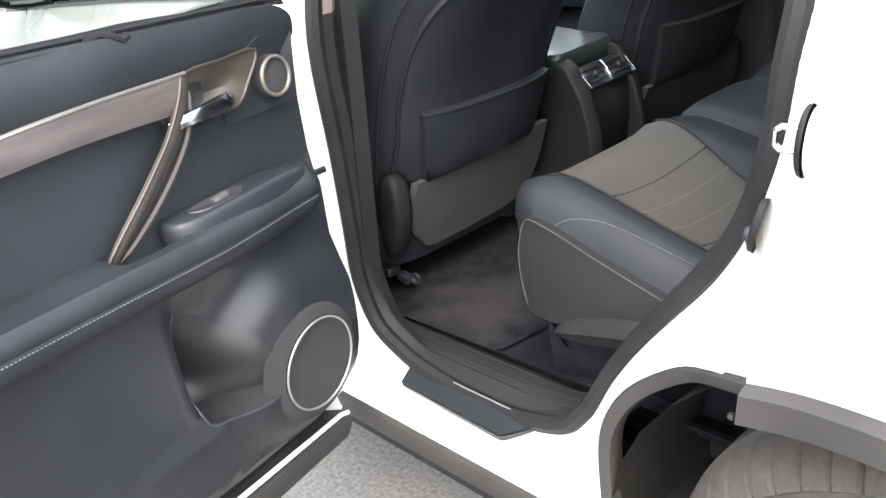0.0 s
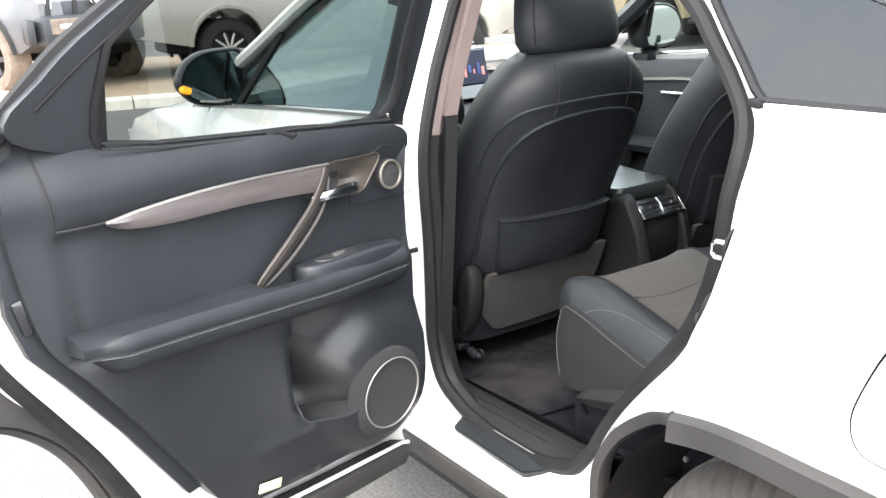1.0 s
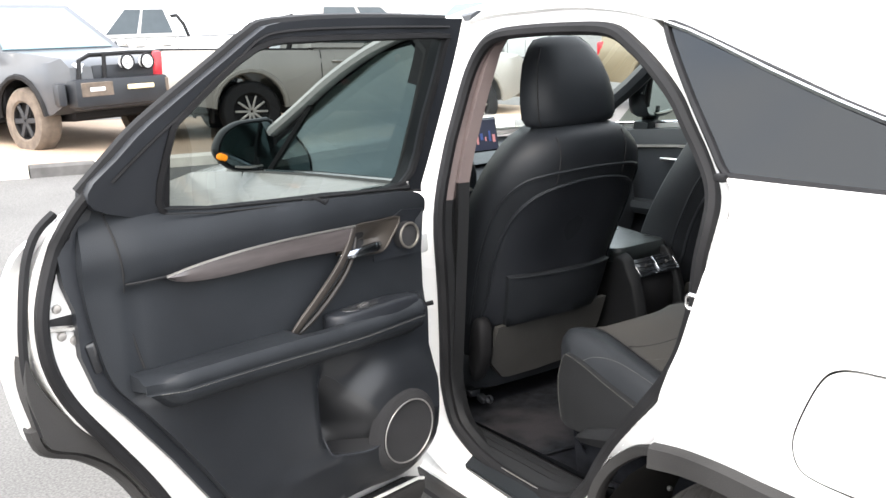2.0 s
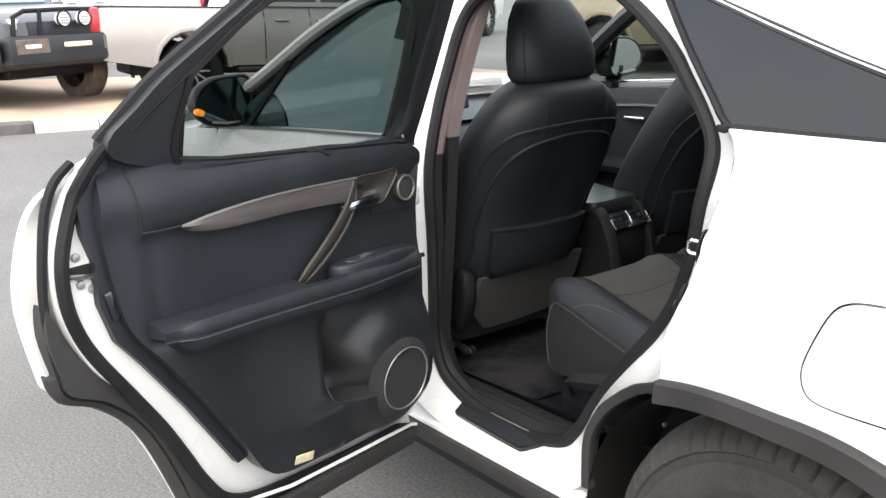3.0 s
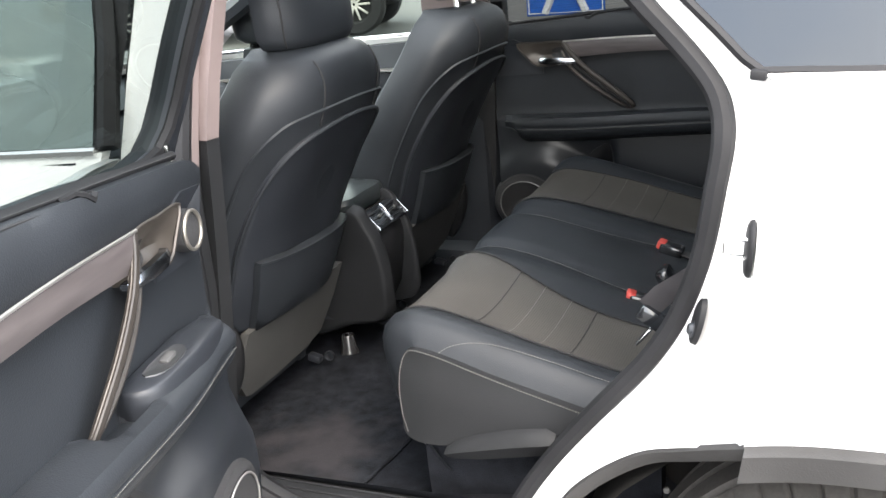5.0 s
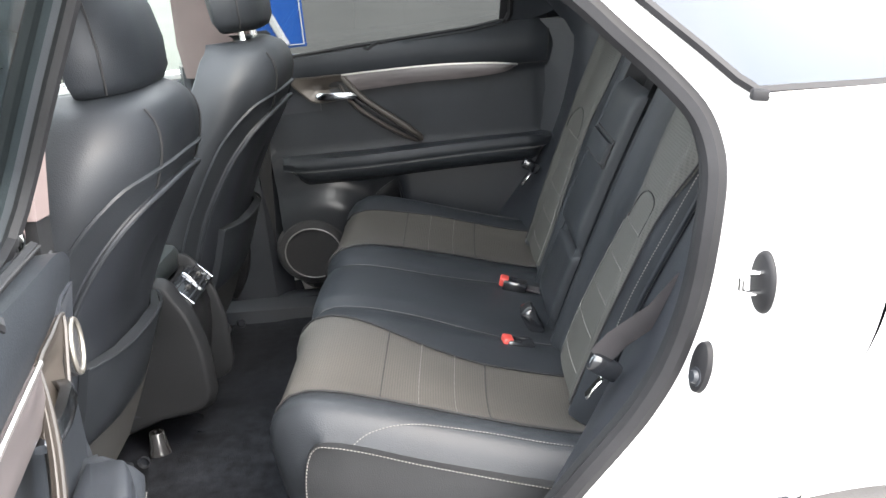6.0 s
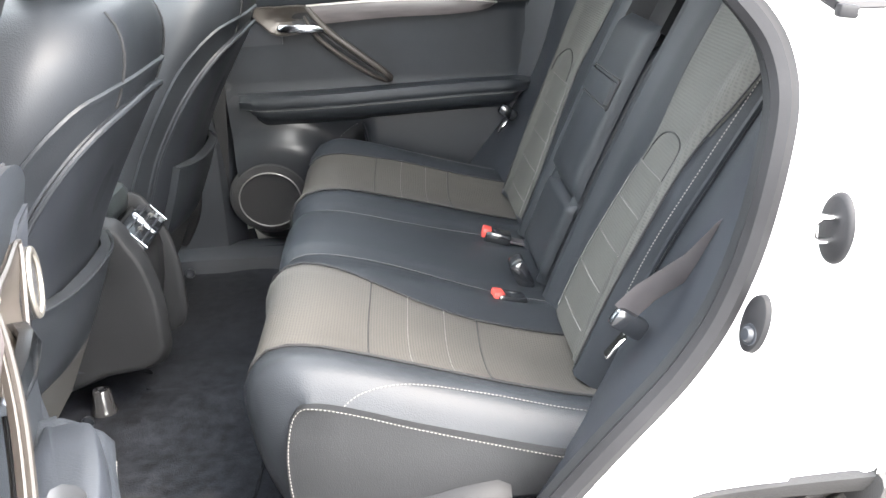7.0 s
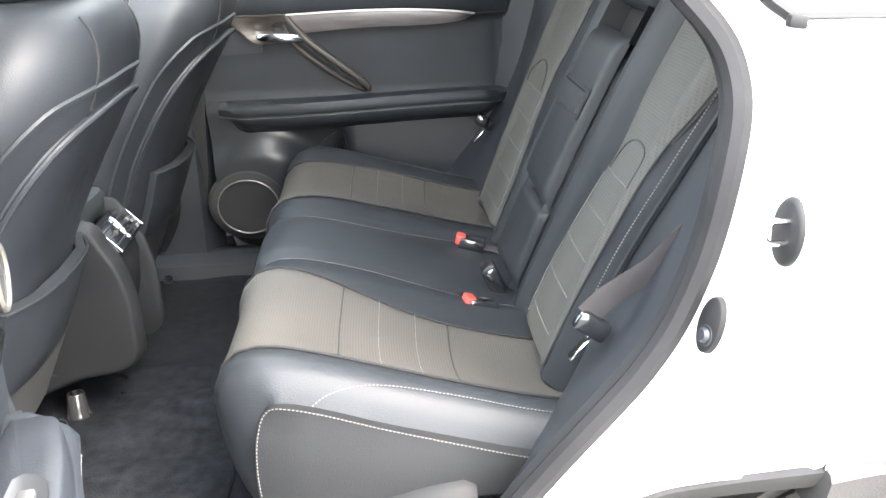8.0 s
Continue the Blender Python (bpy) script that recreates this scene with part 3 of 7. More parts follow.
def roof_row(x):
    zr, zm = soft_table(RAIL, x), soft_table(ROOF_MID, x)
    y0 = 0.12 + 0.5 * (zr - 1.22) - 0.006
    pts = []
    for s in np.linspace(0, 1, 13):
        k = math.sin(s * math.pi / 2)
        y = y0 + (MID - y0) * s
        f = 1 - (1 - s) ** 2.6
        pts.append((x, y, zr - 0.012 + (zm - zr) * f + 0.012 * min(1, s * 8)))
    return pts + [flip(p) for p in pts[-2::-1]]


rx = [-0.42, -0.3, -0.2, -0.1, 0, 0.2, 0.4, 0.55, 0.7, 0.8, 0.9, 1.0, 1.15, 1.3, 1.5, 1.7, 1.95, 2.2]


def without_hatch(rows, skip):
    """Skins the roof rows but for the added, unseen glass hatch over the seats."""
    bm = loft(rows, closed=False)
    bm.faces.ensure_lookup_table()
    n = len(rows[0]) - 1
    gone = [bm.faces[i * n + j] for i in range(len(rows) - 1) for j in range(n) if HATCH[0] <= i < HATCH[1] and skip <= j < n - skip]
    bmesh.ops.delete(bm, geom=gone, context='FACES')
    return bm


# unseen hatch, added to let more daylight onto the rear seats
HATCH = (1, 7)
K("roof", without_hatch([roof_row(x) for x in rx], 4), WHITE)
hatch_rows = [roof_row(x)[4:-4] for x in rx[HATCH[0]:HATCH[1] + 1]]
K("roof_glass", loft([[(x, y, z - 0.004) for x, y, z in r] for r in hatch_rows], closed=False), GLASS_ROOF, "tinted glass roof hatch")
K("hatch_edge", tube([Vector(p) + Vector((0, 0, -0.006)) for p in hatch_rows[0] + [r[-1] for r in hatch_rows[1:-1]] + hatch_rows[-1][::-1] + [r[0] for r in hatch_rows[-2:0:-1]]], 0.008, 6, True), RUBBER)
K("headliner", without_hatch([[(x, y, z - 0.03) for x, y, z in roof_row(x)[3:-3]] for x in rx[:-2]], 1), LINING, "pale roof lining")
for kk in (K, KM):
    kk("roof_trim", tube([glass_side(x, soft_table(RAIL, x) - 0.014) + Vector((0, -0.008, 0)) for x in np.linspace(0.70, 1.62, 14)], 0.005, 6), CHROME, "thin bright trim strip")
    rail_in = [(x, jamb_y(soft_table(RAIL, x)) + 0.05, soft_table(RAIL, x) - 0.02) for x in (-0.35, -0.1, 0.2, 0.5, 0.7)]
    kk("roof_rail_trim", tube(rail_in, 0.03, 8, flat=0.8), LINING)

# tail
tail = []
for s in np.linspace(0, 1, 9):
    z = 1.21 - 0.85 * s
    x = 2.24 + 0.16 * math.sin(math.pi * min(1, s * 1.1))
    yy = 0.30 + 0.05 * s
    tail.append([(2.20 - 0.05 * s, rear_side(2.2, max(z, 0.4)).y + 0.0, z), (x - 0.05, yy, z), (x, MID, z), (x - 0.05, 2 * MID - yy, z), (2.20 - 0.05 * s, 2 * MID - rear_side(2.2, max(z, 0.4)).y, z)])
K("tailgate", loft(tail, closed=False), WHITE)

# front door, fender, bonnet, nose, screen
fd = [(-1.06, 0.40), (-0.035, 0.40), (-0.035, 0.7), (-0.045, 1.05), (-0.05, 1.135), (-0.5, 1.12), (-1.05, 1.09), (-1.09, 0.8)]
WA = [(-1.62 + 0.40 * math.cos(a), 0.38 + 0.40 * math.sin(a)) for a in np.linspace(math.pi, 0, 15)]
fen = [(-1.07, 0.40), (-1.10, 0.8), (-1.06, 1.09), (-1.25, 1.08), (-1.6, 1.05), (-2.0, 0.98), (-2.3, 0.88), (-2.42, 0.7), (-2.4, 0.4), (-2.02, 0.36)] + WA[1:-1] + [(-1.22, 0.36)]
for kk in (K, KM):
    kk("front_door_skin", sheet(fd, front_side, step=0.1, back=lambda a, b: front_side(a, b) + Vector((0, 0.02, 0))), WHITE)
    kk("fender", sheet(fen, front_side, step=0.12), WHITE)
    kk("front_arch", tube([front_side(a, b) for a, b in WA], 0.022, 6), CLAD)
    fg = [(-1.02, 1.105), (-0.5, 1.13), (-0.075, 1.142), (-0.10, 1.30), (-0.14, 1.44), (-0.22, 1.475), (-0.38, 1.46), (-0.62, 1.36)]
    fgl = lambda a, b: Vector((a, 0.065 + 0.5 * (b - 1.14), b))
    kk("front_door_glass", sheet(fg, fgl, step=0.1), GLASS_TINT if kk is K else GLASS_GREEN, "tinted front door glass" if kk is K else "green-tinted front door glass")
    kk("belt_strip", tube([fgl(-1.05, 1.095) + Vector((0, -0.008, 0)), fgl(-0.5, 1.122) + Vector((0, -0.008, 0)), fgl(-0.06, 1.136) + Vector((0, -0.008, 0))], 0.008, 6), CHROME)
    kk("glass_divider", tube([fgl(-0.86, 1.11), fgl(-0.72, 1.31)], 0.012, 6), RUBBER)
    pill = [(-1.28, 0.05, 1.06), (-1.05, 0.075, 1.17), (-0.8, 0.125, 1.29), (-0.6, 0.175, 1.395), (-0.42, 0.22, 1.47), (-0.25, 0.25, 1.51), (-0.03, 0.255, 1.525)]
    kk("windscreen_pillar", tube([tuple(p) for p in smooth_line(pill, 4, False)], 0.026, 8, flat=0.7), WHITE)
    kk("pillar_trim", tube([(x + 0.02, y + 0.06, z - 0.01) for x, y, z in pill], 0.036, 8), SOFT, "dark windscreen pillar trim")
    kk("door_frame_post", tube([fgl(-0.045, 1.14) + Vector((0, 0.004, 0)), fgl(-0.07, 1.30), fgl(-0.11, 1.45), fgl(-0.2, 1.495)], 0.018, 6), RUBBER)
hood = []
for x in np.linspace(-1.18, -2.38, 12):
    s = (-1.18 - x) / 1.2
    zc = 1.13 - 0.06 * s - 0.20 * s ** 3
    ze = 1.07 - 0.05 * s - 0.15 * s ** 3
    y0 = front_side(x, 1.02).y + 0.03
    hood.append([(x, y0 + (2 * MID - 2 * y0) * q, ze + (zc - ze) * math.sin(math.pi * q) ** 0.6) for q in np.linspace(0, 1, 15)])
K("bonnet", loft(hood, closed=False), WHITE)
nose = []
for s in np.linspace(0, 1, 8):
    z = 0.90 - 0.62 * s
    bul = 0.12 * math.sin(math.pi * (0.2 + 0.8 * s))
    nose.append([(-2.35, 0.10, z), (-2.45 - bul * 0.6, 0.35, z), (-2.5 - bul, MID, z), (-2.45 - bul * 0.6, 2 * MID - 0.35, z), (-2.35, 2 * MID - 0.10, z)])
K("front_bumper", loft(nose, closed=False), WHITE)
ws = []
for s in np.linspace(0, 1, 8):
    x = -1.22 + 0.80 * s
    z = 1.10 + 0.46 * s - 0.03 * math.sin(math.pi * s)
    y0 = 0.10 + 0.17 * s
    ws.append([(x - 0.10 * math.sin(math.pi * q), y0 + (2 * MID - 2 * y0) * q, z - 0.10 * (1 - s) * 0 + 0.05 * s * math.sin(math.pi * q)) for q in np.linspace(0, 1, 11)])
K("windscreen", loft(ws, closed=False), GLASS_CLEAR, "clear windscreen")

# floor pan
fl = bmesh.new()
rbox(3.9, 1.72, 0.06, 0.02, 1, (0.0, MID, 0.325), fl)
K("floor_pan", fl, RUBBER)


def door_mirror(kk, dx=0.0, dz=0.0):
    """Black door mirror with a silver lip and an amber repeater."""
    out = [(-0.104, 1.173), (-0.098, 1.205), (-0.076, 1.238), (-0.045, 1.258), (-0.01, 1.269), (0.05, 1.272), (0.098, 1.266), (0.106, 1.20), (0.098, 1.125), (0.07, 1.106), (0.0, 1.106), (-0.05, 1.116), (-0.085, 1.142)]
    ol = [tuple(p) for p in smooth_line(out, 3)]
    cy, cz = 0.005, 1.188
    at = Vector((dx, 0, dz))
    sc = lambda f, x, dy=0.0: [(x + dx, cy + dy + (y - cy) * f, cz + dz + (z - cz) * f) for y, z in ol]
    shell = kk("door_mirror", loft([sc(0.90, -0.926), sc(0.95, -0.918), sc(1.0, -0.924), sc(1.03, -0.95), sc(1.0, -0.985, 0.004), sc(0.85, -1.02, 0.01), sc(0.5, -1.045, 0.018), sc(0.1, -1.05, 0.02)]), SHELL_BLACK, "gloss black door mirror", sharp=50)
    g = loft([sc(0.88, -0.9225), sc(0.5, -0.9215), sc(0.02, -0.921)], caps=False)
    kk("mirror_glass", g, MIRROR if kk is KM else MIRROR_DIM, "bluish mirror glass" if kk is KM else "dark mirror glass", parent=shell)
    kk("mirror_foot", loft([[(-0.95 + dx + ex, y, z + dz + ez) for ex, ez in ((-0.05, -0.02), (0.03, -0.02), (0.04, 0.02), (-0.04, 0.025))] for y, z in ((0.10, 1.065), (0.06, 1.070), (0.035, 1.10), (0.03, 1.13))]), SHELL_BLACK, parent=shell)
    if kk is K:
        kk("repeater", rbox(0.026, 0.036, 0.022, 0.009, 2, (-0.922, -0.088, 1.163), m=pose(0, 0, 0, -20, 0, 20)), AMBER, "lit amber indicator", parent=shell)
    kk("mirror_lip", tube([at + Vector(p) for p in ((-0.915, -0.05, 1.128), (-0.912, 0.0, 1.121), (-0.914, 0.045, 1.121))], 0.004, 6), SATIN, parent=shell)


door_mirror(K)
door_mirror(KM, 0.12, 0.025)


def wheel(kk, x):
    """Tyre with a grooved, blocky tread on a spoked rim."""
    prof = [(0.228, 0.00), (0.24, -0.012), (0.28, -0.020), (0.312, -0.019), (0.316, -0.013), (0.328, -0.014), (0.333, -0.020), (0.345, -0.015), (0.357, -0.004), (0.370, 0.014), (0.379, 0.04), (0.374, 0.045), (0.374, 0.052), (0.383, 0.057), (0.384, 0.10), (0.376, 0.105), (0.376, 0.113), (0.384, 0.118), (0.383, 0.16), (0.375, 0.165), (0.375, 0.172), (0.381, 0.177), (0.375, 0.20), (0.36, 0.218), (0.30, 0.23), (0.235, 0.21)]
    n = 480
    bm = bmesh.new()
    R = []
    for i in range(n):
        a = 2 * math.pi * i / n
        row = []
        for r, h in prof:
            cut = 0.0
            if r > 0.338 and i % 8 == 0 and h < 0.03:
                cut = 0.006
            hh = h + 0.6 * cut if h < 0.03 else h
            row.append(bm.verts.new(((r - cut) * math.cos(a + (0.02 if h > 0.08 else 0)), hh, (r - cut) * math.sin(a + (0.02 if h > 0.08 else 0)))))
        R.append(row)
    for i in range(n):
        a, b = R[i], R[(i + 1) % n]
        for k in range(len(prof) - 1):
            bm.faces.new((a[k], a[k + 1], b[k + 1], b[k]))
    bmesh.ops.translate(bm, vec=(x, 0.005, 0.366), verts=bm.verts)
    ty = kk("wheel", rim_mesh(x), SATIN, "alloy wheel with a dusty tyre")
    for i in range(10):
        b2 = rbox(0.19, 0.025, 0.035, 0.006, 1, (0.125, 0.03, 0))
        bmesh.ops.transform(b2, matrix=Matrix.Translation((x, 0.005, 0.366)) @ Matrix.Rotation(2 * math.pi * i / 10, 4, 'Y'), verts=b2.verts)
        kk("spoke", b2, SATIN, parent=ty)
    kk("tyre", bm, TYRE, "dusty black tyre with tread blocks", parent=ty)


def rim_mesh(x):
    bm = lathe([(0.245, 0.02), (0.235, 0.01), (0.225, 0.02), (0.215, 0.06), (0.215, 0.20), (0.245, 0.21)], 40)
    bmesh.ops.translate(bm, vec=(x, 0.005, 0.366), verts=bm.verts)
    return bm


KM("arch_cover", rbox(0.34, 0.02, 0.50, 0.008, 1, (0.80, 0.106, 0.62)), HARD)
wheel(K, 1.155)
wheel(KM, 1.155)
wheel(K, -1.62)
wheel(KM, -1.62)

# fittings in the door jamb
def striker(kk):
    m = Matrix.Translation((0.949, 0.066, 1.010)) @ pose(0, 0, 0, 0, 6, 10)
    b = lathe([(0.0, 0.005), (0.85, 0.005), (0.96, 0.003), (1.0, 0.0), (1.0, -0.002)], 32, axis="z", rot=Matrix.Rotation(-math.pi / 2, 4, 'Y'))
    bmesh.ops.transform(b, matrix=m @ Matrix.Diagonal((1, 0.026, 0.038, 1)), verts=b.verts)
    ped = lathe([(0.9, -0.004), (0.98, -0.006), (1.1, -0.045)], 28, axis="z", rot=Matrix.Rotation(-math.pi / 2, 4, 'Y'))
    bmesh.ops.transform(ped, matrix=m @ Matrix.Diagonal((1, 0.026, 0.038, 1)), verts=ped.verts)
    base = kk("striker", b, RUBBER, "door striker on an oval black plate")
    kk("striker_loop", tube([m @ Vector(p) for p in ((0.0, -0.004, 0.013), (-0.024, -0.005, 0.013), (-0.030, -0.005, 0.008), (-0.030, -0.005, -0.006), (-0.024, -0.005, -0.011), (0.0, -0.004, -0.011))], 0.0036, 8), CHROME, "bright steel striker loop", parent=base)

    kk("striker_seat", ped, WHITE, parent=base)


striker(K)
sm = Matrix.Translation((0.882, 0.088, 0.897)) @ pose(0, 0, 0, 0, 15, 16)
bb = lathe([(0.0, 0.005), (0.80, 0.005), (0.95, 0.003), (1.0, -0.004)], 28, axis="z", rot=Matrix.Rotation(-math.pi / 2, 4, 'Y'))
bmesh.ops.transform(bb, matrix=sm @ Matrix.Diagonal((1, 0.019, 0.034, 1)), verts=bb.verts)
bb = K("door_switch", bb, RUBBER, "black rubber door light switch")
pin = lathe([(0.0, 0.011), (0.55, 0.011), (0.7, 0.008), (0.75, 0.006), (1.0, 0.006), (1.05, 0.0)], 18, axis="z", rot=Matrix.Rotation(-math.pi / 2, 4, 'Y'))
bmesh.ops.transform(pin, matrix=sm @ Matrix.Translation((0, -0.002, -0.012)) @ Matrix.Diagonal((1, 0.012, 0.012, 1)), verts=pin.verts)
K("switch_pin", pin, HARD, parent=bb)

# ---- rear doors: u runs from the hinge, w inwards, z up ----
SWING = radians(76)
DOOR_OPEN = Matrix(((math.cos(SWING), math.sin(SWING), 0, 0), (-math.sin(SWING), math.cos(SWING), 0, 0), (0, 0, 1, 0), (0, 0, 0, 1)))
DOOR_FAR = Matrix(((1.07, 0, 0, 0.012), (0, -1, 0, 2 * MID), (0, 0, 1, 0), (0, 0, 0, 1)))

SHELL = [(0.03, 1.135), (0.02, 0.9), (0.02, 0.55), (0.03, 0.42), (0.06, 0.385), (0.35, 0.40), (0.55, 0.42), (0.66, 0.425), (0.705, 0.45), (0.735, 0.54), (0.775, 0.645), (0.82, 0.72), (0.88, 0.775),
         (0.940, 0.806), (0.955, 0.85), (0.971, 0.965), (0.962, 1.06), (0.937, 1.155), (0.885, 1.195), (0.81, 1.228), (0.6, 1.170), (0.3, 1.150)]
SEAL_LINE = [(0.60, 1.445), (0.70, 1.37), (0.80, 1.285), (0.855, 1.225), (0.892, 1.15), (0.918, 1.08), (0.927, 1.02), (0.921, 0.955), (0.893, 0.882), (0.831, 0.784), (0.775, 0.695), (0.733, 0.615), (0.70, 0.55), (0.65, 0.485), (0.56, 0.452), (0.35, 0.435), (0.12, 0.43)]
PANEL = [(0.045, 1.10), (0.048, 0.98), (0.053, 0.85), (0.062, 0.70), (0.075, 0.56), (0.095, 0.50), (0.14, 0.478), (0.25, 0.478), (0.44, 0.488), (0.52, 0.492), (0.56, 0.515), (0.60, 0.565),
         (0.69, 0.71), (0.775, 0.835), (0.828, 0.91), (0.848, 1.0), (0.856, 1.07), (0.858, 1.13), (0.848, 1.19), (0.82, 1.225), (0.785, 1.232), (0.73, 1.215), (0.60, 1.190), (0.40, 1.174), (0.20, 1.158), (0.10, 1.150), (0.06, 1.135)]
WIN = [(0.69, 1.195), (0.697, 1.335), (0.668, 1.382), (0.545, 1.480), (0.42, 1.492), (0.25, 1.490), (0.060, 1.486), (0.046, 1.462), (0.048, 1.32), (0.068, 1.160), (0.31, 1.168), (0.5, 1.18)]
FRAME = [(0.842, 1.258), (0.792, 1.312), (0.737, 1.366), (0.605, 1.463), (0.55, 1.503), (0.50, 1.522), (0.30, 1.527), (0.04, 1.520), (0.012, 1.505), (0.004, 1.37), (0.006, 1.15), (0.02, 1.14), (0.3, 1.15), (0.6, 1.17), (0.80, 1.215)]


def pane_w(z):
    return 0.125 + 0.45 * (z - 1.18)


def skin_w(z):
    return soft_table([(0.38, 0.055), (0.5, 0.03), (0.7, 0.012), (0.9, 0.008), (1.03, 0.012), (1.12, 0.035), (1.2, 0.075), (1.26, 0.11)], z)


def panel_w(u, z):
    """The relief of the door lining."""
    w = 0.168 - 0.030 * smoothstep(0.62, 0.46, z)
    w -= 0.030 * smoothstep(0.74, 0.87, u)
    # upper roll below the window
    w += 0.012 * math.exp(-((z - 1.135) / 0.035) ** 2) - 0.030 * smoothstep(1.165, 1.23, z)
    # the middle field lies deeper than the roll
    line = 1.086
    w -= 0.014 * smoothstep(line + 0.006, line - 0.008, z) * smoothstep(0.86, 0.90, z) * smoothstep(0.800, 0.786, u)
    # bulge round the loudspeaker and down to the sill
    r = math.hypot((u - 0.169) / 0.17, (z - 0.630) / 0.165)
    w += 0.032 * smoothstep(1.12, 0.66, r) * smoothstep(0.86, 0.78, z)
    # map pocket
    w -= 0.020 * smoothstep(0.19, 0.33, u) * smoothstep(0.845, 0.76, z) * smoothstep(0.615, 0.66, z) * smoothstep(0.40, 0.385, u)
    # crease running back from the foot of the pocket
    w += 0.009 * smoothstep(0.612, 0.603, z) * smoothstep(0.55, 0.47, u) * smoothstep(0.26, 0.36, u)
    return w


POCKET = [(0.374, 0.790), (0.384, 0.760), (0.388, 0.725), (0.388, 0.690), (0.384, 0.650), (0.377, 0.612), (0.345, 0.603), (0.310, 0.599), (0.275, 0.599), (0.254, 0.603), (0.242, 0.622), (0.240, 0.645), (0.250, 0.672), (0.275, 0.706), (0.310, 0.745), (0.345, 0.776)]


def pocket_w(u, z):
    """Hollow of the door pocket: sharp towards the rear and the floor, flowing out of the speaker bulge."""
    back = 0.388 - 0.16 * max(0.0, 0.66 - z) - 0.10 * max(0.0, z - 0.745) - u
    rise = z - 0.600
    ramp = ((u - 0.240) * 0.745 - (z - 0.645) * 0.667)
    return panel_w(u, z) - 0.072 * smoothstep(-0.004, 0.010, back) * smoothstep(-0.002, 0.012, rise) * smoothstep(0.0, 0.085, ramp)


def rear_door(m, near):
    kit = Kit(car, m)
    shell = [tuple(p) for p in smooth_line(SHELL, 4)]
    inner = [(a, b) for a, b in offset_loop(shell, 0.012)]
    body = kit("rear_door", sheet(shell, lambda a, b: Vector((a, skin_w(b), b)), step=0.06, back=lambda a, b: Vector((a, max(0.055, skin_w(b) + 0.022), b))), WHITE, "white rear door, wide open" if near else "closed white rear door")
    P = lambda *a, **k: kit(*a, parent=body, **k)
    # inner white pressing
    press = [tuple(p) for p in smooth_line([(0.03, 1.12), (0.03, 0.9), (0.035, 0.5), (0.06, 0.43), (0.35, 0.418), (0.56, 0.432), (0.64, 0.455), (0.695, 0.535), (0.735, 0.625), (0.775, 0.69), (0.830, 0.775), (0.892, 0.85), (0.932, 0.94), (0.942, 1.02), (0.931, 1.10), (0.906, 1.155), (0.865, 1.205), (0.80, 1.205), (0.68, 1.165), (0.4, 1.148), (0.1, 1.130)], 4)]
    P("door_pressing", sheet(press, lambda a, b: Vector((a, 0.108 - 0.02 * smoothstep(0.55, 0.42, b), b)), [[(0.32 + (a - 0.32) * 1.10, 0.68 + (b - 0.68) * 1.08) for a, b in POCKET]], step=0.06, back=lambda a, b: Vector((a, 0.05, b))), WHITE)
    # dark strips along the trailing edge
    tr = [tuple(p) for p in smooth_line([(0.868, 1.222), (0.905, 1.192), (0.930, 1.14), (0.947, 1.06), (0.956, 0.985), (0.953, 0.90), (0.943, 0.84)], 4, False)]
    P("edge_strip", tube([(a - 0.002, 0.088, b) for a, b in tr], 0.012, 6, flat=0.7), RUBBER)
    ck = [(0.955, 0.985), (0.962, 0.93), (0.95, 0.86), (0.936, 0.815), (0.875, 0.783), (0.815, 0.727), (0.768, 0.65), (0.728, 0.545), (0.70, 0.455), (0.66, 0.43), (0.64, 0.44), (0.675, 0.50), (0.715, 0.585), (0.76, 0.672), (0.81, 0.752), (0.865, 0.822), (0.915, 0.885), (0.943, 0.94)]
    P("lower_cladding", sheet([tuple(p) for p in smooth_line(ck, 3)], lambda a, b: Vector((a, 0.100, b)), step=0.04, back=lambda a, b: Vector((a, 0.052, b))), CLAD, label="black arch cladding on the door edge")
    cl = [tuple(p) for p in smooth_line(SHELL[8:15], 4, False)]
    P("arch_strip", tube([(a - 0.004, 0.062, b) for a, b in cl], 0.024, 8, flat=0.55), CLAD)
    P("sill_strip", loft([[(u, 0.130, 0.432), (u, 0.139, 0.424), (u, 0.139, 0.405), (u, 0.122, 0.372), (u, 0.10, 0.364), (u, 0.04, 0.366), (u, 0.02, 0.39), (u, 0.055, 0.41)] for u in (0.075, 0.08, 0.3, 0.5, 0.655, 0.66)]), CLAD, label="black sill strip along the door bottom")
    P("sill_hem", tube([(0.08, 0.140, 0.432), (0.1, 0.142, 0.44), (0.3, 0.142, 0.445), (0.5, 0.142, 0.452), (0.60, 0.13, 0.462)], 0.0045, 6), WHITE)
    seal = [(a, 0.114 if b < 1.16 else pane_w(b) - 0.004, b) for a, b in [tuple(p) for p in smooth_line(SEAL_LINE, 4, False)]]
    P("door_weatherstrip", tube(seal, 0.0125, 8), RUBBER, label="black rubber weatherstrip")
    # window frame and pane
    fr = [tuple(p) for p in smooth_line(FRAME, 3)]
    wi = [tuple(p) for p in smooth_line(WIN, 4)]
    P("window_frame", sheet(fr, lambda a, b: Vector((a, pane_w(b) + 0.016, b)), [wi], 0.05, back=lambda a, b: Vector((a, pane_w(b) - 0.030, b))), HARD, label="black window frame")
    P("frame_seal", tube([(a, pane_w(b) + 0.014, b) for a, b in wi], 0.0085, 6, True), RUBBER)
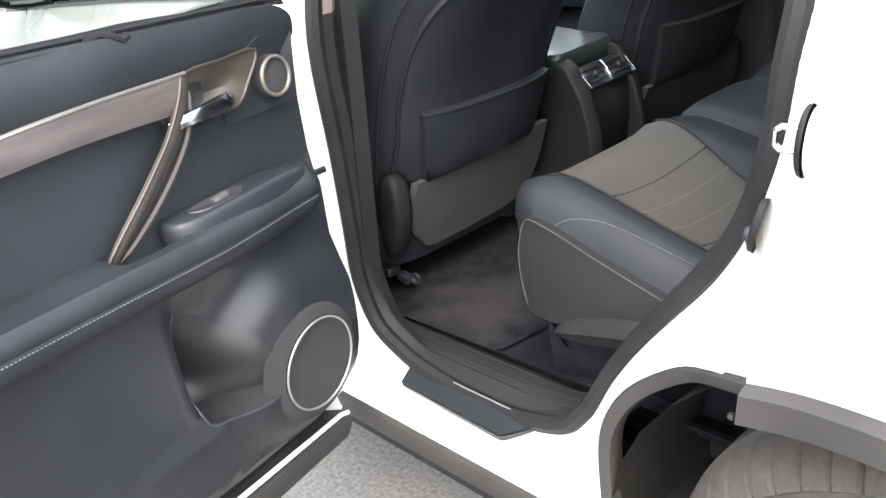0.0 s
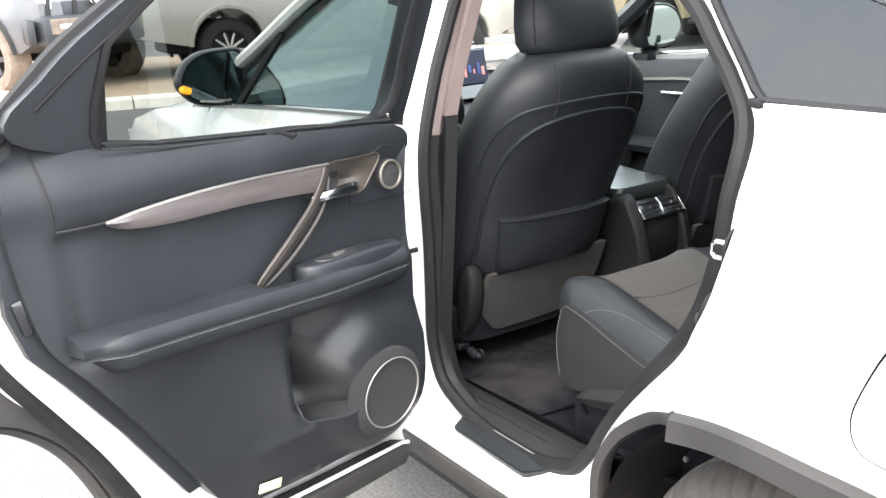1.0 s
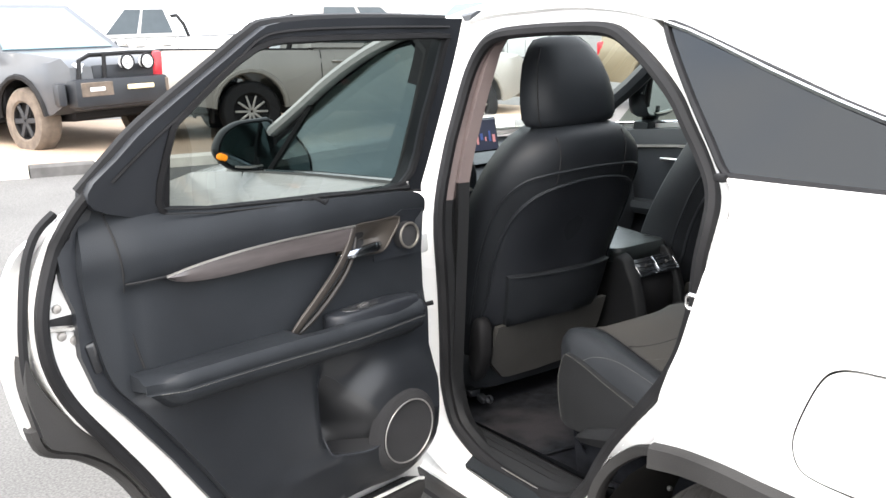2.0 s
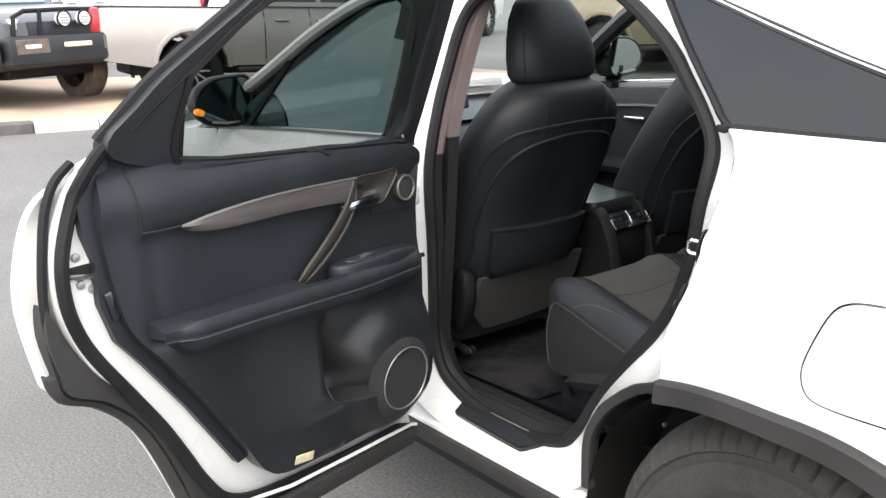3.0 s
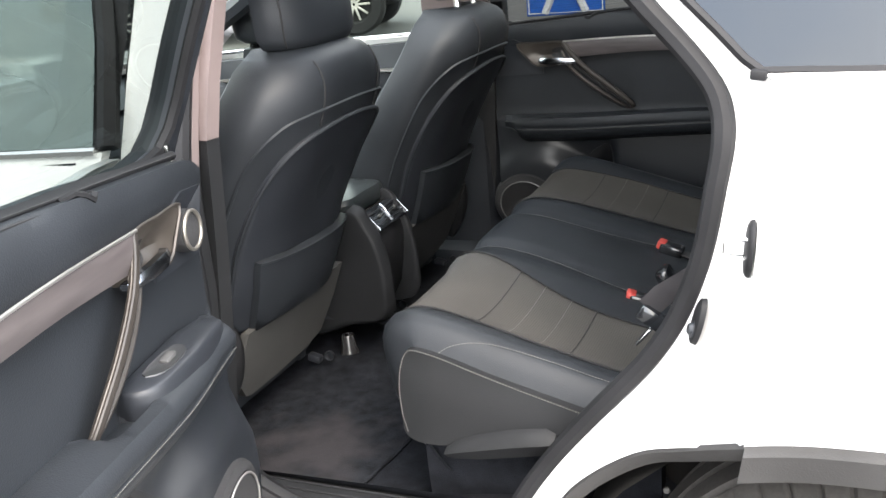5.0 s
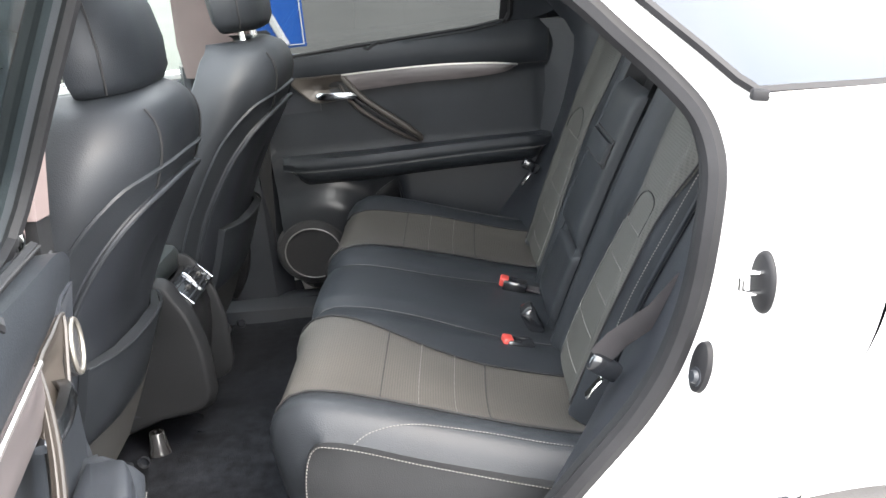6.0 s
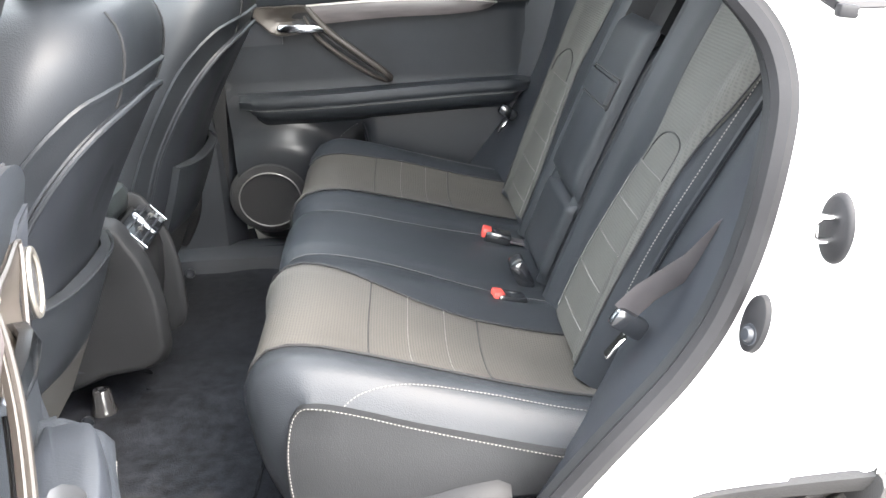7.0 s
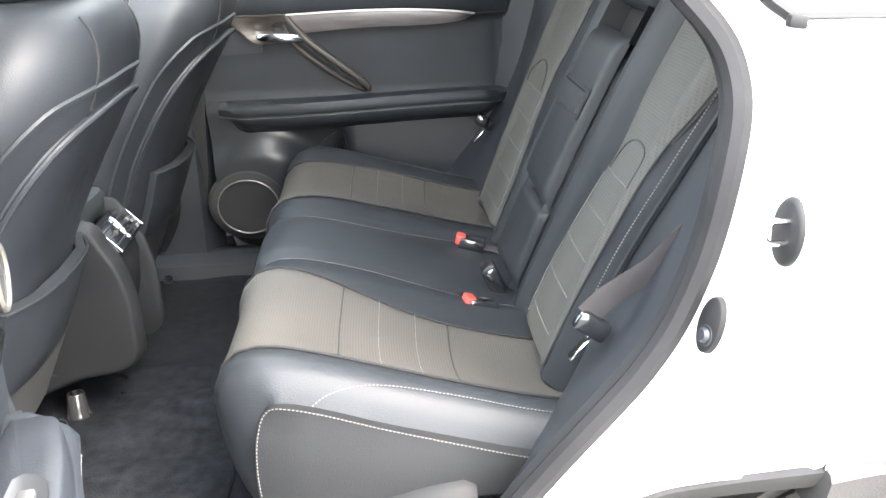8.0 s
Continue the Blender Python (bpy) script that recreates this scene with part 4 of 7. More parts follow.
    P("frame_lip", tube([(a, pane_w(b) - 0.018, b) for a, b in [tuple(p) for p in smooth_line(FRAME[:8], 4, False)]], 0.012, 6), RUBBER)
    P("window_pane", sheet(wi, lambda a, b: Vector((a, pane_w(b) - 0.004, b)), step=0.2), GLASS_REAR if near else GLASS_FARSIDE, label="lightly tinted door glass" if near else "grey privacy door glass")
    P("pane_post", sheet([(0.675, 1.19), (0.70, 1.19), (0.71, 1.335), (0.694, 1.35)], lambda a, b: Vector((a, pane_w(b) + 0.008, b)), step=0.05, back=lambda a, b: Vector((a, pane_w(b) - 0.01, b))), RUBBER)
    P("corner_fill", sheet([(0.70, 1.20), (0.80, 1.225), (0.84, 1.245), (0.70, 1.352)], lambda a, b: Vector((a, pane_w(b) + 0.012, b)), step=0.05, back=lambda a, b: Vector((a, pane_w(b) - 0.02, b))), HARD)
    # lining
    pn = [tuple(p) for p in smooth_line(PANEL, 4)]
    pk = [tuple(p) for p in smooth_line(POCKET, 3)]
    lining = P("door_lining", sheet(pn, lambda a, b: Vector((a, panel_w(a, b), b)), [pk], step=0.0165, back=lambda a, b: Vector((a, 0.11, b))), LEATHER, label="black leather and plastic door lining", sharp=60)
    lining.data.materials.append(DOOR_PLASTIC)
    for poly in lining.data.polygons:
        poly.material_index = 1 if poly.center.z < 0.875 else 0
    P("lining_edge", sheet([(0.83, 1.235), (0.862, 1.18), (0.888, 1.165), (0.884, 1.10), (0.870, 1.05), (0.872, 0.97), (0.850, 0.895), (0.80, 0.83), (0.72, 0.715), (0.62, 0.555), (0.59, 0.56), (0.69, 0.73), (0.78, 0.86), (0.825, 0.93), (0.845, 1.05), (0.845, 1.15), (0.815, 1.225)], lambda a, b: Vector((a, 0.126, b)), step=0.04, back=lambda a, b: Vector((a, 0.106, b))), SOFT if near else RUBBER)
    P("door_pocket", sheet([(0.3 + (a - 0.3) * 1.01, b) for a, b in pk], lambda a, b: Vector((a, pocket_w(a, b), b)), step=0.009), POCKET_MAT, label="dark door pocket", sharp=50)
    P("pocket_edge", tube([(a, panel_w(a, b) - 0.001, b) for a, b in pk[:len(pk) * 11 // 16]], 0.0028, 6), SOFT)
    # seams of the upper pad and of the rear bolster
    P("lining_seam", tube([(a, panel_w(a, b) + 0.0008, b) for a, b in [tuple(p) for p in smooth_line([(0.800, 1.222), (0.798, 1.154), (0.791, 1.085), (0.784, 1.0), (0.770, 0.925)], 4, False)]], 0.0022, 5), SEAM)
    P("lining_seam", tube([(a, panel_w(a, 1.090) + 0.001, 1.0875) for a in np.linspace(0.79, 0.68, 8)], 0.0022, 5), SEAM)
    # brown strip with its bright upper edge
    st_top = [tuple(p) for p in smooth_line([(0.715, 1.087), (0.66, 1.096), (0.55, 1.104), (0.42, 1.105), (0.265, 1.100)], 4, False)]
    st_low = [tuple(p) for p in smooth_line([(0.71, 1.083), (0.68, 1.070), (0.60, 1.063), (0.45, 1.062), (0.300, 1.053)], 4, False)]
    off = 0.006
    P("trim_strip", loft([[(a, panel_w(a, b) - 0.004, b), (a, panel_w(a, b) + off, b), ((a + c) / 2, max(panel_w(a, b), panel_w(c, d)) + off + 0.003, (b + d) / 2), (c, panel_w(a, b) + off - 0.003, d), (c, panel_w(c, d) - 0.004, d)] for (a, b), (c, d) in zip(st_top, st_low)], closed=False), WOOD, label="brown-grey wood trim strip")
    P("trim_line", tube([(a, panel_w(a, b) + off, b) for a, b in st_top], 0.0026, 6), SATIN)
    P("trim_line", tube([(a, panel_w(a, b) + off - 0.002, b) for a, b in st_low], 0.0014, 6), SATIN)
    # handle bezel, lever, pull
    bez = [(0.306, 1.040), (0.282, 1.072), (0.266, 1.099), (0.20, 1.099), (0.132, 1.096), (0.160, 1.056), (0.190, 1.031), (0.25, 1.034)]
    dish = lambda a, b: 0.176 - 0.022 * math.exp(-((a - 0.22) / 0.045) ** 2 - ((b - 1.064) / 0.018) ** 2)
    # dark patch laid on the bezel for the shade in its hollow
    P("bezel_hollow", sheet([tuple(p) for p in smooth_line([(0.284, 1.052), (0.276, 1.074), (0.262, 1.083), (0.236, 1.080), (0.226, 1.066), (0.236, 1.052)], 3)], lambda a, b: Vector((a, dish(a, b) + 0.0012, b)), step=0.010), SEAM)
    P("handle_bezel", sheet([tuple(p) for p in smooth_line(bez, 3)], lambda a, b: Vector((a, dish(a, b), b)), step=0.012, back=lambda a, b: Vector((a, 0.15, b))), BEZEL)
    P("bezel_rim", tube([(a, 0.177, b) for a, b in [tuple(p) for p in smooth_line(bez, 3)]], 0.0026, 6, True), BRONZE)
    P("door_lever", loft([[(u, w0 - 0.008, z - h), (u, w0 + 0.004, z - h), (u, w0 + 0.006, z), (u, w0 + 0.002, z + h), (u, w0 - 0.008, z + h)] for u, w0, z, h in ((0.312, 0.176, 1.041, 0.004), (0.303, 0.182, 1.042, 0.007), (0.26, 0.187, 1.044, 0.009), (0.222, 0.187, 1.046, 0.0095), (0.200, 0.18, 1.047, 0.008), (0.192, 0.172, 1.047, 0.004))]), DARK_CHROME, label="bright door release lever")
    pull = [tuple(p) for p in smooth_line([(0.264, 0.172, 1.097), (0.284, 0.179, 1.068), (0.320, 0.185, 1.028), (0.377, 0.188, 0.98), (0.427, 0.184, 0.937), (0.449, 0.179, 0.914), (0.452, 0.172, 0.902)], 4, False)]
    P("pull_handle", tube(pull, lambda s: 0.0052 + 0.0015 * math.sin(math.pi * s), 8, flat=1.3, up=(1, 0, 0.6)), BRONZE, label="curved bronze pull handle")
    P("pull_strip", tube([(a + 0.006, b + 0.004, c + 0.004) for a, b, c in pull[:-3]], lambda s: 0.0026, 6), BRONZE)
    part_at = lambda n_: 0.006 + 0.022 * math.sin(math.pi * min(1.0, n_ / (len(pull) - 1)) ** 0.85)
    # near-black cord that stands in for the shade between the two bars
    P("pull_gap", tube([(a - 0.45 * part_at(n_), b - 0.006, c - 0.3 * part_at(n_)) for n_, (a, b, c) in enumerate(pull) if 1 < n_ < len(pull) - 1], 0.0055, 6), SEAM)
    P("pull_back", tube([(a - part_at(n_), b - 0.010, c - 0.62 * part_at(n_)) for n_, (a, b, c) in enumerate(pull) if 1 < n_ < len(pull) - 1], lambda q: 0.0042 + 0.0022 * math.sin(math.pi * q), 8), BRONZE)
    # armrest
    arm = []
    for u in np.linspace(0.085, 0.80, 60):
        k = smoothstep(0.80, 0.73, u) * smoothstep(0.085, 0.105 if near else 0.15, u)
        front = 0.205 + 0.030 * k - 0.018 * smoothstep(0.35, 0.10, u)
        zt = (0.912 if near else 0.886) + 0.012 * smoothstep(0.2, 0.75, u)
        zf = (0.884 if near else 0.862) + 0.022 * smoothstep(0.10, 0.80, u)
        b0 = 0.150 - 0.03 * smoothstep(0.74, 0.82, u)
        cup = 0.030 * smoothstep(0.345, 0.362, u) * smoothstep(0.462, 0.420, u) if near else 0.0
        sq = 0.25 + 0.75 * k
        arm.append([(u, b0, zt - 0.004 - cup), (u, b0 + 0.02, zt - cup), (u, b0 + (front - b0) * 0.50, zt - 0.003 - cup * 0.85), (u, b0 + (front - b0) * 0.66, zt - 0.004 - cup * 0.1), (u, front - 0.008, zf + 0.016 * sq), (u, front, zf + 0.004), (u, front - 0.001, zf - 0.009), (u, front - 0.0035, zf - 0.013), (u, front - 0.002, zf - 0.017), (u, front - 0.008, zf - 0.032 * sq), (u, front - 0.016, zf - 0.044 * sq), (u, front - 0.032, zf - 0.052 * sq), (u, b0 + 0.02, zf - 0.064 * sq), (u, b0 - 0.01, zf - 0.075 * sq)])
    P("armrest", loft(arm), LEATHER, label="black leather armrest", sharp=50)
    P("armrest_stitch", dashes([r[8] for r in arm[2:-2]], 0.0008), STITCH)
    if near:
        # raised switch pod at the front of the armrest and the finger hollow behind it
        pod_line = rounded([(0.362, 0.166), (0.366, 0.186), (0.352, 0.207), (0.315, 0.216), (0.22, 0.217), (0.13, 0.206), (0.108, 0.194), (0.106, 0.168), (0.115, 0.158), (0.24, 0.157), (0.346, 0.158)], 4)
        pod_at = lambda a: 0.925 - 0.010 * smoothstep(0.20, 0.10, a)
        pod = P("switch_pod", loft([[(0.25 + (a - 0.25) * f_, 0.188 + (b - 0.188) * g_, pod_at(0.25 + (a - 0.25) * f_) + dz) for a, b in pod_line] for f_, g_, dz in ((0.985, 1.06, -0.045), (1.0, 1.10, -0.022), (1.0, 1.04, -0.009), (0.985, 0.95, -0.002), (0.955, 0.84, 0.0), (0.5, 0.45, 0.0005), (0.05, 0.05, 0.0005))]), SOFT, label="raised black switch pod", sharp=50)
        plate = rounded([(0.318, 0.176), (0.311, 0.203), (0.245, 0.205), (0.233, 0.178)], 3)
        P("switch_plate", loft([[(0.276 + (a - 0.276) * f_, 0.190 + (b - 0.190) * f_, pod_at(a) + dz) for a, b in plate] for f_, dz in ((1.03, -0.001), (1.0, 0.0022), (0.95, 0.0016), (0.05, 0.0016))]), SWITCH_GREY)
        P("window_switch", rbox(0.026, 0.014, 0.008, 0.003, 2, (0.273, 0.191, 0.928), m=pose(0, 0, 0, 0, 8, -3)), SWITCH_CAP, label="pale-edged window switch")
    # loudspeaker, tweeter, sticker
    su = 0.176 if near else 0.137
    ringc = [(su + 0.076 * math.cos(t), 0.206 - 0.10 * (0.076 * math.sin(t)) * -1.0, 0.606 + 0.076 * math.sin(t)) for t in np.linspace(0, 2 * math.pi, 48, endpoint=False)]
    P("speaker_ring", tube(ringc, 0.0019, 8, True), RINGM, label="bright loudspeaker ring")
    P("speaker_rim", loft([[(su + r * math.cos(t), w0 + 0.10 * r * math.sin(t), 0.606 + r * math.sin(t)) for t in np.linspace(0, 2 * math.pi, 48, endpoint=False)] for r, w0 in ((0.104, 0.180), (0.094, 0.198), (0.080, 0.204), (0.073, 0.202), (0.045, 0.202), (0.001, 0.203))], caps=False), GRILLE, label="black mesh loudspeaker grille")
    tu = 0.105 if near else 0.055
    tw = [(tu + 0.028 * math.cos(t), 0.178, 1.050 + 0.028 * math.sin(t)) for t in np.linspace(0, 2 * math.pi, 32, endpoint=False)]
    P("tweeter_ring", tube(tw, 0.0030, 8, True), WARM_RING)
    P("tweeter", loft([[(tu + r * math.cos(t), w0, 1.050 + r * math.sin(t)) for t in np.linspace(0, 2 * math.pi, 32, endpoint=False)] for r, w0 in ((0.032, 0.155), (0.031, 0.175), (0.026, 0.176), (0.001, 0.179))], caps=False), GRILLE)
    P("tweeter_plate", sheet([(0.20, 1.03), (0.15, 1.10), (0.125, 1.112), (0.055, 1.105), (0.052, 1.0), (0.2, 1.005)], lambda a, b: Vector((a, panel_w(a, b) + 0.004, b)), step=0.03, back=lambda a, b: Vector((a, 0.15, b))), SOFT)
    P("belt_moulding", tube([(0.07, 0.150, 1.152), (0.2, 0.150, 1.160), (0.4, 0.150, 1.176), (0.6, 0.148, 1.190), (0.695, 0.142, 1.205)], 0.007, 6), RUBBER)
    P("belt_guide", tube([(0.385, 0.158, 1.172), (0.365, 0.166, 1.176), (0.350, 0.170, 1.170), (0.340, 0.172, 1.162), (0.330, 0.169, 1.166)], lambda q: 0.0052 + 0.002 * q, 6, flat=0.8), RUBBER)
    for off_w, off_z in ((0.158, 0.004), (0.168, -0.004)):
        P("belt_groove", tube([(a, off_w, b + off_z) for a, b in ((0.075, 1.150), (0.2, 1.160), (0.4, 1.174), (0.6, 1.189), (0.70, 1.204))], 0.0018, 5), SEAM)
    P("frame_groove", tube([(a, pane_w(b) + 0.0165, b) for a, b in [tuple(p) for p in smooth_line([(0.80, 1.272), (0.725, 1.340), (0.60, 1.440), (0.545, 1.492), (0.48, 1.507), (0.30, 1.509), (0.05, 1.504)], 4, False)]], 0.0035, 6), RUBBER)
    P("lock_pin", lathe([(0.0, 0.030), (0.0055, 0.028), (0.006, 0.018), (0.0035, 0.012), (0.0035, 0.0)], 12, (0.062, 0.138, 1.138), axis="z"), CHROME, label="bright lock pin")
    if near:
        P("sticker", rbox(0.052, 0.003, 0.022, 0.001, 1, (0.47, 0.160, 0.512), m=pose(0, 0, 0, -14, -8, 0)), LABEL, label="cream sticker")
        hook = P("latch", rbox(0.070, 0.022, 0.030, 0.006, 2, (0.880, 0.098, 1.035)), RUBBER, label="door latch with a bright hook")
        P("latch_hook", tube([(0.915, 0.112, 1.03), (0.87, 0.114, 1.022), (0.845, 0.116, 1.03), (0.843, 0.118, 1.045)], 0.0055, 6), CHROME)
        for a, b in ((0.895, 1.062), (0.893, 1.012), (0.872, 1.000)):
            P("latch_screw", lathe([(0.0, 0.004), (0.007, 0.003), (0.0085, 0.0), (0.0085, -0.006)], 12, (a, 0.110, b), rot=Matrix.Diagonal((1, 1, 1, 1))), SATIN)
        P("latch_cover", rbox(0.035, 0.02, 0.06, 0.006, 2, (0.842, 0.122, 0.965), m=pose(0, 0, 0, 0, 12, 0)), PIANO)
        P("edge_clip", rbox(0.022, 0.012, 0.014, 0.004, 2, (0.818, 0.118, 0.885), m=pose(0, 0, 0, 0, 35, 0)), GREYPL)
        P("door_check", tube([(0.03, 0.06, 0.84), (-0.01, 0.085, 0.843), (-0.035, 0.10, 0.846)], 0.006, 6), RUBBER)
        for z in (0.62, 1.0):
            P("hinge", rbox(0.07, 0.03, 0.05, 0.008, 2, (0.0, 0.085, z)), WHITE)
    return body


GLASS_REAR = glass("rear_door_glass", (0.195, 0.215, 0.21), alpha=0.012, sky=(0.5, 0.6, 0.6))
# far pane tinted darker than its near twin to dim the bright outside
GLASS_FARSIDE = glass("rear_privacy_glass", (0.085, 0.09, 0.088), alpha=0.0)
SWITCH_GREY = mat("dark_grey_switch_plate", (0.028, 0.029, 0.031), rough=0.35, vary=0.1)
SWITCH_CAP = mat("grey_switch_cap", (0.06, 0.06, 0.06), rough=0.35, vary=0.1)
BEZEL = mat("dark_bronze_bezel", (0.050, 0.043, 0.037), rough=0.35, metal=0.3, vary=0.1)
WARM_RING = mat("champagne_ring", (0.25, 0.235, 0.21), rough=0.38, metal=0.8, vary=0.06)
RINGM = mat("satin_speaker_ring", (0.25, 0.245, 0.24), rough=0.36, metal=0.6, vary=0.05)
# black plastic, darkened in colour for the shade inside the pocket
POCKET_MAT = mat("black_pocket_plastic", (0.012, 0.0125, 0.014), rough=0.55, vary=0.15, bump=0.15, bscale=500)
GRILLE = mat("black_mesh_grille", (0.016, 0.016, 0.018), rough=0.6, vary=0.1, bump=0.9, bscale=900, bkind="voronoi")
rear_door(DOOR_OPEN, True)
rear_door(DOOR_FAR, False)

# ---- cabin ----
CABIN = [(x, y) for x, y in ((-1.2, 0.20), (0.9, 0.20), (0.9, 2 * MID - 0.20), (-1.2, 2 * MID - 0.20))]


def floor_z(x, y):
    """Carpet with the tunnel between the footwells."""
    t = abs(y - MID)
    z = 0.405 + 0.014 * smoothstep(0.20, 0.10, t)
    z += 0.05 * smoothstep(0.25, 0.6, x)
    z += 0.04 * smoothstep(0.62, 0.70, t)
    return Vector((x, y, z))


K("carpet", sheet(CABIN, floor_z, step=0.06), CARPET, "black cabin carpet")
K("sill_trim", loft([[(x, 0.125, soft_table([(-0.1, 0.50), (0.05, 0.475), (0.15, 0.445), (0.4, 0.44), (0.55, 0.475), (0.62, 0.52)], x)), (x, 0.15, 0.462 + 0.03 * smoothstep(0.45, 0.62, x)), (x, 0.19, 0.468 + 0.03 * smoothstep(0.45, 0.62, x)), (x, 0.225, 0.452), (x, 0.235, 0.405)] for x in (-0.10, 0.0, 0.1, 0.2, 0.3, 0.4, 0.5, 0.62)], closed=False), GRAINED)
for y_, z_ in ((0.152, 0.4635), (0.171, 0.4662), (0.190, 0.4685)):
    K("sill_ridge", tube([(x, y_, z_ + 0.03 * smoothstep(0.45, 0.62, x)) for x in np.linspace(-0.06, 0.58, 22)], 0.0022, 5), RUBBER)
KM("sill_trim", loft([[(x, 0.125, 0.47), (x, 0.15, 0.475), (x, 0.20, 0.475), (x, 0.235, 0.455), (x, 0.25, 0.40)] for x in (-0.15, 0.2, 0.62)], closed=False), HARD)


def pillar(kk):
    """Trim of the centre pillar: a mauve upper half over a black lower half."""
    def ring(x0, x1, y0, y1, z):
        return [(x1, y0, z), (x1 + 0.004, y0 + 0.03, z), (x1 - 0.03, y1, z), (x0 + 0.02, y1, z), (x0, y0 + 0.04, z)]
    kk("pillar_trim", loft([ring(-0.11, 0.016, 0.130, 0.175, 0.44), ring(-0.11, 0.050, 0.135, 0.175, 0.70), ring(-0.11, 0.070, 0.150, 0.190, 0.95), ring(-0.11, 0.076, 0.165, 0.205, 1.13)]), GRAINED, "black lower pillar trim")
    kk("pillar_trim", loft([ring(-0.12, 0.078, 0.162, 0.215, 1.13), ring(-0.125, 0.082, 0.185, 0.240, 1.22), ring(-0.11, 0.090, 0.225, 0.280, 1.34), ring(-0.09, 0.104, 0.258, 0.30, 1.44), ring(-0.07, 0.135, 0.275, 0.32, 1.49)]), MAUVE, "mauve upper pillar trim")


pillar(K)
pillar(KM)
KM("pillar_base", rbox(0.26, 0.03, 0.86, 0.01, 1, (-0.03, 0.085, 0.80)), HARD)
KM("pillar_base", rbox(0.36, 0.03, 0.80, 0.01, 1, (1.00, 0.10, 0.84)), HARD)
KM("pillar_cover", loft([[(0.075, 0.12, z), (0.03, 0.185, z), (-0.13, 0.195, z), (-0.16, 0.12, z)] for z in (0.42, 0.8, 1.16)]), HARD)
KM("quarter_cover", loft([[(0.80, 0.12, z), (0.84 + 0.2 * max(0, z - 0.7), 0.20, z), (1.10, 0.22, z), (1.15, 0.12, z)] for z in (0.42, 0.7, 0.9, 1.2)]), HARD)
# quarter trims and load bay
for kk in (K, KM):
    kk("quarter_trim", sheet([(0.95, 0.40), (2.1, 0.40), (2.1, 1.19), (1.6, 1.22), (1.08, 1.235), (1.0, 1.28), (0.86, 1.38), (0.74, 1.44), (0.745, 1.415), (0.86, 1.30), (0.95, 1.24), (1.05, 1.21), (1.04, 1.1), (0.99, 0.9), (0.95, 0.7)], lambda a, b: Vector((a, 0.195 + 0.25 * max(0, b - 1.1), b)), step=0.08, back=lambda a, b: Vector((a, 0.205 + 0.25 * max(0, b - 1.1), b))), HARD)
K("load_bay", rbox(1.15, 1.40, 0.05, 0.02, 1, (1.55, MID, 0.80)), CARPET)
K("tail_trim", rbox(0.04, 1.38, 0.8, 0.02, 1, (2.12, MID, 0.8)), HARD)


# front seats
BACK_X = [(0.58, -0.095), (0.66, -0.062), (0.70, -0.042), (0.78, -0.008), (0.86, 0.022), (0.95, 0.068), (1.04, 0.118), (1.11, 0.156), (1.165, 0.174), (1.205, 0.174), (1.232, 0.160), (1.248, 0.130)]
BACK_W = [(0.58, 0.222), (0.66, 0.236), (0.75, 0.247), (0.9, 0.255), (1.04, 0.255), (1.11, 0.247), (1.165, 0.225), (1.205, 0.190), (1.232, 0.155), (1.248, 0.11)]
BACK_D = [(0.58, 0.075), (0.7, 0.085), (0.9, 0.085), (1.08, 0.070), (1.17, 0.058), (1.22, 0.045), (1.248, 0.015)]


def seat_back(yc):
    def place(y, z):
        a, b = soft_table(BACK_W, z), soft_table(BACK_D, z)
        xr = soft_table(BACK_X, z)
        s = min(0.999, abs(y - yc) / a)
        return Vector((xr - b + b * (1 - s ** 3.0) ** (1 / 3.0) - 0.050 * s ** 3, y, z))
    return place


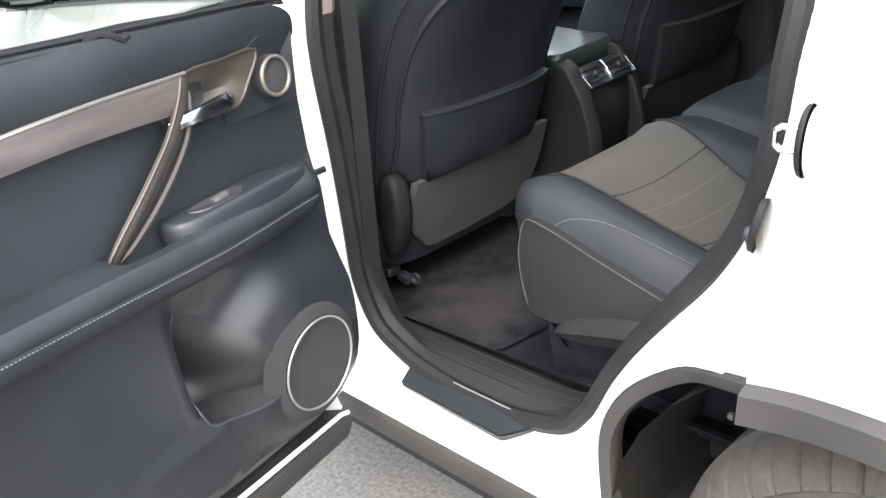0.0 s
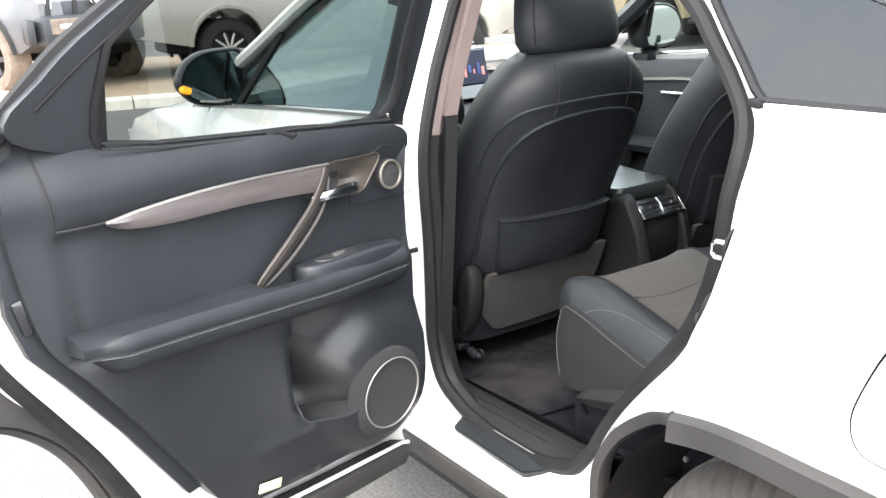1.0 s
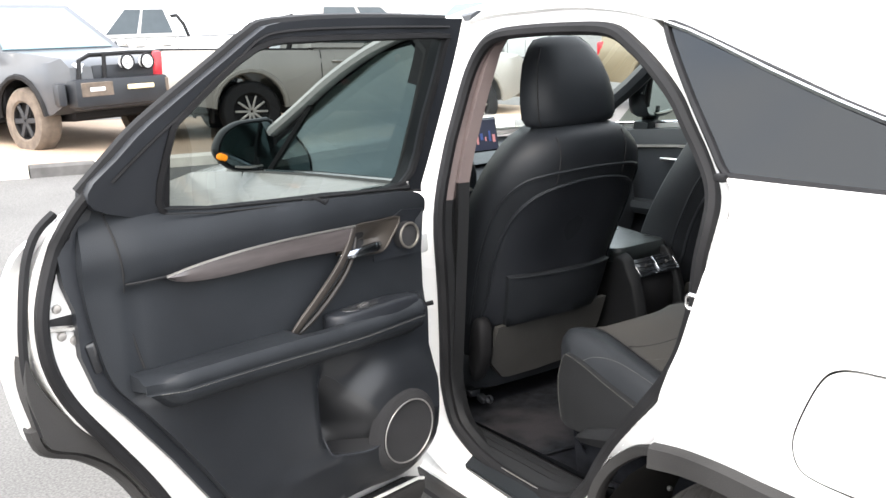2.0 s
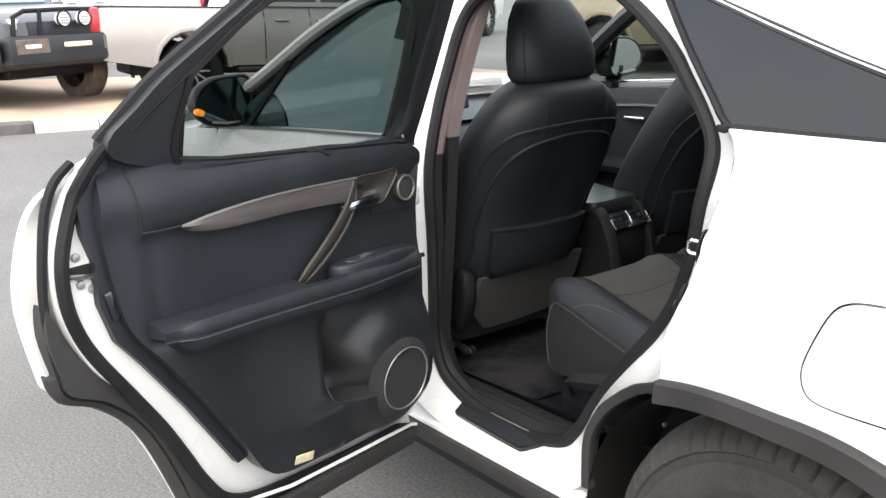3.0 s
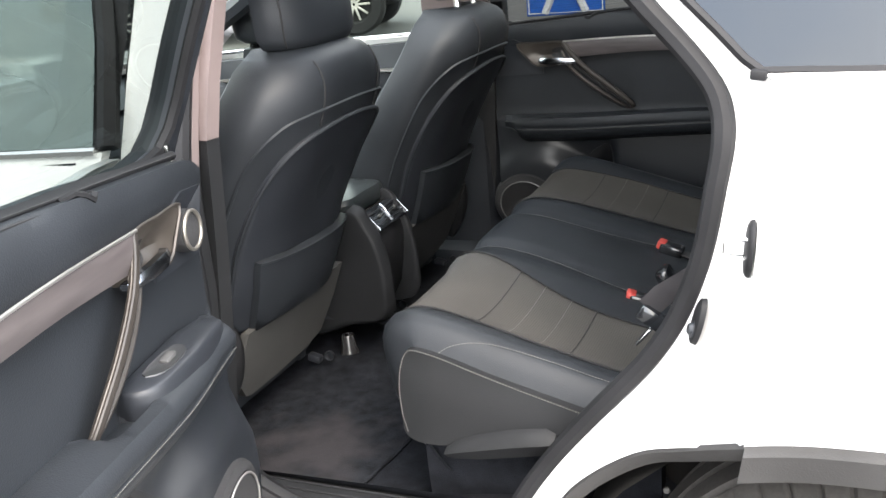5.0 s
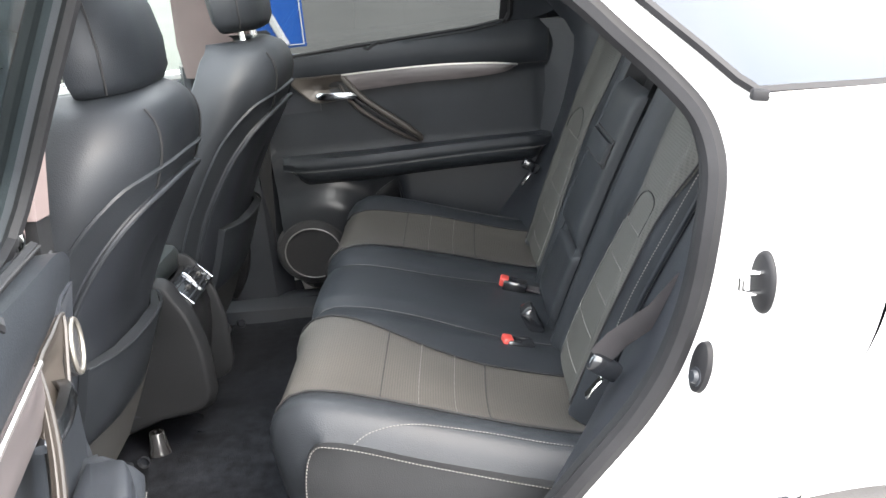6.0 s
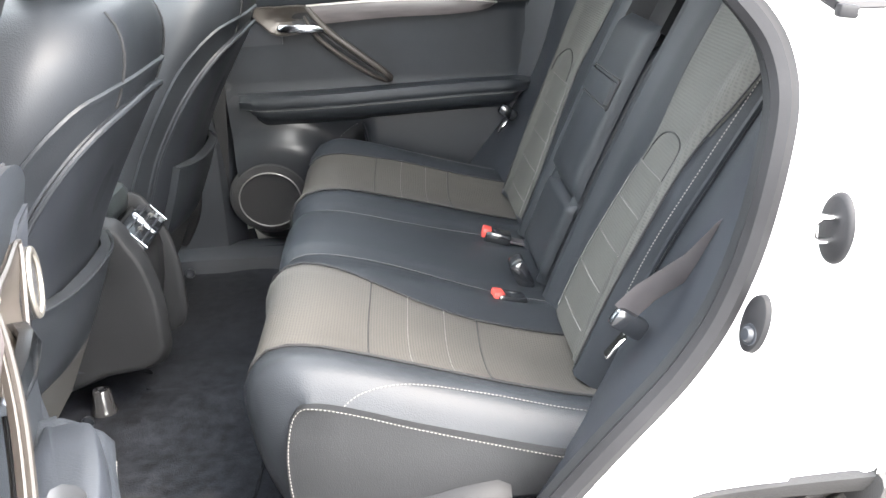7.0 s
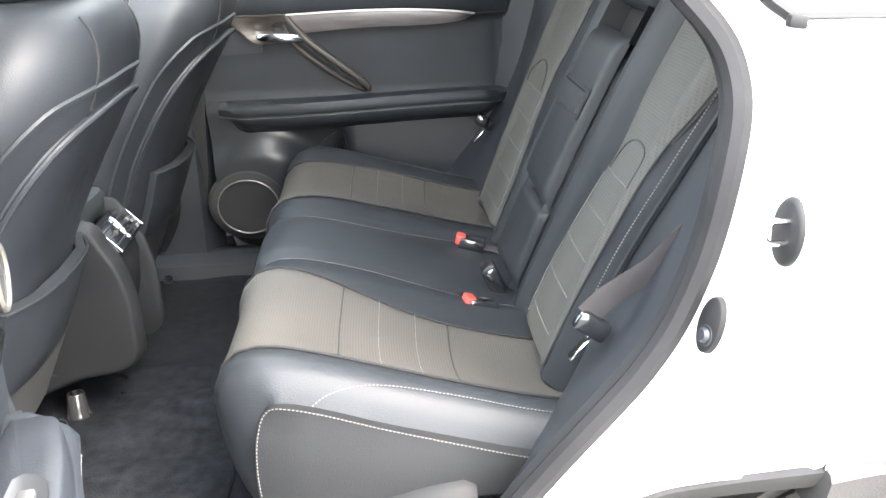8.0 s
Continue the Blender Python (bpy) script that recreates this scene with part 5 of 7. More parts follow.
def front_seat(yc, back=0.0, raised=0.0):
    """A front seat, slid back and with its headrest raised by so much."""
    root = thing("front_seat", (0.0, yc, 0.42), "black leather front seat with a map pocket behind", "car seat", "front seats")
    k = Kit(root, Matrix.Translation((back, 0, 0)))
    kh = Kit(root, Matrix.Translation((back, 0, raised)))
    F = seat_back(yc)
    zs = [0.58, 0.62, 0.66, 0.70, 0.74, 0.78, 0.82, 0.86, 0.90, 0.95, 1.0, 1.05, 1.08, 1.11, 1.14, 1.165, 1.185, 1.205, 1.22, 1.232, 1.242, 1.248]
    rings = []
    for z in zs:
        a, b, xr = soft_table(BACK_W, z), soft_table(BACK_D, z), soft_table(BACK_X, z)
        ring = []
        for i in range(44):
            t = 2 * math.pi * i / 44
            c, s = math.cos(t), math.sin(t)
            y = yc + a * math.copysign(abs(c) ** (2 / 3.0), c)
            x = xr - b + b * math.copysign(abs(s) ** (2 / 3.0), s)
            q = abs(y - yc) / a
            x -= 0.050 * q ** 3
            if s < 0:
                x -= 0.045 * q ** 2
            ring.append((x, y, z))
        rings.append(ring)
    rest = k("backrest", loft(rings), LEATHER, "black leather backrest", sharp=80)
    # hard panel over the rear of the backrest
    arch = [(-0.202, 0.70), (-0.210, 0.79), (-0.215, 0.90), (-0.210, 0.99), (-0.188, 1.048), (-0.150, 1.082), (-0.085, 1.100), (0.0, 1.106)]
    arch = arch + [(-a, b) for a, b in arch[-2::-1]] + [(0.1, 0.695), (-0.1, 0.695)]
    al = [tuple(p) for p in smooth_line(arch, 4)]
    G = lambda a, b, o: F(yc + a, b) + Vector((o, 0, -0.3 * o))
    k("back_panel", sheet(al, lambda a, b: G(a, b, 0.009 - 0.010 * math.exp(-(a / 0.13) ** 2 - ((b - 0.96) / 0.12) ** 2)), step=0.025, back=lambda a, b: G(a, b, -0.01)), SOFT, "moulded black seat back panel", parent=rest, sharp=60)
    k("panel_piping", tube([G(a, b, 0.0085) for a, b in al[:len(al) - 8]], 0.0046, 8), LEATHER, parent=rest)
    half = [(-0.228, 0.69), (-0.235, 0.80), (-0.241, 0.97), (-0.234, 1.06), (-0.200, 1.110), (-0.150, 1.126), (-0.09, 1.132), (0.0, 1.135)]
    arch2 = half + [(-a, b) for a, b in half[-2::-1]]
    k("seam", tube([G(a, b, 0.001) for a, b in [tuple(p) for p in smooth_line(arch2, 4, False)]], 0.0042, 6), LEATHER, parent=rest)
    pk = [(-0.160, 0.690), (-0.172, 0.78), (-0.181, 0.848), (-0.10, 0.846), (0.0, 0.844), (0.10, 0.842), (0.188, 0.840), (0.186, 0.76), (0.18, 0.690)]
    k("map_pocket", sheet(pk, lambda a, b: G(a, b, 0.024 + 0.006 * math.cos(a * 7)), step=0.03, back=lambda a, b: G(a, b, 0.012)), LEATHER, "black leather map pocket", parent=rest)
    k("pocket_hem", tube([G(a, b, 0.024 + 0.006 * math.cos(a * 7)) for a, b in [tuple(p) for p in smooth_line(pk[2:7], 4, False)]], 0.0026, 6), LEATHER, parent=rest)
    # stitched seams over the shoulder
    for s in (-1, 1):
        k("seam", tube([F(yc + s * 0.112, z) + Vector((0.001, 0, 0)) for z in np.linspace(1.10, 1.222, 8)], 0.0020, 5), SEAM, parent=rest)
    # skirt, cushion and slides
    k("seat_skirt", sheet([(-0.186, 0.688), (-0.190, 0.62), (-0.182, 0.568), (-0.13, 0.510), (-0.105, 0.503), (0.0, 0.503), (0.12, 0.51), (0.19, 0.53), (0.21, 0.62), (0.21, 0.705)], lambda a, b: Vector((-0.040 + 0.42 * (b - 0.70) + 0.004, yc + a, b)), step=0.03, back=lambda a, b: Vector((-0.055 + 0.42 * (b - 0.70), yc + a, b))), GREYPL, "worn grey plastic flap")
    cush = []
    for x in np.linspace(-0.66, -0.15, 12):
        q = (x + 0.405) / 0.255
        h = 0.62 + 0.05 * smoothstep(-0.2, -0.6, x) - 0.03 * abs(q) ** 6
        w = 0.255 - 0.03 * abs(q) ** 6
        cush.append([(x, yc + w * math.copysign(abs(math.cos(t)) ** 0.5, math.cos(t)), 0.53 + (h - 0.53) * math.copysign(abs(math.sin(t)) ** 0.6, math.sin(t))) for t in np.linspace(0, 2 * math.pi, 28, endpoint=False)])
    k("seat_cushion", loft(cush), LEATHER)
    side = -1 if yc < MID else 1
    oval = [tuple(p) for p in smooth_line([(-0.098, 0.520), (-0.062, 0.552), (-0.028, 0.605), (-0.014, 0.662), (-0.022, 0.708), (-0.050, 0.726), (-0.080, 0.712), (-0.108, 0.655), (-0.126, 0.560)], 4)]
    k("side_cover", loft([[(-0.078 + (x + 0.065) * f * 0.74, yc + side * d, 0.63 + (z - 0.63) * f) for x, z in oval] for d, f in ((0.205, 0.88), (0.216, 0.95), (0.232, 0.95), (0.240, 0.90), (0.245, 0.80), (0.247, 0.6), (0.248, 0.3))]), RUBBER, "black recliner cover", sharp=80)
    for s in (-0.19, 0.19):
        k("slide_rail", rbox(0.38, 0.036, 0.022, 0.004, 1, (-0.36, yc + s, 0.458)), HARD)
        k("rail_cover", rbox(0.036, 0.024, 0.020, 0.006, 2, (-0.135, yc + s, 0.452), m=pose(0, 0, 0, 0, 14, 0)), HARD)
        k("rail_bolt", lathe([(0.0, 0.012), (0.011, 0.010), (0.013, 0.0)], 10, (-0.088, yc + s - 0.012, 0.466)), HARD)
        k("rail_foot", rbox(0.03, 0.03, 0.06, 0.004, 1, (-0.45, yc + s, 0.43)), HARD)
    # headrest
    hr = []
    for z, cx, a, b in ((1.240, 0.090, 0.108, 0.035), (1.247, 0.090, 0.137, 0.048), (1.266, 0.088, 0.150, 0.058), (1.31, 0.084, 0.150, 0.062), (1.36, 0.076, 0.140, 0.060), (1.41, 0.064, 0.121, 0.054), (1.447, 0.054, 0.094, 0.046), (1.468, 0.046, 0.068, 0.034), (1.474, 0.043, 0.03, 0.015)):
        ring = []
        for i in range(32):
            t = 2 * math.pi * i / 32
            c, s = math.cos(t), math.sin(t)
            ring.append((cx + b * math.copysign(abs(s) ** 0.7, s) - (0.03 * abs(c) ** 2 if s > 0 else 0), yc + a * math.copysign(abs(c) ** 0.7, c), z))
        hr.append(ring)
    head = kh("headrest", loft(hr), LEATHER, "black leather headrest", sharp=80)
    hs = [(r[i][0] + 0.001, r[i][1], r[i][2]) for r, i in [(r, 13) for r in hr[1:7]]]
    kh("headrest_seam", tube(hs, 0.0022, 5), SEAM, parent=head)
    for s in (-0.06, 0.06):
        kh("headrest_post", tube([(0.095, yc + s, 1.19), (0.088, yc + s, 1.27)], 0.008, 8), CHROME, parent=head)
    return root


front_seat(0.532)
front_seat(2 * MID - 0.532, 0.045, 0.028)


# rear bench: cushion surface over v (round the front edge, then back) and y
CUSH_PROF = [(0.350, 0.50), (0.318, 0.54), (0.296, 0.585), (0.280, 0.64), (0.279, 0.69), (0.288, 0.728), (0.315, 0.752), (0.36, 0.755), (0.42, 0.744), (0.50, 0.722), (0.58, 0.698), (0.66, 0.675), (0.74, 0.655), (0.82, 0.640)]
cprof = [tuple(p) for p in smooth_line(CUSH_PROF, 4, False)]
cmeas = np.concatenate([[0], np.cumsum([math.dist(cprof[i], cprof[i + 1]) for i in range(len(cprof) - 1)])])


def cush_at(v, y, lift=0.0):
    """Bench cushion: v is metres along the profile from the bottom of its front."""
    v = min(max(v, 0.0), cmeas[-1] - 1e-6)
    i = int(np.searchsorted(cmeas, v, side='right') - 1)
    t = (v - cmeas[i]) / (cmeas[i + 1] - cmeas[i])
    a, b = np.array(cprof[i]), np.array(cprof[i + 1])
    p = a + (b - a) * t
    d = (b - a) / np.linalg.norm(b - a)
    n = np.array((-d[1], d[0]))
    k = min(abs(y - 0.245), abs(2 * MID - 0.245 - y))
    s = abs(y - MID)
    puff = 0.0
    # hollow of the seats, raised middle place and soft valleys between them
    puff -= 0.012 * math.exp(-((s - 0.39) / 0.10) ** 2) * smoothstep(0.30, 0.42, v)
    puff -= 0.012 * math.exp(-((s - 0.125 - 0.035 * smoothstep(0.42, 0.72, v)) / 0.012) ** 2)
    puff += 0.008 * math.exp(-(s / 0.11) ** 4) + 0.010 * math.exp(-((s - 0.215) / 0.045) ** 2)
    puff += 0.030 * math.exp(-((s - 0.595) / 0.065) ** 2) * smoothstep(0.16, 0.32, v)
    edge = 0.050 * (1 - min(1.0, k / 0.055)) ** 2.2
    front = 0.02 * smoothstep(0.5, 0.66, s)
    corner = 0.062 * (1 - min(1.0, k / 0.085)) ** 2.2 * smoothstep(0.36, 0.24, v)
    q = p + n * (puff - edge * smoothstep(0.18, 0.30, v) + lift)
    return Vector((q[0] + front * smoothstep(0.5, 0.2, v) + corner, y, q[1]))


def v_at(x):
    """The place along the cushion's profile that lies at x on its top."""
    for i in range(len(cprof) - 1, 0, -1):
        if cprof[i - 1][0] <= x <= cprof[i][0] and cprof[i][1] > 0.6:
            return cmeas[i - 1] + (x - cprof[i - 1][0]) / (cprof[i][0] - cprof[i - 1][0]) * (cmeas[i] - cmeas[i - 1])
    return cmeas[-1]


def cush_patch(v0, v1, y0, y1, lift, nv=26, ny=16):
    rows, uvs = [], []
    for i in range(nv + 1):
        v = v0 + (v1 - v0) * i / nv
        a, b = (y0(v), y1(v)) if callable(y0) else (y0, y1)
        rows.append([cush_at(v, a + (b - a) * j / ny, lift + (0.0015 if 0 < j < ny else -0.002)) for j in range(ny + 1)])
        uvs.append([(v, a + (b - a) * j / ny) for j in range(ny + 1)])
    return loft(rows, closed=False, uvs=uvs)


VT = cmeas[-1]
bench = thing("rear_bench_seat", (0.55, MID, 0.44), "black leather rear bench with grey-brown perforated inserts", "car seat")
B = Kit(bench)
YE = [0.245, 0.252, 0.262, 0.275, 0.29, 0.305] + list(np.linspace(0.33, 2 * MID - 0.33, 64)) + [2 * MID - v for v in (0.305, 0.29, 0.275, 0.262, 0.252, 0.245)]
rows = [[cush_at(v, y) for y in YE] for v in np.linspace(0, VT, 44)]
cushion = B("cushion", loft(rows, closed=False), LEATHER, "black leather bench cushion", sharp=80)
ins_in = lambda v: 0.592 + 0.095 * smoothstep(0.62, 0.24, v)
ins_out = lambda v: 0.353 + 0.02 * smoothstep(0.55, 0.26, v)
for mir in (False, True):
    f = (lambda p: Vector(flip(p))) if mir else (lambda p: p)
    bm = cush_patch(0.205, VT, ins_out, ins_in, 0.0025)
    if mir:
        bmesh.ops.transform(bm, matrix=MIRROR_Y, verts=bm.verts)
    ins = B("seat_insert", bm, FABRIC, "grey-brown perforated seat insert", parent=cushion, sharp=80)
    for xv, m_ in ((0.449, SEAM), (0.509, STITCH), (0.568, STITCH), (0.621, SEAM)):
        v = v_at(xv)
        B("insert_seam", tube([f(cush_at(v, ins_out(v) + (ins_in(v) - ins_out(v)) * s, 0.0034)) for s in np.linspace(0.01, 0.99, 10)], 0.0008 if m_ is STITCH else 0.0016, 5), m_, parent=cushion)
    for line in (ins_in, ins_out):
        B("insert_seam", tube([f(cush_at(v, line(v), 0.003)) for v in np.linspace(0.205, VT - 0.01, 24)], 0.002, 5), SEAM, parent=cushion)
    # valley beside the middle place
    B("valley_stitch", dashes([f(cush_at(v, MID - 0.125 - 0.035 * smoothstep(0.42, 0.72, v), 0.006)) for v in np.linspace(0.20, VT - 0.02, 24)], 0.0009), STITCH, parent=cushion)


def side_panel(kit):
    """Leather end of the cushion with its double stitching."""
    out = [(0.352, 0.568), (0.343, 0.60), (0.341, 0.65), (0.346, 0.70), (0.357, 0.729), (0.378, 0.739), (0.43, 0.728), (0.52, 0.699), (0.67, 0.656), (0.78, 0.628), (0.78, 0.60), (0.62, 0.595), (0.53, 0.590), (0.45, 0.568), (0.40, 0.562)]
    ol = [tuple(p) for p in smooth_line(out, 4)]
    fn = lambda a, b: Vector((a, 0.229 + 0.012 * smoothstep(0.66, 0.75, b + 0.17 * (a - 0.34)) + 0.010 * smoothstep(0.39, 0.34, a), b))
    kit("cushion_end", sheet(ol, fn, step=0.03, back=lambda a, b: Vector((a, 0.30, b))), GREYLEATHER, "dark grey leather cushion end", parent=cushion, sharp=60)
    top = [(0.353, 0.575), (0.345, 0.61), (0.344, 0.66), (0.349, 0.70), (0.359, 0.725), (0.379, 0.735), (0.43, 0.724), (0.52, 0.695), (0.67, 0.652), (0.77, 0.627)]
    kit("end_stitch", dashes([fn(a, b) + Vector((0, -0.001, 0.003)) for a, b in [tuple(p) for p in smooth_line(top, 5, False)]], 0.0009), STITCH, parent=cushion)
    roll = [(c0.x, c0.y, c0.z) for c0 in [cush_at(v_at(x), y, 0.0015) for x, y in ((0.410, 0.250), (0.44, 0.264), (0.50, 0.279), (0.60, 0.286), (0.70, 0.286), (0.775, 0.286))]]
    kit("end_stitch", dashes([tuple(p) for p in smooth_line(roll, 5, False)], 0.0008), STITCH, parent=cushion)
    kit("lever", loft([[(x, 0.236 - d, z + h), (x, 0.222 - d, z + h * 0.7), (x, 0.212 - d, z), (x, 0.220 - d, z - h), (x, 0.236, z - h)] for x, z, h, d in ((0.430, 0.556, 0.008, 0.0), (0.448, 0.563, 0.015, 0.005), (0.50, 0.577, 0.021, 0.008), (0.56, 0.591, 0.023, 0.008), (0.615, 0.600, 0.022, 0.005), (0.632, 0.601, 0.014, 0.0))]), GRAINED, "dark seat tilt lever", parent=cushion)
    kit("bench_base", loft([[(x, y + 0.03, z) for y in (0.225, 0.265)] + [(x, 0.30, 0.42), (x, 0.262, 0.42)] for x, z in ((0.375, 0.56), (0.45, 0.565), (0.60, 0.59), (0.80, 0.62))]), CARPET, parent=cushion)


side_panel(B)
side_panel(Kit(bench, MIRROR_Y))
B("bench_pedestal", rbox(0.40, 1.26, 0.09, 0.02, 1, (0.62, MID, 0.46)), HARD)

# bench backrests
REC = 0.475


def back_at(h, y, lift=0.0, bow=0.0):
    """Backrest plane: h is the height over the cushion."""
    z = 0.655 + h
    x = 0.770 + REC * (z - 0.665) - 0.012 * math.sin(math.pi * min(1, max(0, h / 0.66)))
    n = Vector((-1, 0, REC)).normalized()
    return Vector((x, y, z)) + n * lift


def outer_y(h):
    """The outer edge of a side backrest, which spreads towards its top."""
    return soft_table([(0.0, 0.386), (0.2, 0.382), (0.34, 0.350), (0.44, 0.327), (0.62, 0.290)], h)


def insert_in(h):
    """Inner edge of the grey insert."""
    return soft_table([(0.0, 0.655), (0.10, 0.650), (0.18, 0.628), (0.27, 0.598), (0.33, 0.584), (0.42, 0.602), (0.52, 0.600), (0.62, 0.595)], h)


def insert_out(h):
    """Outer edge of the grey insert, which opens out to the whole side above the arch."""
    return soft_table([(0.0, 0.436), (0.10, 0.430), (0.20, 0.420), (0.30, 0.402), (0.36, 0.384), (0.42, 0.358), (0.48, 0.338), (0.62, 0.316)], h)


def back_section(y0, y1, h1, mirror, inset=True):
    kit = Kit(bench, MIRROR_Y if mirror else None)
    n = 26
    Y0 = y0 if callable(y0) else (lambda h: y0)
    rows = []
    for i in range(n + 1):
        h = h1 * i / n
        row = []
        for j in range(21):
            s = j / 20
            y = Y0(h) + (y1 - Y0(h)) * s
            e = min(s, 1 - s)
            roll = -0.055 * (1 - min(1, e / 0.10)) ** 2 + 0.016 * math.exp(-((e - 0.12) / 0.07) ** 2)
            topr = -0.06 * max(0.0, (h - (h1 - 0.05)) / 0.05) ** 2
            row.append(back_at(h, y, roll + topr))
        rows.append(row)
    rows.append([back_at(h1 + 0.004, Y0(h1) + (y1 - Y0(h1)) * j / 20, -0.12) for j in range(21)])
    bk = kit("backrest", loft(rows, closed=False), LEATHER, "black leather bench backrest", sharp=80)
    if inset:
        hs = list(np.linspace(0.012, h1 - 0.035, 40))
        edge_lift = lambda y, h: 0.016 * math.exp(-((min((y - Y0(h)) / (y1 - Y0(h)), (y1 - y) / (y1 - Y0(h))) - 0.12) / 0.07) ** 2)
        swell = lambda s: 0.010 * math.sin(math.pi * s) ** 0.5

        def cloth(h, s, up=0.0):
            y = insert_out(h) + (insert_in(h) - insert_out(h)) * s
            return back_at(h, y, edge_lift(y, h) + swell(s) + up)
        cols = np.linspace(0, 1, 17)
        rows = [[cloth(h, s, 0.003 if 0 < s < 1 else -0.004) for s in cols] for h in hs]
        uvs = [[(h, insert_out(h) + (insert_in(h) - insert_out(h)) * s) for s in cols] for h in hs]
        kit("back_insert", loft(rows, closed=False, uvs=uvs), FABRIC_BACK, "grey-brown perforated back insert", parent=bk, sharp=80)
        for h in (0.046, 0.110, 0.170, 0.230, 0.290):
            kit("insert_seam", tube([cloth(h, s, 0.0040) for s in np.linspace(0.22, 0.94, 10)], 0.0008, 5), STITCH, parent=bk)
        arc = [cloth(0.292 + 0.056 * max(0.0, math.sin(t)) ** 0.7, 0.50 + 0.36 * math.cos(t), 0.0034) for t in np.linspace(0.0, math.pi, 22)]
        kit("insert_seam", tube(arc, 0.0016, 5), SEAM, parent=bk)
        for s in (0.0, 1.0):
            kit("insert_seam", tube([cloth(h, s, 0.001) for h in hs], 0.0018, 5), SEAM, parent=bk)
        kit("insert_stitch", tube([cloth(h, 0.96, 0.0040) for h in np.linspace(0.02, 0.28, 20)], 0.0008, 5), STITCH, parent=bk)
        kit("edge_piping", tube([back_at(h, Y0(h) + 0.012, -0.012) for h in np.linspace(0.10, h1 - 0.06, 20)], 0.0045, 6), LEATHER, parent=bk)
        kit("edge_stitch", dashes([back_at(h, Y0(h) + 0.018, 0.0035) for h in np.linspace(0.12, h1 - 0.13, 20)], 0.0010), STITCH, parent=bk)
    return bk


back_section(outer_y, 0.766, 0.62, False)
back_section(outer_y, 0.766, 0.62, True)
mid_back = back_section(0.769, 2 * MID - 0.769, 0.455, False, inset=False)
# folded middle armrest with its pull strap, the hollow above it and the middle headrest block
ARM_W = 0.112


def arm_pad(h0, h1, thick, edge):
    rows = []
    for q in np.linspace(0, 1, 18):
        h = h0 + (h1 - h0) * q
        e = min(q, 1 - q)
        t = thick * (1 - (1 - min(1, e / 0.09)) ** 2.5)
        rows.append([back_at(h, MID + ARM_W * c, t * k_ + edge) for c, k_ in ((-1, 0.0), (-0.975, 0.55), (-0.92, 0.85), (-0.8, 0.97), (-0.4, 1.0), (0, 1.02), (0.4, 1.0), (0.8, 0.97), (0.92, 0.85), (0.975, 0.55), (1, 0.0))])
    return loft(rows, closed=False)


arm_rest = B("middle_armrest", arm_pad(0.155, 0.462, 0.022, 0.006), LEATHER, "folded black leather middle armrest", sharp=60)
B("armrest_base", arm_pad(0.01, 0.150, 0.016, 0.004), LEATHER, parent=mid_back, sharp=60)
B("pull_strap", loft([[back_at(h, MID + k_ * 0.092, l) for k_, l in ((-1, 0.026), (-0.97, 0.035), (-0.9, 0.037), (0.9, 0.037), (0.97, 0.035), (1, 0.026))] for h in (0.318, 0.322, 0.335, 0.352, 0.356)]), LEATHER, "leather pull strap", parent=arm_rest, sharp=50)
for h in (0.312, 0.362):
    B("strap_seam", tube([back_at(h, MID + k_, 0.0285) for k_ in np.linspace(-0.098, 0.098, 8)], 0.0022, 5), SEAM, parent=arm_rest)
for k_ in (-0.097, 0.097):
    B("strap_seam", tube([back_at(h, MID + k_, 0.0275) for h in np.linspace(0.312, 0.362, 5)], 0.0022, 5), SEAM, parent=arm_rest)
B("armrest_hollow", loft([[back_at(h, MID + k_ * 0.122, l) for k_, l in ((-1, 0.012), (-0.9, -0.03), (0.9, -0.03), (1, 0.012))] for h in (0.452, 0.470, 0.515)], closed=False), RUBBER, parent=mid_back)
hb = []
for h, a, l in ((0.508, 0.100, -0.03), (0.509, 0.116, 0.004), (0.520, 0.121, 0.022), (0.56, 0.120, 0.026), (0.61, 0.112, 0.024), (0.640, 0.098, 0.012), (0.648, 0.08, -0.03)):
    hb.append([back_at(h, MID + a * c, l * k_ - 0.04 * (1 - k_)) for c, k_ in ((-1, 0.0), (-0.96, 0.7), (-0.8, 0.96), (0, 1.0), (0.8, 0.96), (0.96, 0.7), (1, 0.0))])
B("middle_headrest", loft(hb, closed=False), LEATHER, "low black leather middle headrest", sharp=60)


def bench_headrest(y):
    rings = []
    for h, a, d in ((0.575, 0.06, 0.02), (0.585, 0.095, 0.04), (0.62, 0.115, 0.05), (0.67, 0.118, 0.05), (0.71, 0.10, 0.042), (0.73, 0.06, 0.025)):
        c = back_at(h, y, -0.03)
        rings.append([(c.x + d * math.sin(t), y + a * math.copysign(abs(math.cos(t)) ** 0.7, math.cos(t)), c.z) for t in np.linspace(0, 2 * math.pi, 24, endpoint=False)])
    return B("bench_headrest", loft(rings), LEATHER, "low black leather bench headrest", sharp=80)


for y in (0.52, 2 * MID - 0.52):
    bench_headrest(y)


REAR_EDGE = [(0.592, 0.627), (0.654, 0.671), (0.724, 0.728), (0.79, 0.785), (0.832, 0.818), (0.885, 0.850), (0.945, 0.874), (1.0, 0.889), (1.07, 0.901), (1.125, 0.909), (1.165, 0.907), (1.202, 0.893), (1.245, 0.858), (1.292, 0.812)]


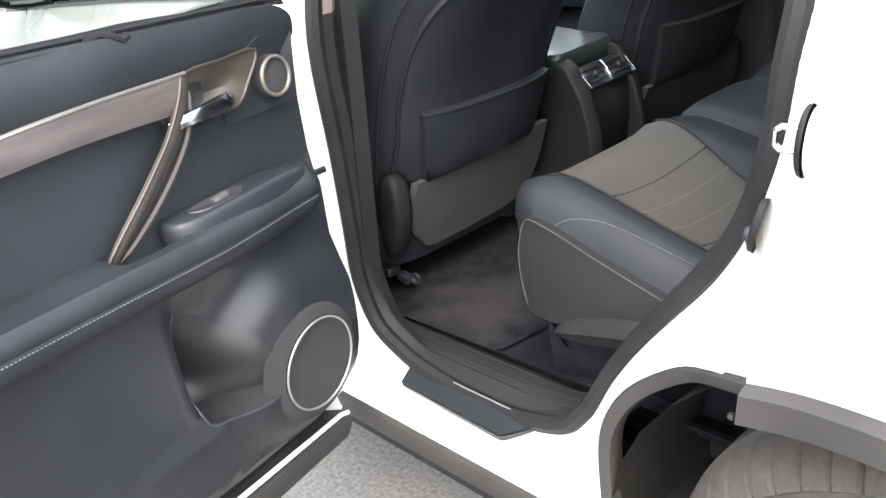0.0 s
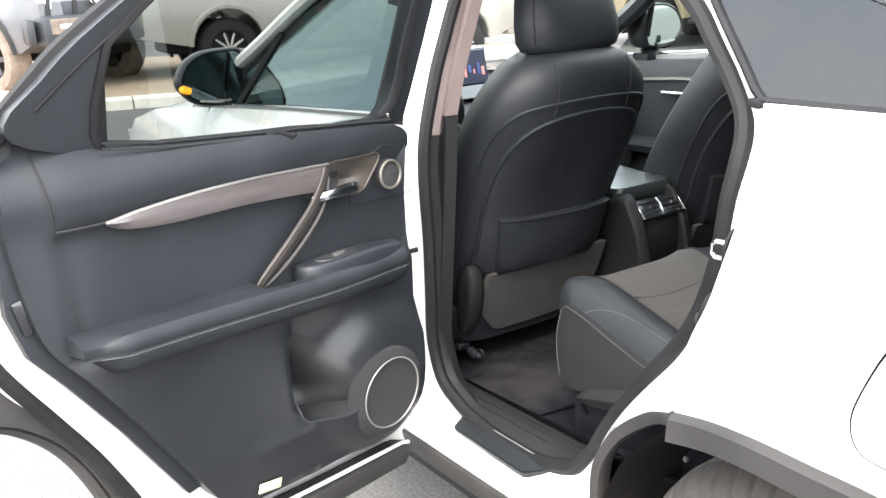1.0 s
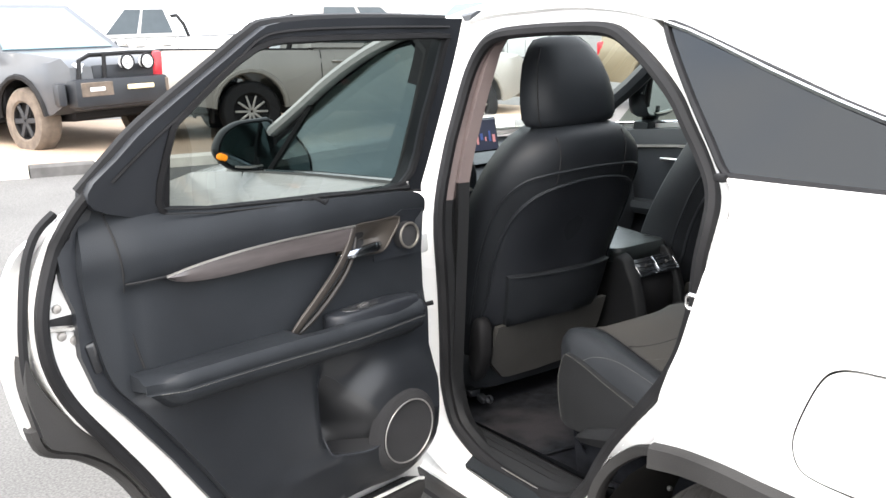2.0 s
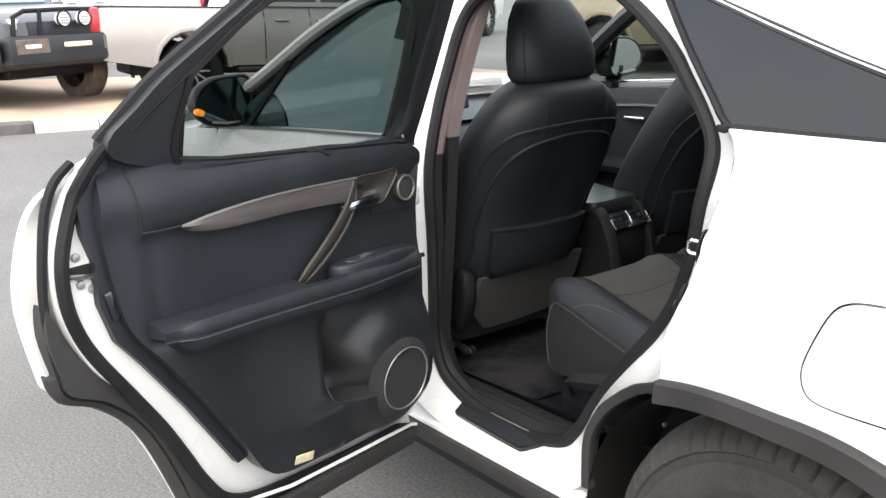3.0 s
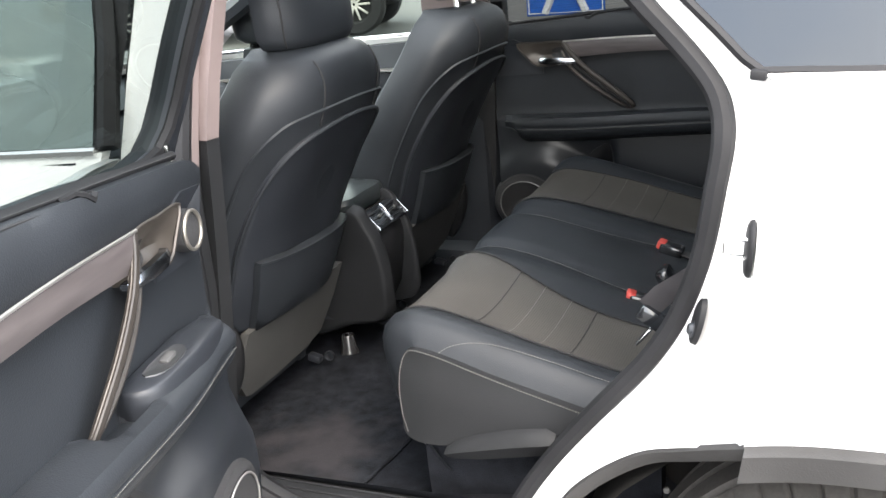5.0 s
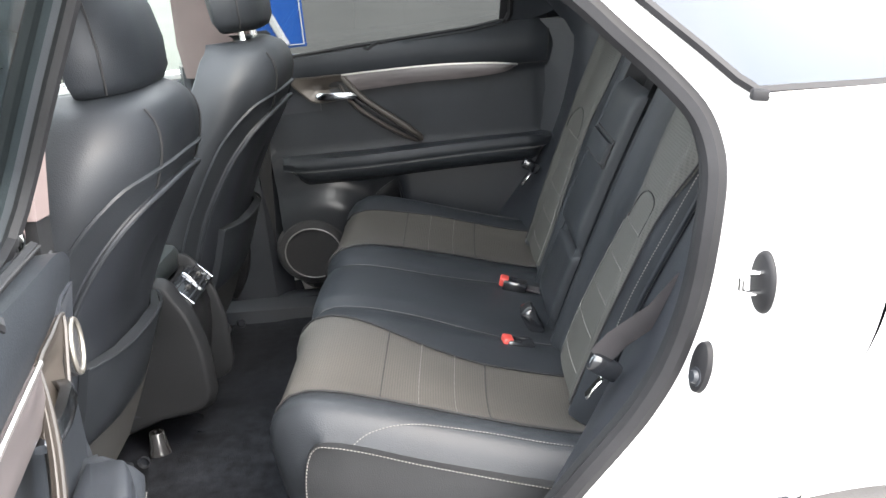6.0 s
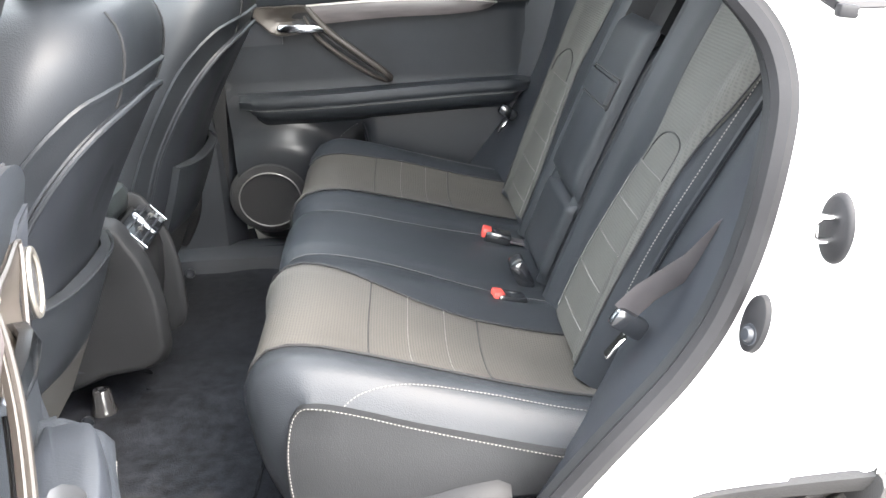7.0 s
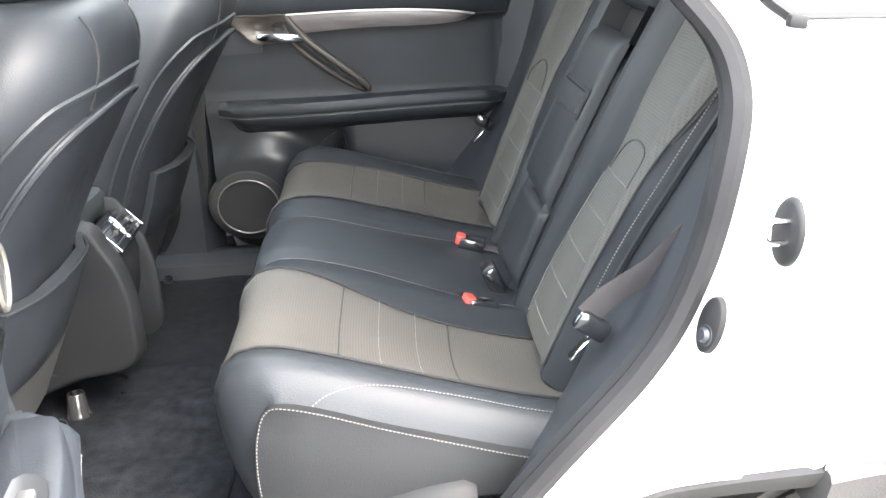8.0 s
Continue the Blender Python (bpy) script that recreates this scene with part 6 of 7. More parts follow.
def wing(kit):
    """Padded wing between the backrest and the door opening."""
    rows = []
    for h in np.linspace(-0.06, 0.62, 18):
        z = 0.655 + h
        c0 = back_at(h, outer_y(h) + 0.012, -0.02)
        c1 = Vector((soft_table(REAR_EDGE, z) + 0.006, jamb_y(z) + 0.018, z))
        row = []
        for s in np.linspace(0, 1, 8):
            p = c0.lerp(c1, s)
            row.append(p + Vector((-0.010 * math.sin(math.pi * s), 0.006 * math.sin(math.pi * s), 0)))
        rows.append(row)
    return kit("wing", loft(rows, closed=False), SOFT, "soft dark wing beside the backrest", sharp=80)


wing(B)
wing(Kit(bench, MIRROR_Y))


# seat belts and buckles
def buckle(y, x, z, tilt, label):
    r = thing("belt_buckle", (x, y, z), label, "buckle", "seat belt buckles")
    k = Kit(r)
    m = pose(x, y, z, 0, 0, 0) @ pose(0, 0, 0, 0, -74, tilt)
    b = rbox(0.026, 0.038, 0.055, 0.006, 2)
    bmesh.ops.transform(b, matrix=m, verts=b.verts)
    k("buckle_body", b, PIANO)
    b = rbox(0.020, 0.031, 0.020, 0.004, 2, (0.005, 0, 0.025))
    bmesh.ops.transform(b, matrix=m, verts=b.verts)
    k("release_button", b, RED, "red release button")
    b = rbox(0.004, 0.03, 0.05, 0.001, 1, (0, 0, -0.045))
    bmesh.ops.transform(b, matrix=m, verts=b.verts)
    k("buckle_strap", b, BELT)


buckle(0.693, 0.690, 0.671, 8, "black seat belt buckle with a red button")
buckle(0.998, 0.702, 0.679, -6, "black seat belt buckle with a red button")
br = thing("belt_buckle", (0.745, 0.80, 0.69), "black middle belt buckle standing in the seat gap", "buckle", "seat belt buckles")
Kit(br)("buckle_body", rbox(0.03, 0.055, 0.06, 0.008, 2, (0.724, 0.80, 0.678), m=pose(0, 0, 0, 0, -25, 0)), PIANO)


def belt(kit_m, near):
    r = thing("seat_belt", (0.86, 0.22, 0.80) if near else (0.86, 2 * MID - 0.22, 0.80), "black webbing seat belt with a steel tongue", "seat belt", "rear seat belts")
    k = Kit(r, kit_m)
    a, b = (Vector((0.785, 0.262, 0.838)), Vector((0.928, 0.228, 0.978))) if near else (Vector((0.862, 0.250, 0.80)), Vector((0.985, 0.200, 1.12)))
    mid = a.lerp(b, 0.5) + Vector((0.01, 0, 0))
    wdir = (Vector((0.62, 0.12, -0.60)) if near else Vector((0.2, 0.9, 0.2))).normalized() * 0.018
    k("webbing", loft([[p - wdir, p - wdir + Vector((-0.002, -0.001, 0)), p + wdir + Vector((-0.002, -0.001, 0)), p + wdir] for p in (a, a.lerp(b, 0.2) + Vector((-0.004, 0, 0)), mid, a.lerp(b, 0.8), b)]), BELT, "black belt webbing")
    k("belt_anchor", rbox(0.05, 0.022, 0.03, 0.008, 2, (0.790, 0.262, 0.822), m=pose(0, 0, 0, 0, 35, 0)), PIANO)
    k("belt_tongue", rbox(0.005, 0.018, 0.040, 0.002, 1, (0.775, 0.268, 0.788), m=pose(0, 0, 0, 0, 40, 0)), CHROME, "steel belt tongue")


belt(None, True)
belt(MIRROR_Y, False)


# console between the front seats
DUCT = mat("smooth_grey_duct", (0.028, 0.028, 0.029), rough=0.2, vary=0.1, spec=0.8)
con = thing("centre_console", (-0.05, MID, 0.44), "black centre console with rear air vents and armrest lid", "console")
C = Kit(con)
rings = []
for x, zt, w in ((-1.0, 0.78, 0.13), (-0.6, 0.79, 0.125), (-0.40, 0.80, 0.118), (-0.20, 0.80, 0.100), (-0.10, 0.80, 0.094)):
    rings.append([(x + 0.05 * max(0, (0.80 - z) / 0.4) * (1 if x > -0.05 else 0), MID + y, z) for y, z in ((-w - 0.012, 0.53 if x > -0.25 else 0.43), (-w - 0.004, 0.60), (-w, zt - 0.02), (-w + 0.02, zt), (w - 0.02, zt), (w, zt - 0.02), (w + 0.004, 0.60), (w + 0.012, 0.53 if x > -0.25 else 0.43))])
C("console_body", loft(rings), SOFT, "black console body")
# rear face with rounded sides
face = []
for z, x in ((0.53, -0.02), (0.58, 0.008), (0.66, 0.024), (0.72, 0.028), (0.748, 0.022), (0.785, -0.008), (0.80, -0.02)):
    w = 0.096
    face.append([(x - 0.06, MID - w, z), (x - 0.012, MID - w + 0.004, z), (x, MID - w + 0.022, z), (x + 0.004, MID, z), (x, MID + w - 0.022, z), (x - 0.012, MID + w - 0.004, z), (x - 0.06, MID + w, z)])
C("rear_face", loft(face, closed=False), RUBBER)
cheek = [tuple(p) for p in smooth_line([(-0.20, 0.800), (-0.10, 0.826), (-0.025, 0.826), (0.001, 0.814), (0.016, 0.788), (0.036, 0.752), (0.048, 0.712), (0.057, 0.662), (0.058, 0.600), (0.056, 0.560), (0.026, 0.526), (-0.07, 0.508), (-0.20, 0.490)], 3)]
for s in (-1, 1):
    C("side_roll", loft([[(-0.07 + (x + 0.07) * f, MID + s * d, 0.67 + (z - 0.67) * f) for x, z in cheek] for d, f in ((0.070, 0.86), (0.071, 0.96), (0.073, 0.992), (0.077, 1.0), (0.081, 0.998), (0.102, 0.935), (0.105, 0.915), (0.106, 0.86), (0.1065, 0.6))]), GRAINED, "angular console side", sharp=50)
ctr = Vector((0.010, MID + 0.006, 0.776))
vm = Matrix.Translation(ctr) @ pose(0, 0, 0, 0, -43, 0)
vent = C("air_vent", rbox(0.020, 0.165, 0.062, 0.006, 2, m=vm), PIANO, "rear air vent with a bright frame")
fr = [(0.011, y, z) for y, z in ((-0.080, -0.029), (0.080, -0.029), (0.080, 0.029), (-0.080, 0.029))]
C("vent_frame", tube([vm @ Vector(p) for p in [fr[3], fr[0], fr[1], fr[2]]], 0.0022, 6), DARK_CHROME, "bright vent frame", parent=vent)
C("vent_post", rbox(0.012, 0.006, 0.055, 0.003, 1, m=vm @ Matrix.Translation((0.010, 0, 0))), DARK_CHROME, parent=vent)
for s in (-1, 1):
    for dz in (-0.016, 0.0, 0.016):
        C("vent_vane", rbox(0.012, 0.062, 0.003, 0.001, 1, m=vm @ Matrix.Translation((0.008, s * 0.042, dz))), HARD, parent=vent)
    C("vent_knob", rbox(0.010, 0.006, 0.010, 0.002, 1, m=vm @ Matrix.Translation((0.014, s * 0.042, 0))), GREYPL, parent=vent)
lid = []
for z, d in ((0.795, 0.0), (0.80, 0.004), (0.828, 0.006), (0.840, 0.0), (0.844, -0.02)):
    lid.append([(x, MID + y, z + 0.02 * smoothstep(-0.05, -0.4, x)) for x, y in rounded([(-0.38 - d, -0.10 - d), (-0.13, -0.102 - d), (-0.040 + d, -0.096 - d), (-0.032 + d, 0.0), (-0.040 + d, 0.096 + d), (-0.13, 0.102 + d), (-0.38 - d, 0.10 + d), (-0.39 - d, 0)], 4)])
C("armrest_lid", loft(lid), SMOOTH_LEATHER, "black leather armrest lid")
C("foot_duct", lathe([(0.026, 0.0), (0.0205, 0.016), (0.0175, 0.045), (0.015, 0.049), (0.010, 0.049), (0.009, 0.02)], 18, (-0.095, 0.825, 0.425), axis="z"), DUCT, "grey plastic duct by the console foot")

# dashboard, screen, wheel
dash = thing("dashboard", (-1.1, MID, 0.6), "dark dashboard under the windscreen with a wide screen", "dashboard")
Dk = Kit(dash)
Dk("dash_body", loft([[(x, y, z) for x, z in ((-1.25, 0.55), (-0.86, 0.60), (-0.80, 0.75), (-0.82, 0.93), (-0.88, 1.00), (-1.05, 1.045), (-1.25, 1.06))] for y in (0.17, 0.22, MID, 2 * MID - 0.22, 2 * MID - 0.17)]), SOFT)
Dk("dash_top", loft([[(x, y, z + 0.02 * math.sin(math.pi * (y - 0.2) / 1.385)) for x, z in ((-0.90, 1.005), (-1.05, 1.05), (-1.26, 1.065))] for y in np.linspace(0.2, 2 * MID - 0.2, 9)], closed=False), SOFT)
Dk("instrument_hood", loft([[(x, 0.515 + w * math.cos(t), 1.0 + h * math.sin(t)) for t in np.linspace(0, math.pi, 12)] for x, w, h in ((-0.84, 0.18, 0.085), (-0.9, 0.19, 0.09), (-1.05, 0.16, 0.05))], closed=False), SOFT)
sc = Dk("screen", rbox(0.02, 0.20, 0.13, 0.006, 2, (-0.93, MID + 0.02, 1.130), m=pose(0, 0, 0, 0, -8, 0)), PIANO, "wide lit display")
Dk("screen_face", rbox(0.004, 0.185, 0.115, 0.001, 1, (-0.918, MID + 0.02, 1.130), m=pose(0, 0, 0, 0, -8, 0)), SCREEN, parent=sc)
for i in range(9):
    Dk("screen_mark", rbox(0.002, 0.006 + 0.003 * (i % 3), 0.008 + 0.035 * ((i * 37) % 10) / 10, 0.0005, 1, (-0.914, MID - 0.055 + 0.019 * i, 1.115 + 0.01 * (i % 2)), m=pose(0, 0, 0, 0, -8, 0)), SCREEN_BLUE if i % 2 else SCREEN_PALE, parent=sc)
wheel_m = Matrix.Translation((-0.66, 0.515, 0.98)) @ pose(0, 0, 0, 0, -66, 0)
sw = thing("steering_wheel", (-0.66, 0.515, 0.98), "black leather steering wheel with three spokes", "steering wheel")
S = Kit(sw)
S("wheel_rim", tube([wheel_m @ Vector((0.185 * math.cos(t), 0.185 * math.sin(t), 0)) for t in np.linspace(0, 2 * math.pi, 40, endpoint=False)], 0.0155, 8, True), LEATHER)
S("wheel_hub", loft([[wheel_m @ Vector((r * math.cos(t), r * 1.2 * math.sin(t), z)) for t in np.linspace(0, 2 * math.pi, 20, endpoint=False)] for r, z in ((0.07, -0.05), (0.075, -0.02), (0.06, 0.01), (0.02, 0.02))]), SOFT)
for a in (0, 180, 270):
    t = radians(a - 90)
    S("wheel_spoke", tube([wheel_m @ Vector((0.05 * math.cos(t), 0.05 * math.sin(t), -0.01)), wheel_m @ Vector((0.18 * math.cos(t), 0.18 * math.sin(t), 0))], 0.018, 6, flat=0.5), SATIN)
S("steering_column", tube([wheel_m @ Vector((0, 0, -0.03)), wheel_m @ Vector((0, 0, -0.30))], 0.05, 10), HARD)


# front door linings
def front_lining(kk):
    ol = [(-1.05, 0.45), (-0.12, 0.42), (-0.10, 0.8), (-0.10, 1.12), (-0.5, 1.10), (-1.05, 1.075)]
    fn = lambda a, b: Vector((a, 0.125 + 0.02 * smoothstep(0.9, 0.6, b) - 0.02 * smoothstep(1.05, 1.12, b), b))
    p = kk("front_door_lining", sheet(ol, fn, step=0.06, back=lambda a, b: fn(a, b) - Vector((0, 0.06, 0))), SOFT)
    kk("trim_strip", tube([(-1.0, 0.135, 1.01), (-0.6, 0.137, 1.03), (-0.18, 0.137, 1.03)], 0.012, 6, flat=0.5), SATIN, parent=p)
    kk("door_lever", rbox(0.11, 0.016, 0.018, 0.006, 2, (-0.62, 0.15, 0.975)), CHROME, parent=p)
    kk("armrest", loft([[(x, 0.12, 0.80), (x, 0.19, 0.80), (x, 0.20, 0.775), (x, 0.19, 0.75), (x, 0.12, 0.73)] for x in (-0.85, -0.8, -0.4, -0.14, -0.12)]), LEATHER, parent=p)


front_lining(K)
front_lining(KM)

# velour mats
def floor_mat(kit_m, near):
    r = thing("floor_mat", (0.13, 0.45 if near else 2 * MID - 0.45, 0.41), "worn dark velour floor mat in the rear footwell", "floor mat", "rear floor mats")
    k = Kit(r, kit_m)
    ol = [tuple(p) for p in smooth_line([(-0.10, 0.262), (-0.02, 0.258), (0.08, 0.246), (0.17, 0.252), (0.208, 0.285), (0.220, 0.36), (0.230, 0.46), (0.234, 0.60), (0.235, 0.76), (0.235, 0.878), (0.225, 0.8915), (0.10, 0.8922), (-0.02, 0.8915), (-0.032, 0.870), (-0.036, 0.815), (-0.080, 0.790), (-0.15, 0.76), (-0.16, 0.60), (-0.16, 0.35)], 4)]
    fn = lambda a, b: floor_z(a, b) + Vector((0, 0, 0.011 + 0.005 * noise.noise(Vector((a * 9, b * 9, 0.3)))))
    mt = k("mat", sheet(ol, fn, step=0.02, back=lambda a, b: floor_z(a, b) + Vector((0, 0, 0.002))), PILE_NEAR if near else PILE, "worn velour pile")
    k("mat_edge", tube([fn(a, b) + Vector((0, 0, -0.005)) for a, b in ol[:len(ol) * 8 // 19]], 0.0045, 6), PILE, parent=mt)


floor_mat(None, True)
floor_mat(MIRROR_Y, False)

# ---- the car park ----
ASPHALT = mat("grey_asphalt", (0.112, 0.109, 0.105), rough=0.9, vary=0.16, scale=0.8, bump=0.8, bscale=90, fine=0.35)
SAND = mat("sandy_paving", (0.40, 0.30, 0.22), rough=0.95, vary=0.15, scale=0.9, bump=0.4, bscale=60, fine=0.15)
KERB_WHITE = mat("chalky_white_kerb", (0.66, 0.62, 0.56), rough=0.9, vary=0.15, scale=6, bump=0.4, bscale=60)
KERB_BLACK = mat("faded_black_kerb", (0.085, 0.082, 0.08), rough=0.9, vary=0.3, scale=6, bump=0.4, bscale=60)


def rise(x, y):
    """The ground climbs gently towards the far kerb and beyond the car."""
    d = min(max(0.0, -3.0 - x), 30.0)
    e = min(max(0.0, y - 3.5), 40.0)
    return 0.083 * d * min(1.0, d / 3.0) * min(1.1, max(0.35, 1 - 0.055 * y)) + 0.045 * e * min(1.0, e / 2.0)


g = bmesh.new()
xs = [-900, -300, -100, -60, -40, -33] + list(np.linspace(-28, 12, 61)) + [20, 40, 100, 300, 900]
ys = [-900, -300, -100, -40, -20] + list(np.linspace(-14, 30, 56)) + [44, 100, 300, 900]
G = [[g.verts.new((x, y, rise(x, y))) for y in ys] for x in xs]
for i in range(len(xs) - 1):
    for j in range(len(ys) - 1):
        g.faces.new((G[i][j], G[i + 1][j], G[i + 1][j + 1], G[i][j + 1]))
tagged(part("ground", g, ASPHALT), "worn grey asphalt of a car park", "asphalt", kind="structure")
# painted kerb in black and white blocks, and the sandy paving behind it
kerb_root = thing("kerb", (-8.6, 1.0, 0.5), "low kerb painted in black and white blocks", "kerb", kind="structure")
KK = Kit(kerb_root)
ka, kb = Vector((-9.05, -6.0)), Vector((-7.55, 7.5))
nk = 21
for i in range(nk):
    a, b = ka.lerp(kb, i / nk + 0.0006), ka.lerp(kb, (i + 1) / nk - 0.0006)
    nrm = Vector((-(b - a).y, (b - a).x)).normalized() * 0.14
    blk = loft([[(p.x, p.y, rise(p.x, p.y) - 0.05), (p.x, p.y, rise(p.x, p.y) + 0.10), (p.x + nrm.x * 0.15, p.y + nrm.y * 0.15, rise(p.x, p.y) + 0.125), (p.x + nrm.x, p.y + nrm.y, rise(p.x, p.y) + 0.13), (p.x + nrm.x, p.y + nrm.y, rise(p.x, p.y) - 0.05)] for p in (a, b)])
    KK("kerb_block", blk, KERB_BLACK if i % 3 == 1 else KERB_WHITE)
pav = bmesh.new()
rows = []
for i in range(24):
    p = ka.lerp(kb, i / 23)
    rows.append([(p.x - 0.14 - d, p.y, rise(p.x - d, p.y) + 0.11 * (1 - d / 6) + 0.012) for d in (0.0, 1.0, 2.0, 3.2, 4.5)])
tagged(part("pavement", loft(rows, closed=False), SAND), "dusty sand-coloured paving behind the kerb", "paving", kind="structure")

TRUCK_GREY = mat("dusty_slate_paint", (0.050, 0.054, 0.062), rough=0.35, vary=0.12, scale=3, coat=0.3)
BRONZE = mat("silver_bronze_paint", (0.29, 0.275, 0.255), rough=0.35, metal=0.3, vary=0.06, scale=2, coat=0.4)
GOLD = mat("beige_gold_paint", (0.20, 0.165, 0.11), rough=0.35, metal=0.3, vary=0.06, scale=2, coat=0.4)
OFFWHITE = mat("off_white_paint", (0.50, 0.50, 0.49), rough=0.35, vary=0.04, scale=2, coat=0.3)
TAIL_RED = mat("red_tail_lamp", (0.45, 0.02, 0.03), rough=0.2, vary=0.1)
CREAM = mat("cream_lamp_lens", (0.70, 0.60, 0.38), rough=0.2, vary=0.1, scale=40)
RUST = mat("dusty_brown_steel", (0.11, 0.085, 0.065), rough=0.7, vary=0.3, scale=12)
LAMP = mat("pale_lamp_glass", (0.75, 0.76, 0.76), rough=0.15, vary=0.15, scale=50)
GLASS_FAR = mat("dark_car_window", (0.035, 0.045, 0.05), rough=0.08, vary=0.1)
# window glass paled and blued to imitate the sky reflected in it
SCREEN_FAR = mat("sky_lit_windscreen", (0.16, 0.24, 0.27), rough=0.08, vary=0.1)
MUD = mat("muddy_tyre", (0.13, 0.105, 0.085), rough=0.95, vary=0.3, scale=9, bump=0.4, bscale=90)


def far_wheel(k, x, y, out, r, tyre_mat, dark=False):
    s = 1 if out > 0 else -1
    b = lathe([(r * 0.56, 0.0), (r * 0.62, 0.02), (r * 0.9, 0.015), (r * 0.985, -0.02), (r, -0.07), (r, -0.18), (r * 0.96, -0.23), (r * 0.6, -0.25)], 36)
    if s > 0:
        pass
    bmesh.ops.transform(b, matrix=Matrix.Translation((x, y, r)) @ Matrix.Diagonal((1, s, 1, 1)), verts=b.verts)
    t = k("wheel", b, tyre_mat)
    c = lathe([(r * 0.58, 0.0), (r * 0.55, -0.02), (r * 0.54, -0.06), (0.0, -0.07)], 36)
    bmesh.ops.transform(c, matrix=Matrix.Translation((x, y, r)) @ Matrix.Diagonal((1, s, 1, 1)), verts=c.verts)
    k("hub", c, RUBBER, parent=t)
    for i in range(10 if not dark else 6):
        a = 2 * math.pi * i / (10 if not dark else 6)
        d = rbox(r * 0.50, 0.02, 0.03 if not dark else 0.06, 0.006, 1, (r * 0.29, -0.012, 0))
        bmesh.ops.transform(d, matrix=Matrix.Translation((x, y, r)) @ Matrix.Diagonal((1, s, 1, 1)) @ Matrix.Rotation(a, 4, 'Y'), verts=d.verts)
        k("spoke", d, HARD if dark else SATIN, parent=t)


def vehicle(name, label, category, m, paint, kind, tyre_mat=RUBBER, dark_rims=False, group="parked vehicles"):
    """A pickup or an estate; x forward from the rear axle, y to its left."""
    root = thing(name, m.translation, label, category, group)
    k = Kit(root, m)
    W, r, wb = 0.90, 0.385, 3.08
    arch = lambda cx: [(cx - 0.46 * math.cos(t), r + 0.05 + 0.46 * math.sin(t)) for t in np.linspace(0, math.pi, 11)]
    if kind == "pickup":
        top = [(wb + 0.90, 0.62), (wb + 0.88, 0.95), (wb + 0.74, 1.06), (wb + 0.2, 1.14), (wb - 0.42, 1.19), (0.85, 1.17), (0.84, 1.14), (-1.12, 1.14), (-1.16, 1.08), (-1.18, 0.55)]
        cab = [((wb - 0.42, 1.17), (wb - 1.15, 1.78)), ((0.80, 1.17), (0.98, 1.77))]
    else:
        top = [(wb + 0.85, 0.55), (wb + 0.83, 0.85), (wb + 0.6, 1.02), (wb - 0.1, 1.10), (wb - 0.5, 1.15), (0.4, 1.18), (-0.6, 1.2), (-0.95, 1.15), (-1.0, 0.8), (-0.98, 0.5)]
        cab = [((wb - 0.48, 1.13), (wb - 1.3, 1.70)), ((-0.85, 1.16), (-0.55, 1.72))]
    outline = top + [(-0.56, 0.45)] + arch(0.0) + [(0.56, 0.45), (wb - 0.56, 0.45)] + arch(wb) + [(wb + 0.56, 0.45)]
    bulge = lambda z: W + 0.035 * math.sin(math.pi * min(1, max(0, (z - 0.35) / 0.85))) - 0.06 * smoothstep(0.98, 1.16, z)
    nose = lambda x: 0.10 * smoothstep(wb + 0.35, wb + 0.9, x) ** 2 + 0.05 * smoothstep(-0.9, -1.18, x)
    body = k("body", sheet(outline, lambda a, b: Vector((a, bulge(b) - nose(a), b)), step=0.13, back=lambda a, b: Vector((a, -bulge(b) + nose(a), b))), paint, sharp=30)
    # cabin
    (fx0, fz0), (fx1, fz1) = cab[0]
    (rx0, rz0), (rx1, rz1) = cab[1]
    w0, w1 = W - 0.02, W - 0.24
    P = lambda x, y, z: Vector((x, y, z))
    ring0 = [P(fx0, w0, fz0), P(rx0, w0, rz0), P(rx0, -w0, rz0), P(fx0, -w0, fz0)]
    ring1 = [P(fx1, w1, fz1), P(rx1, w1, rz1), P(rx1, -w1, rz1), P(fx1, -w1, fz1)]
    ring2 = [P(fx1 - 0.18, w1 - 0.14, fz1 + 0.05), P(rx1 + 0.18, w1 - 0.14, rz1 + 0.05), P(rx1 + 0.18, -w1 + 0.14, rz1 + 0.05), P(fx1 - 0.18, -w1 + 0.14, fz1 + 0.05)]
    cb = loft([ring0, ring1, ring2])
    k("cab", cb, paint, sharp=25)

    def pane(nm, a, b, c, d, material):
        n = (b - a).cross(d - a).normalized() * 0.008
        bm = loft([[p + n for p in (a, b, c, d)], [p - n for p in (a, b, c, d)]])
        k(nm, bm, material)
    mixp = lambda s, t, side: (ring0[0].lerp(ring0[1], s)).lerp(ring1[0].lerp(ring1[1], s), t) if side > 0 else (ring0[3].lerp(ring0[2], s)).lerp(ring1[3].lerp(ring1[2], s), t)
    for side in (1, -1):
        for s0, s1 in (((0.10, 0.50), (0.54, 0.92)) if kind == "pickup" else ((0.08, 0.36), (0.39, 0.66), (0.69, 0.94))):
            a, b, c, d = mixp(s0 + (0.05 if s0 < 0.12 else 0), 0.10, side), mixp(s1, 0.10, side), mixp(s1, 0.86, side), mixp(s0 + (0.10 if s0 < 0.12 else 0), 0.86, side)
            pane("window_pane", a, b, c, d, GLASS_FAR)
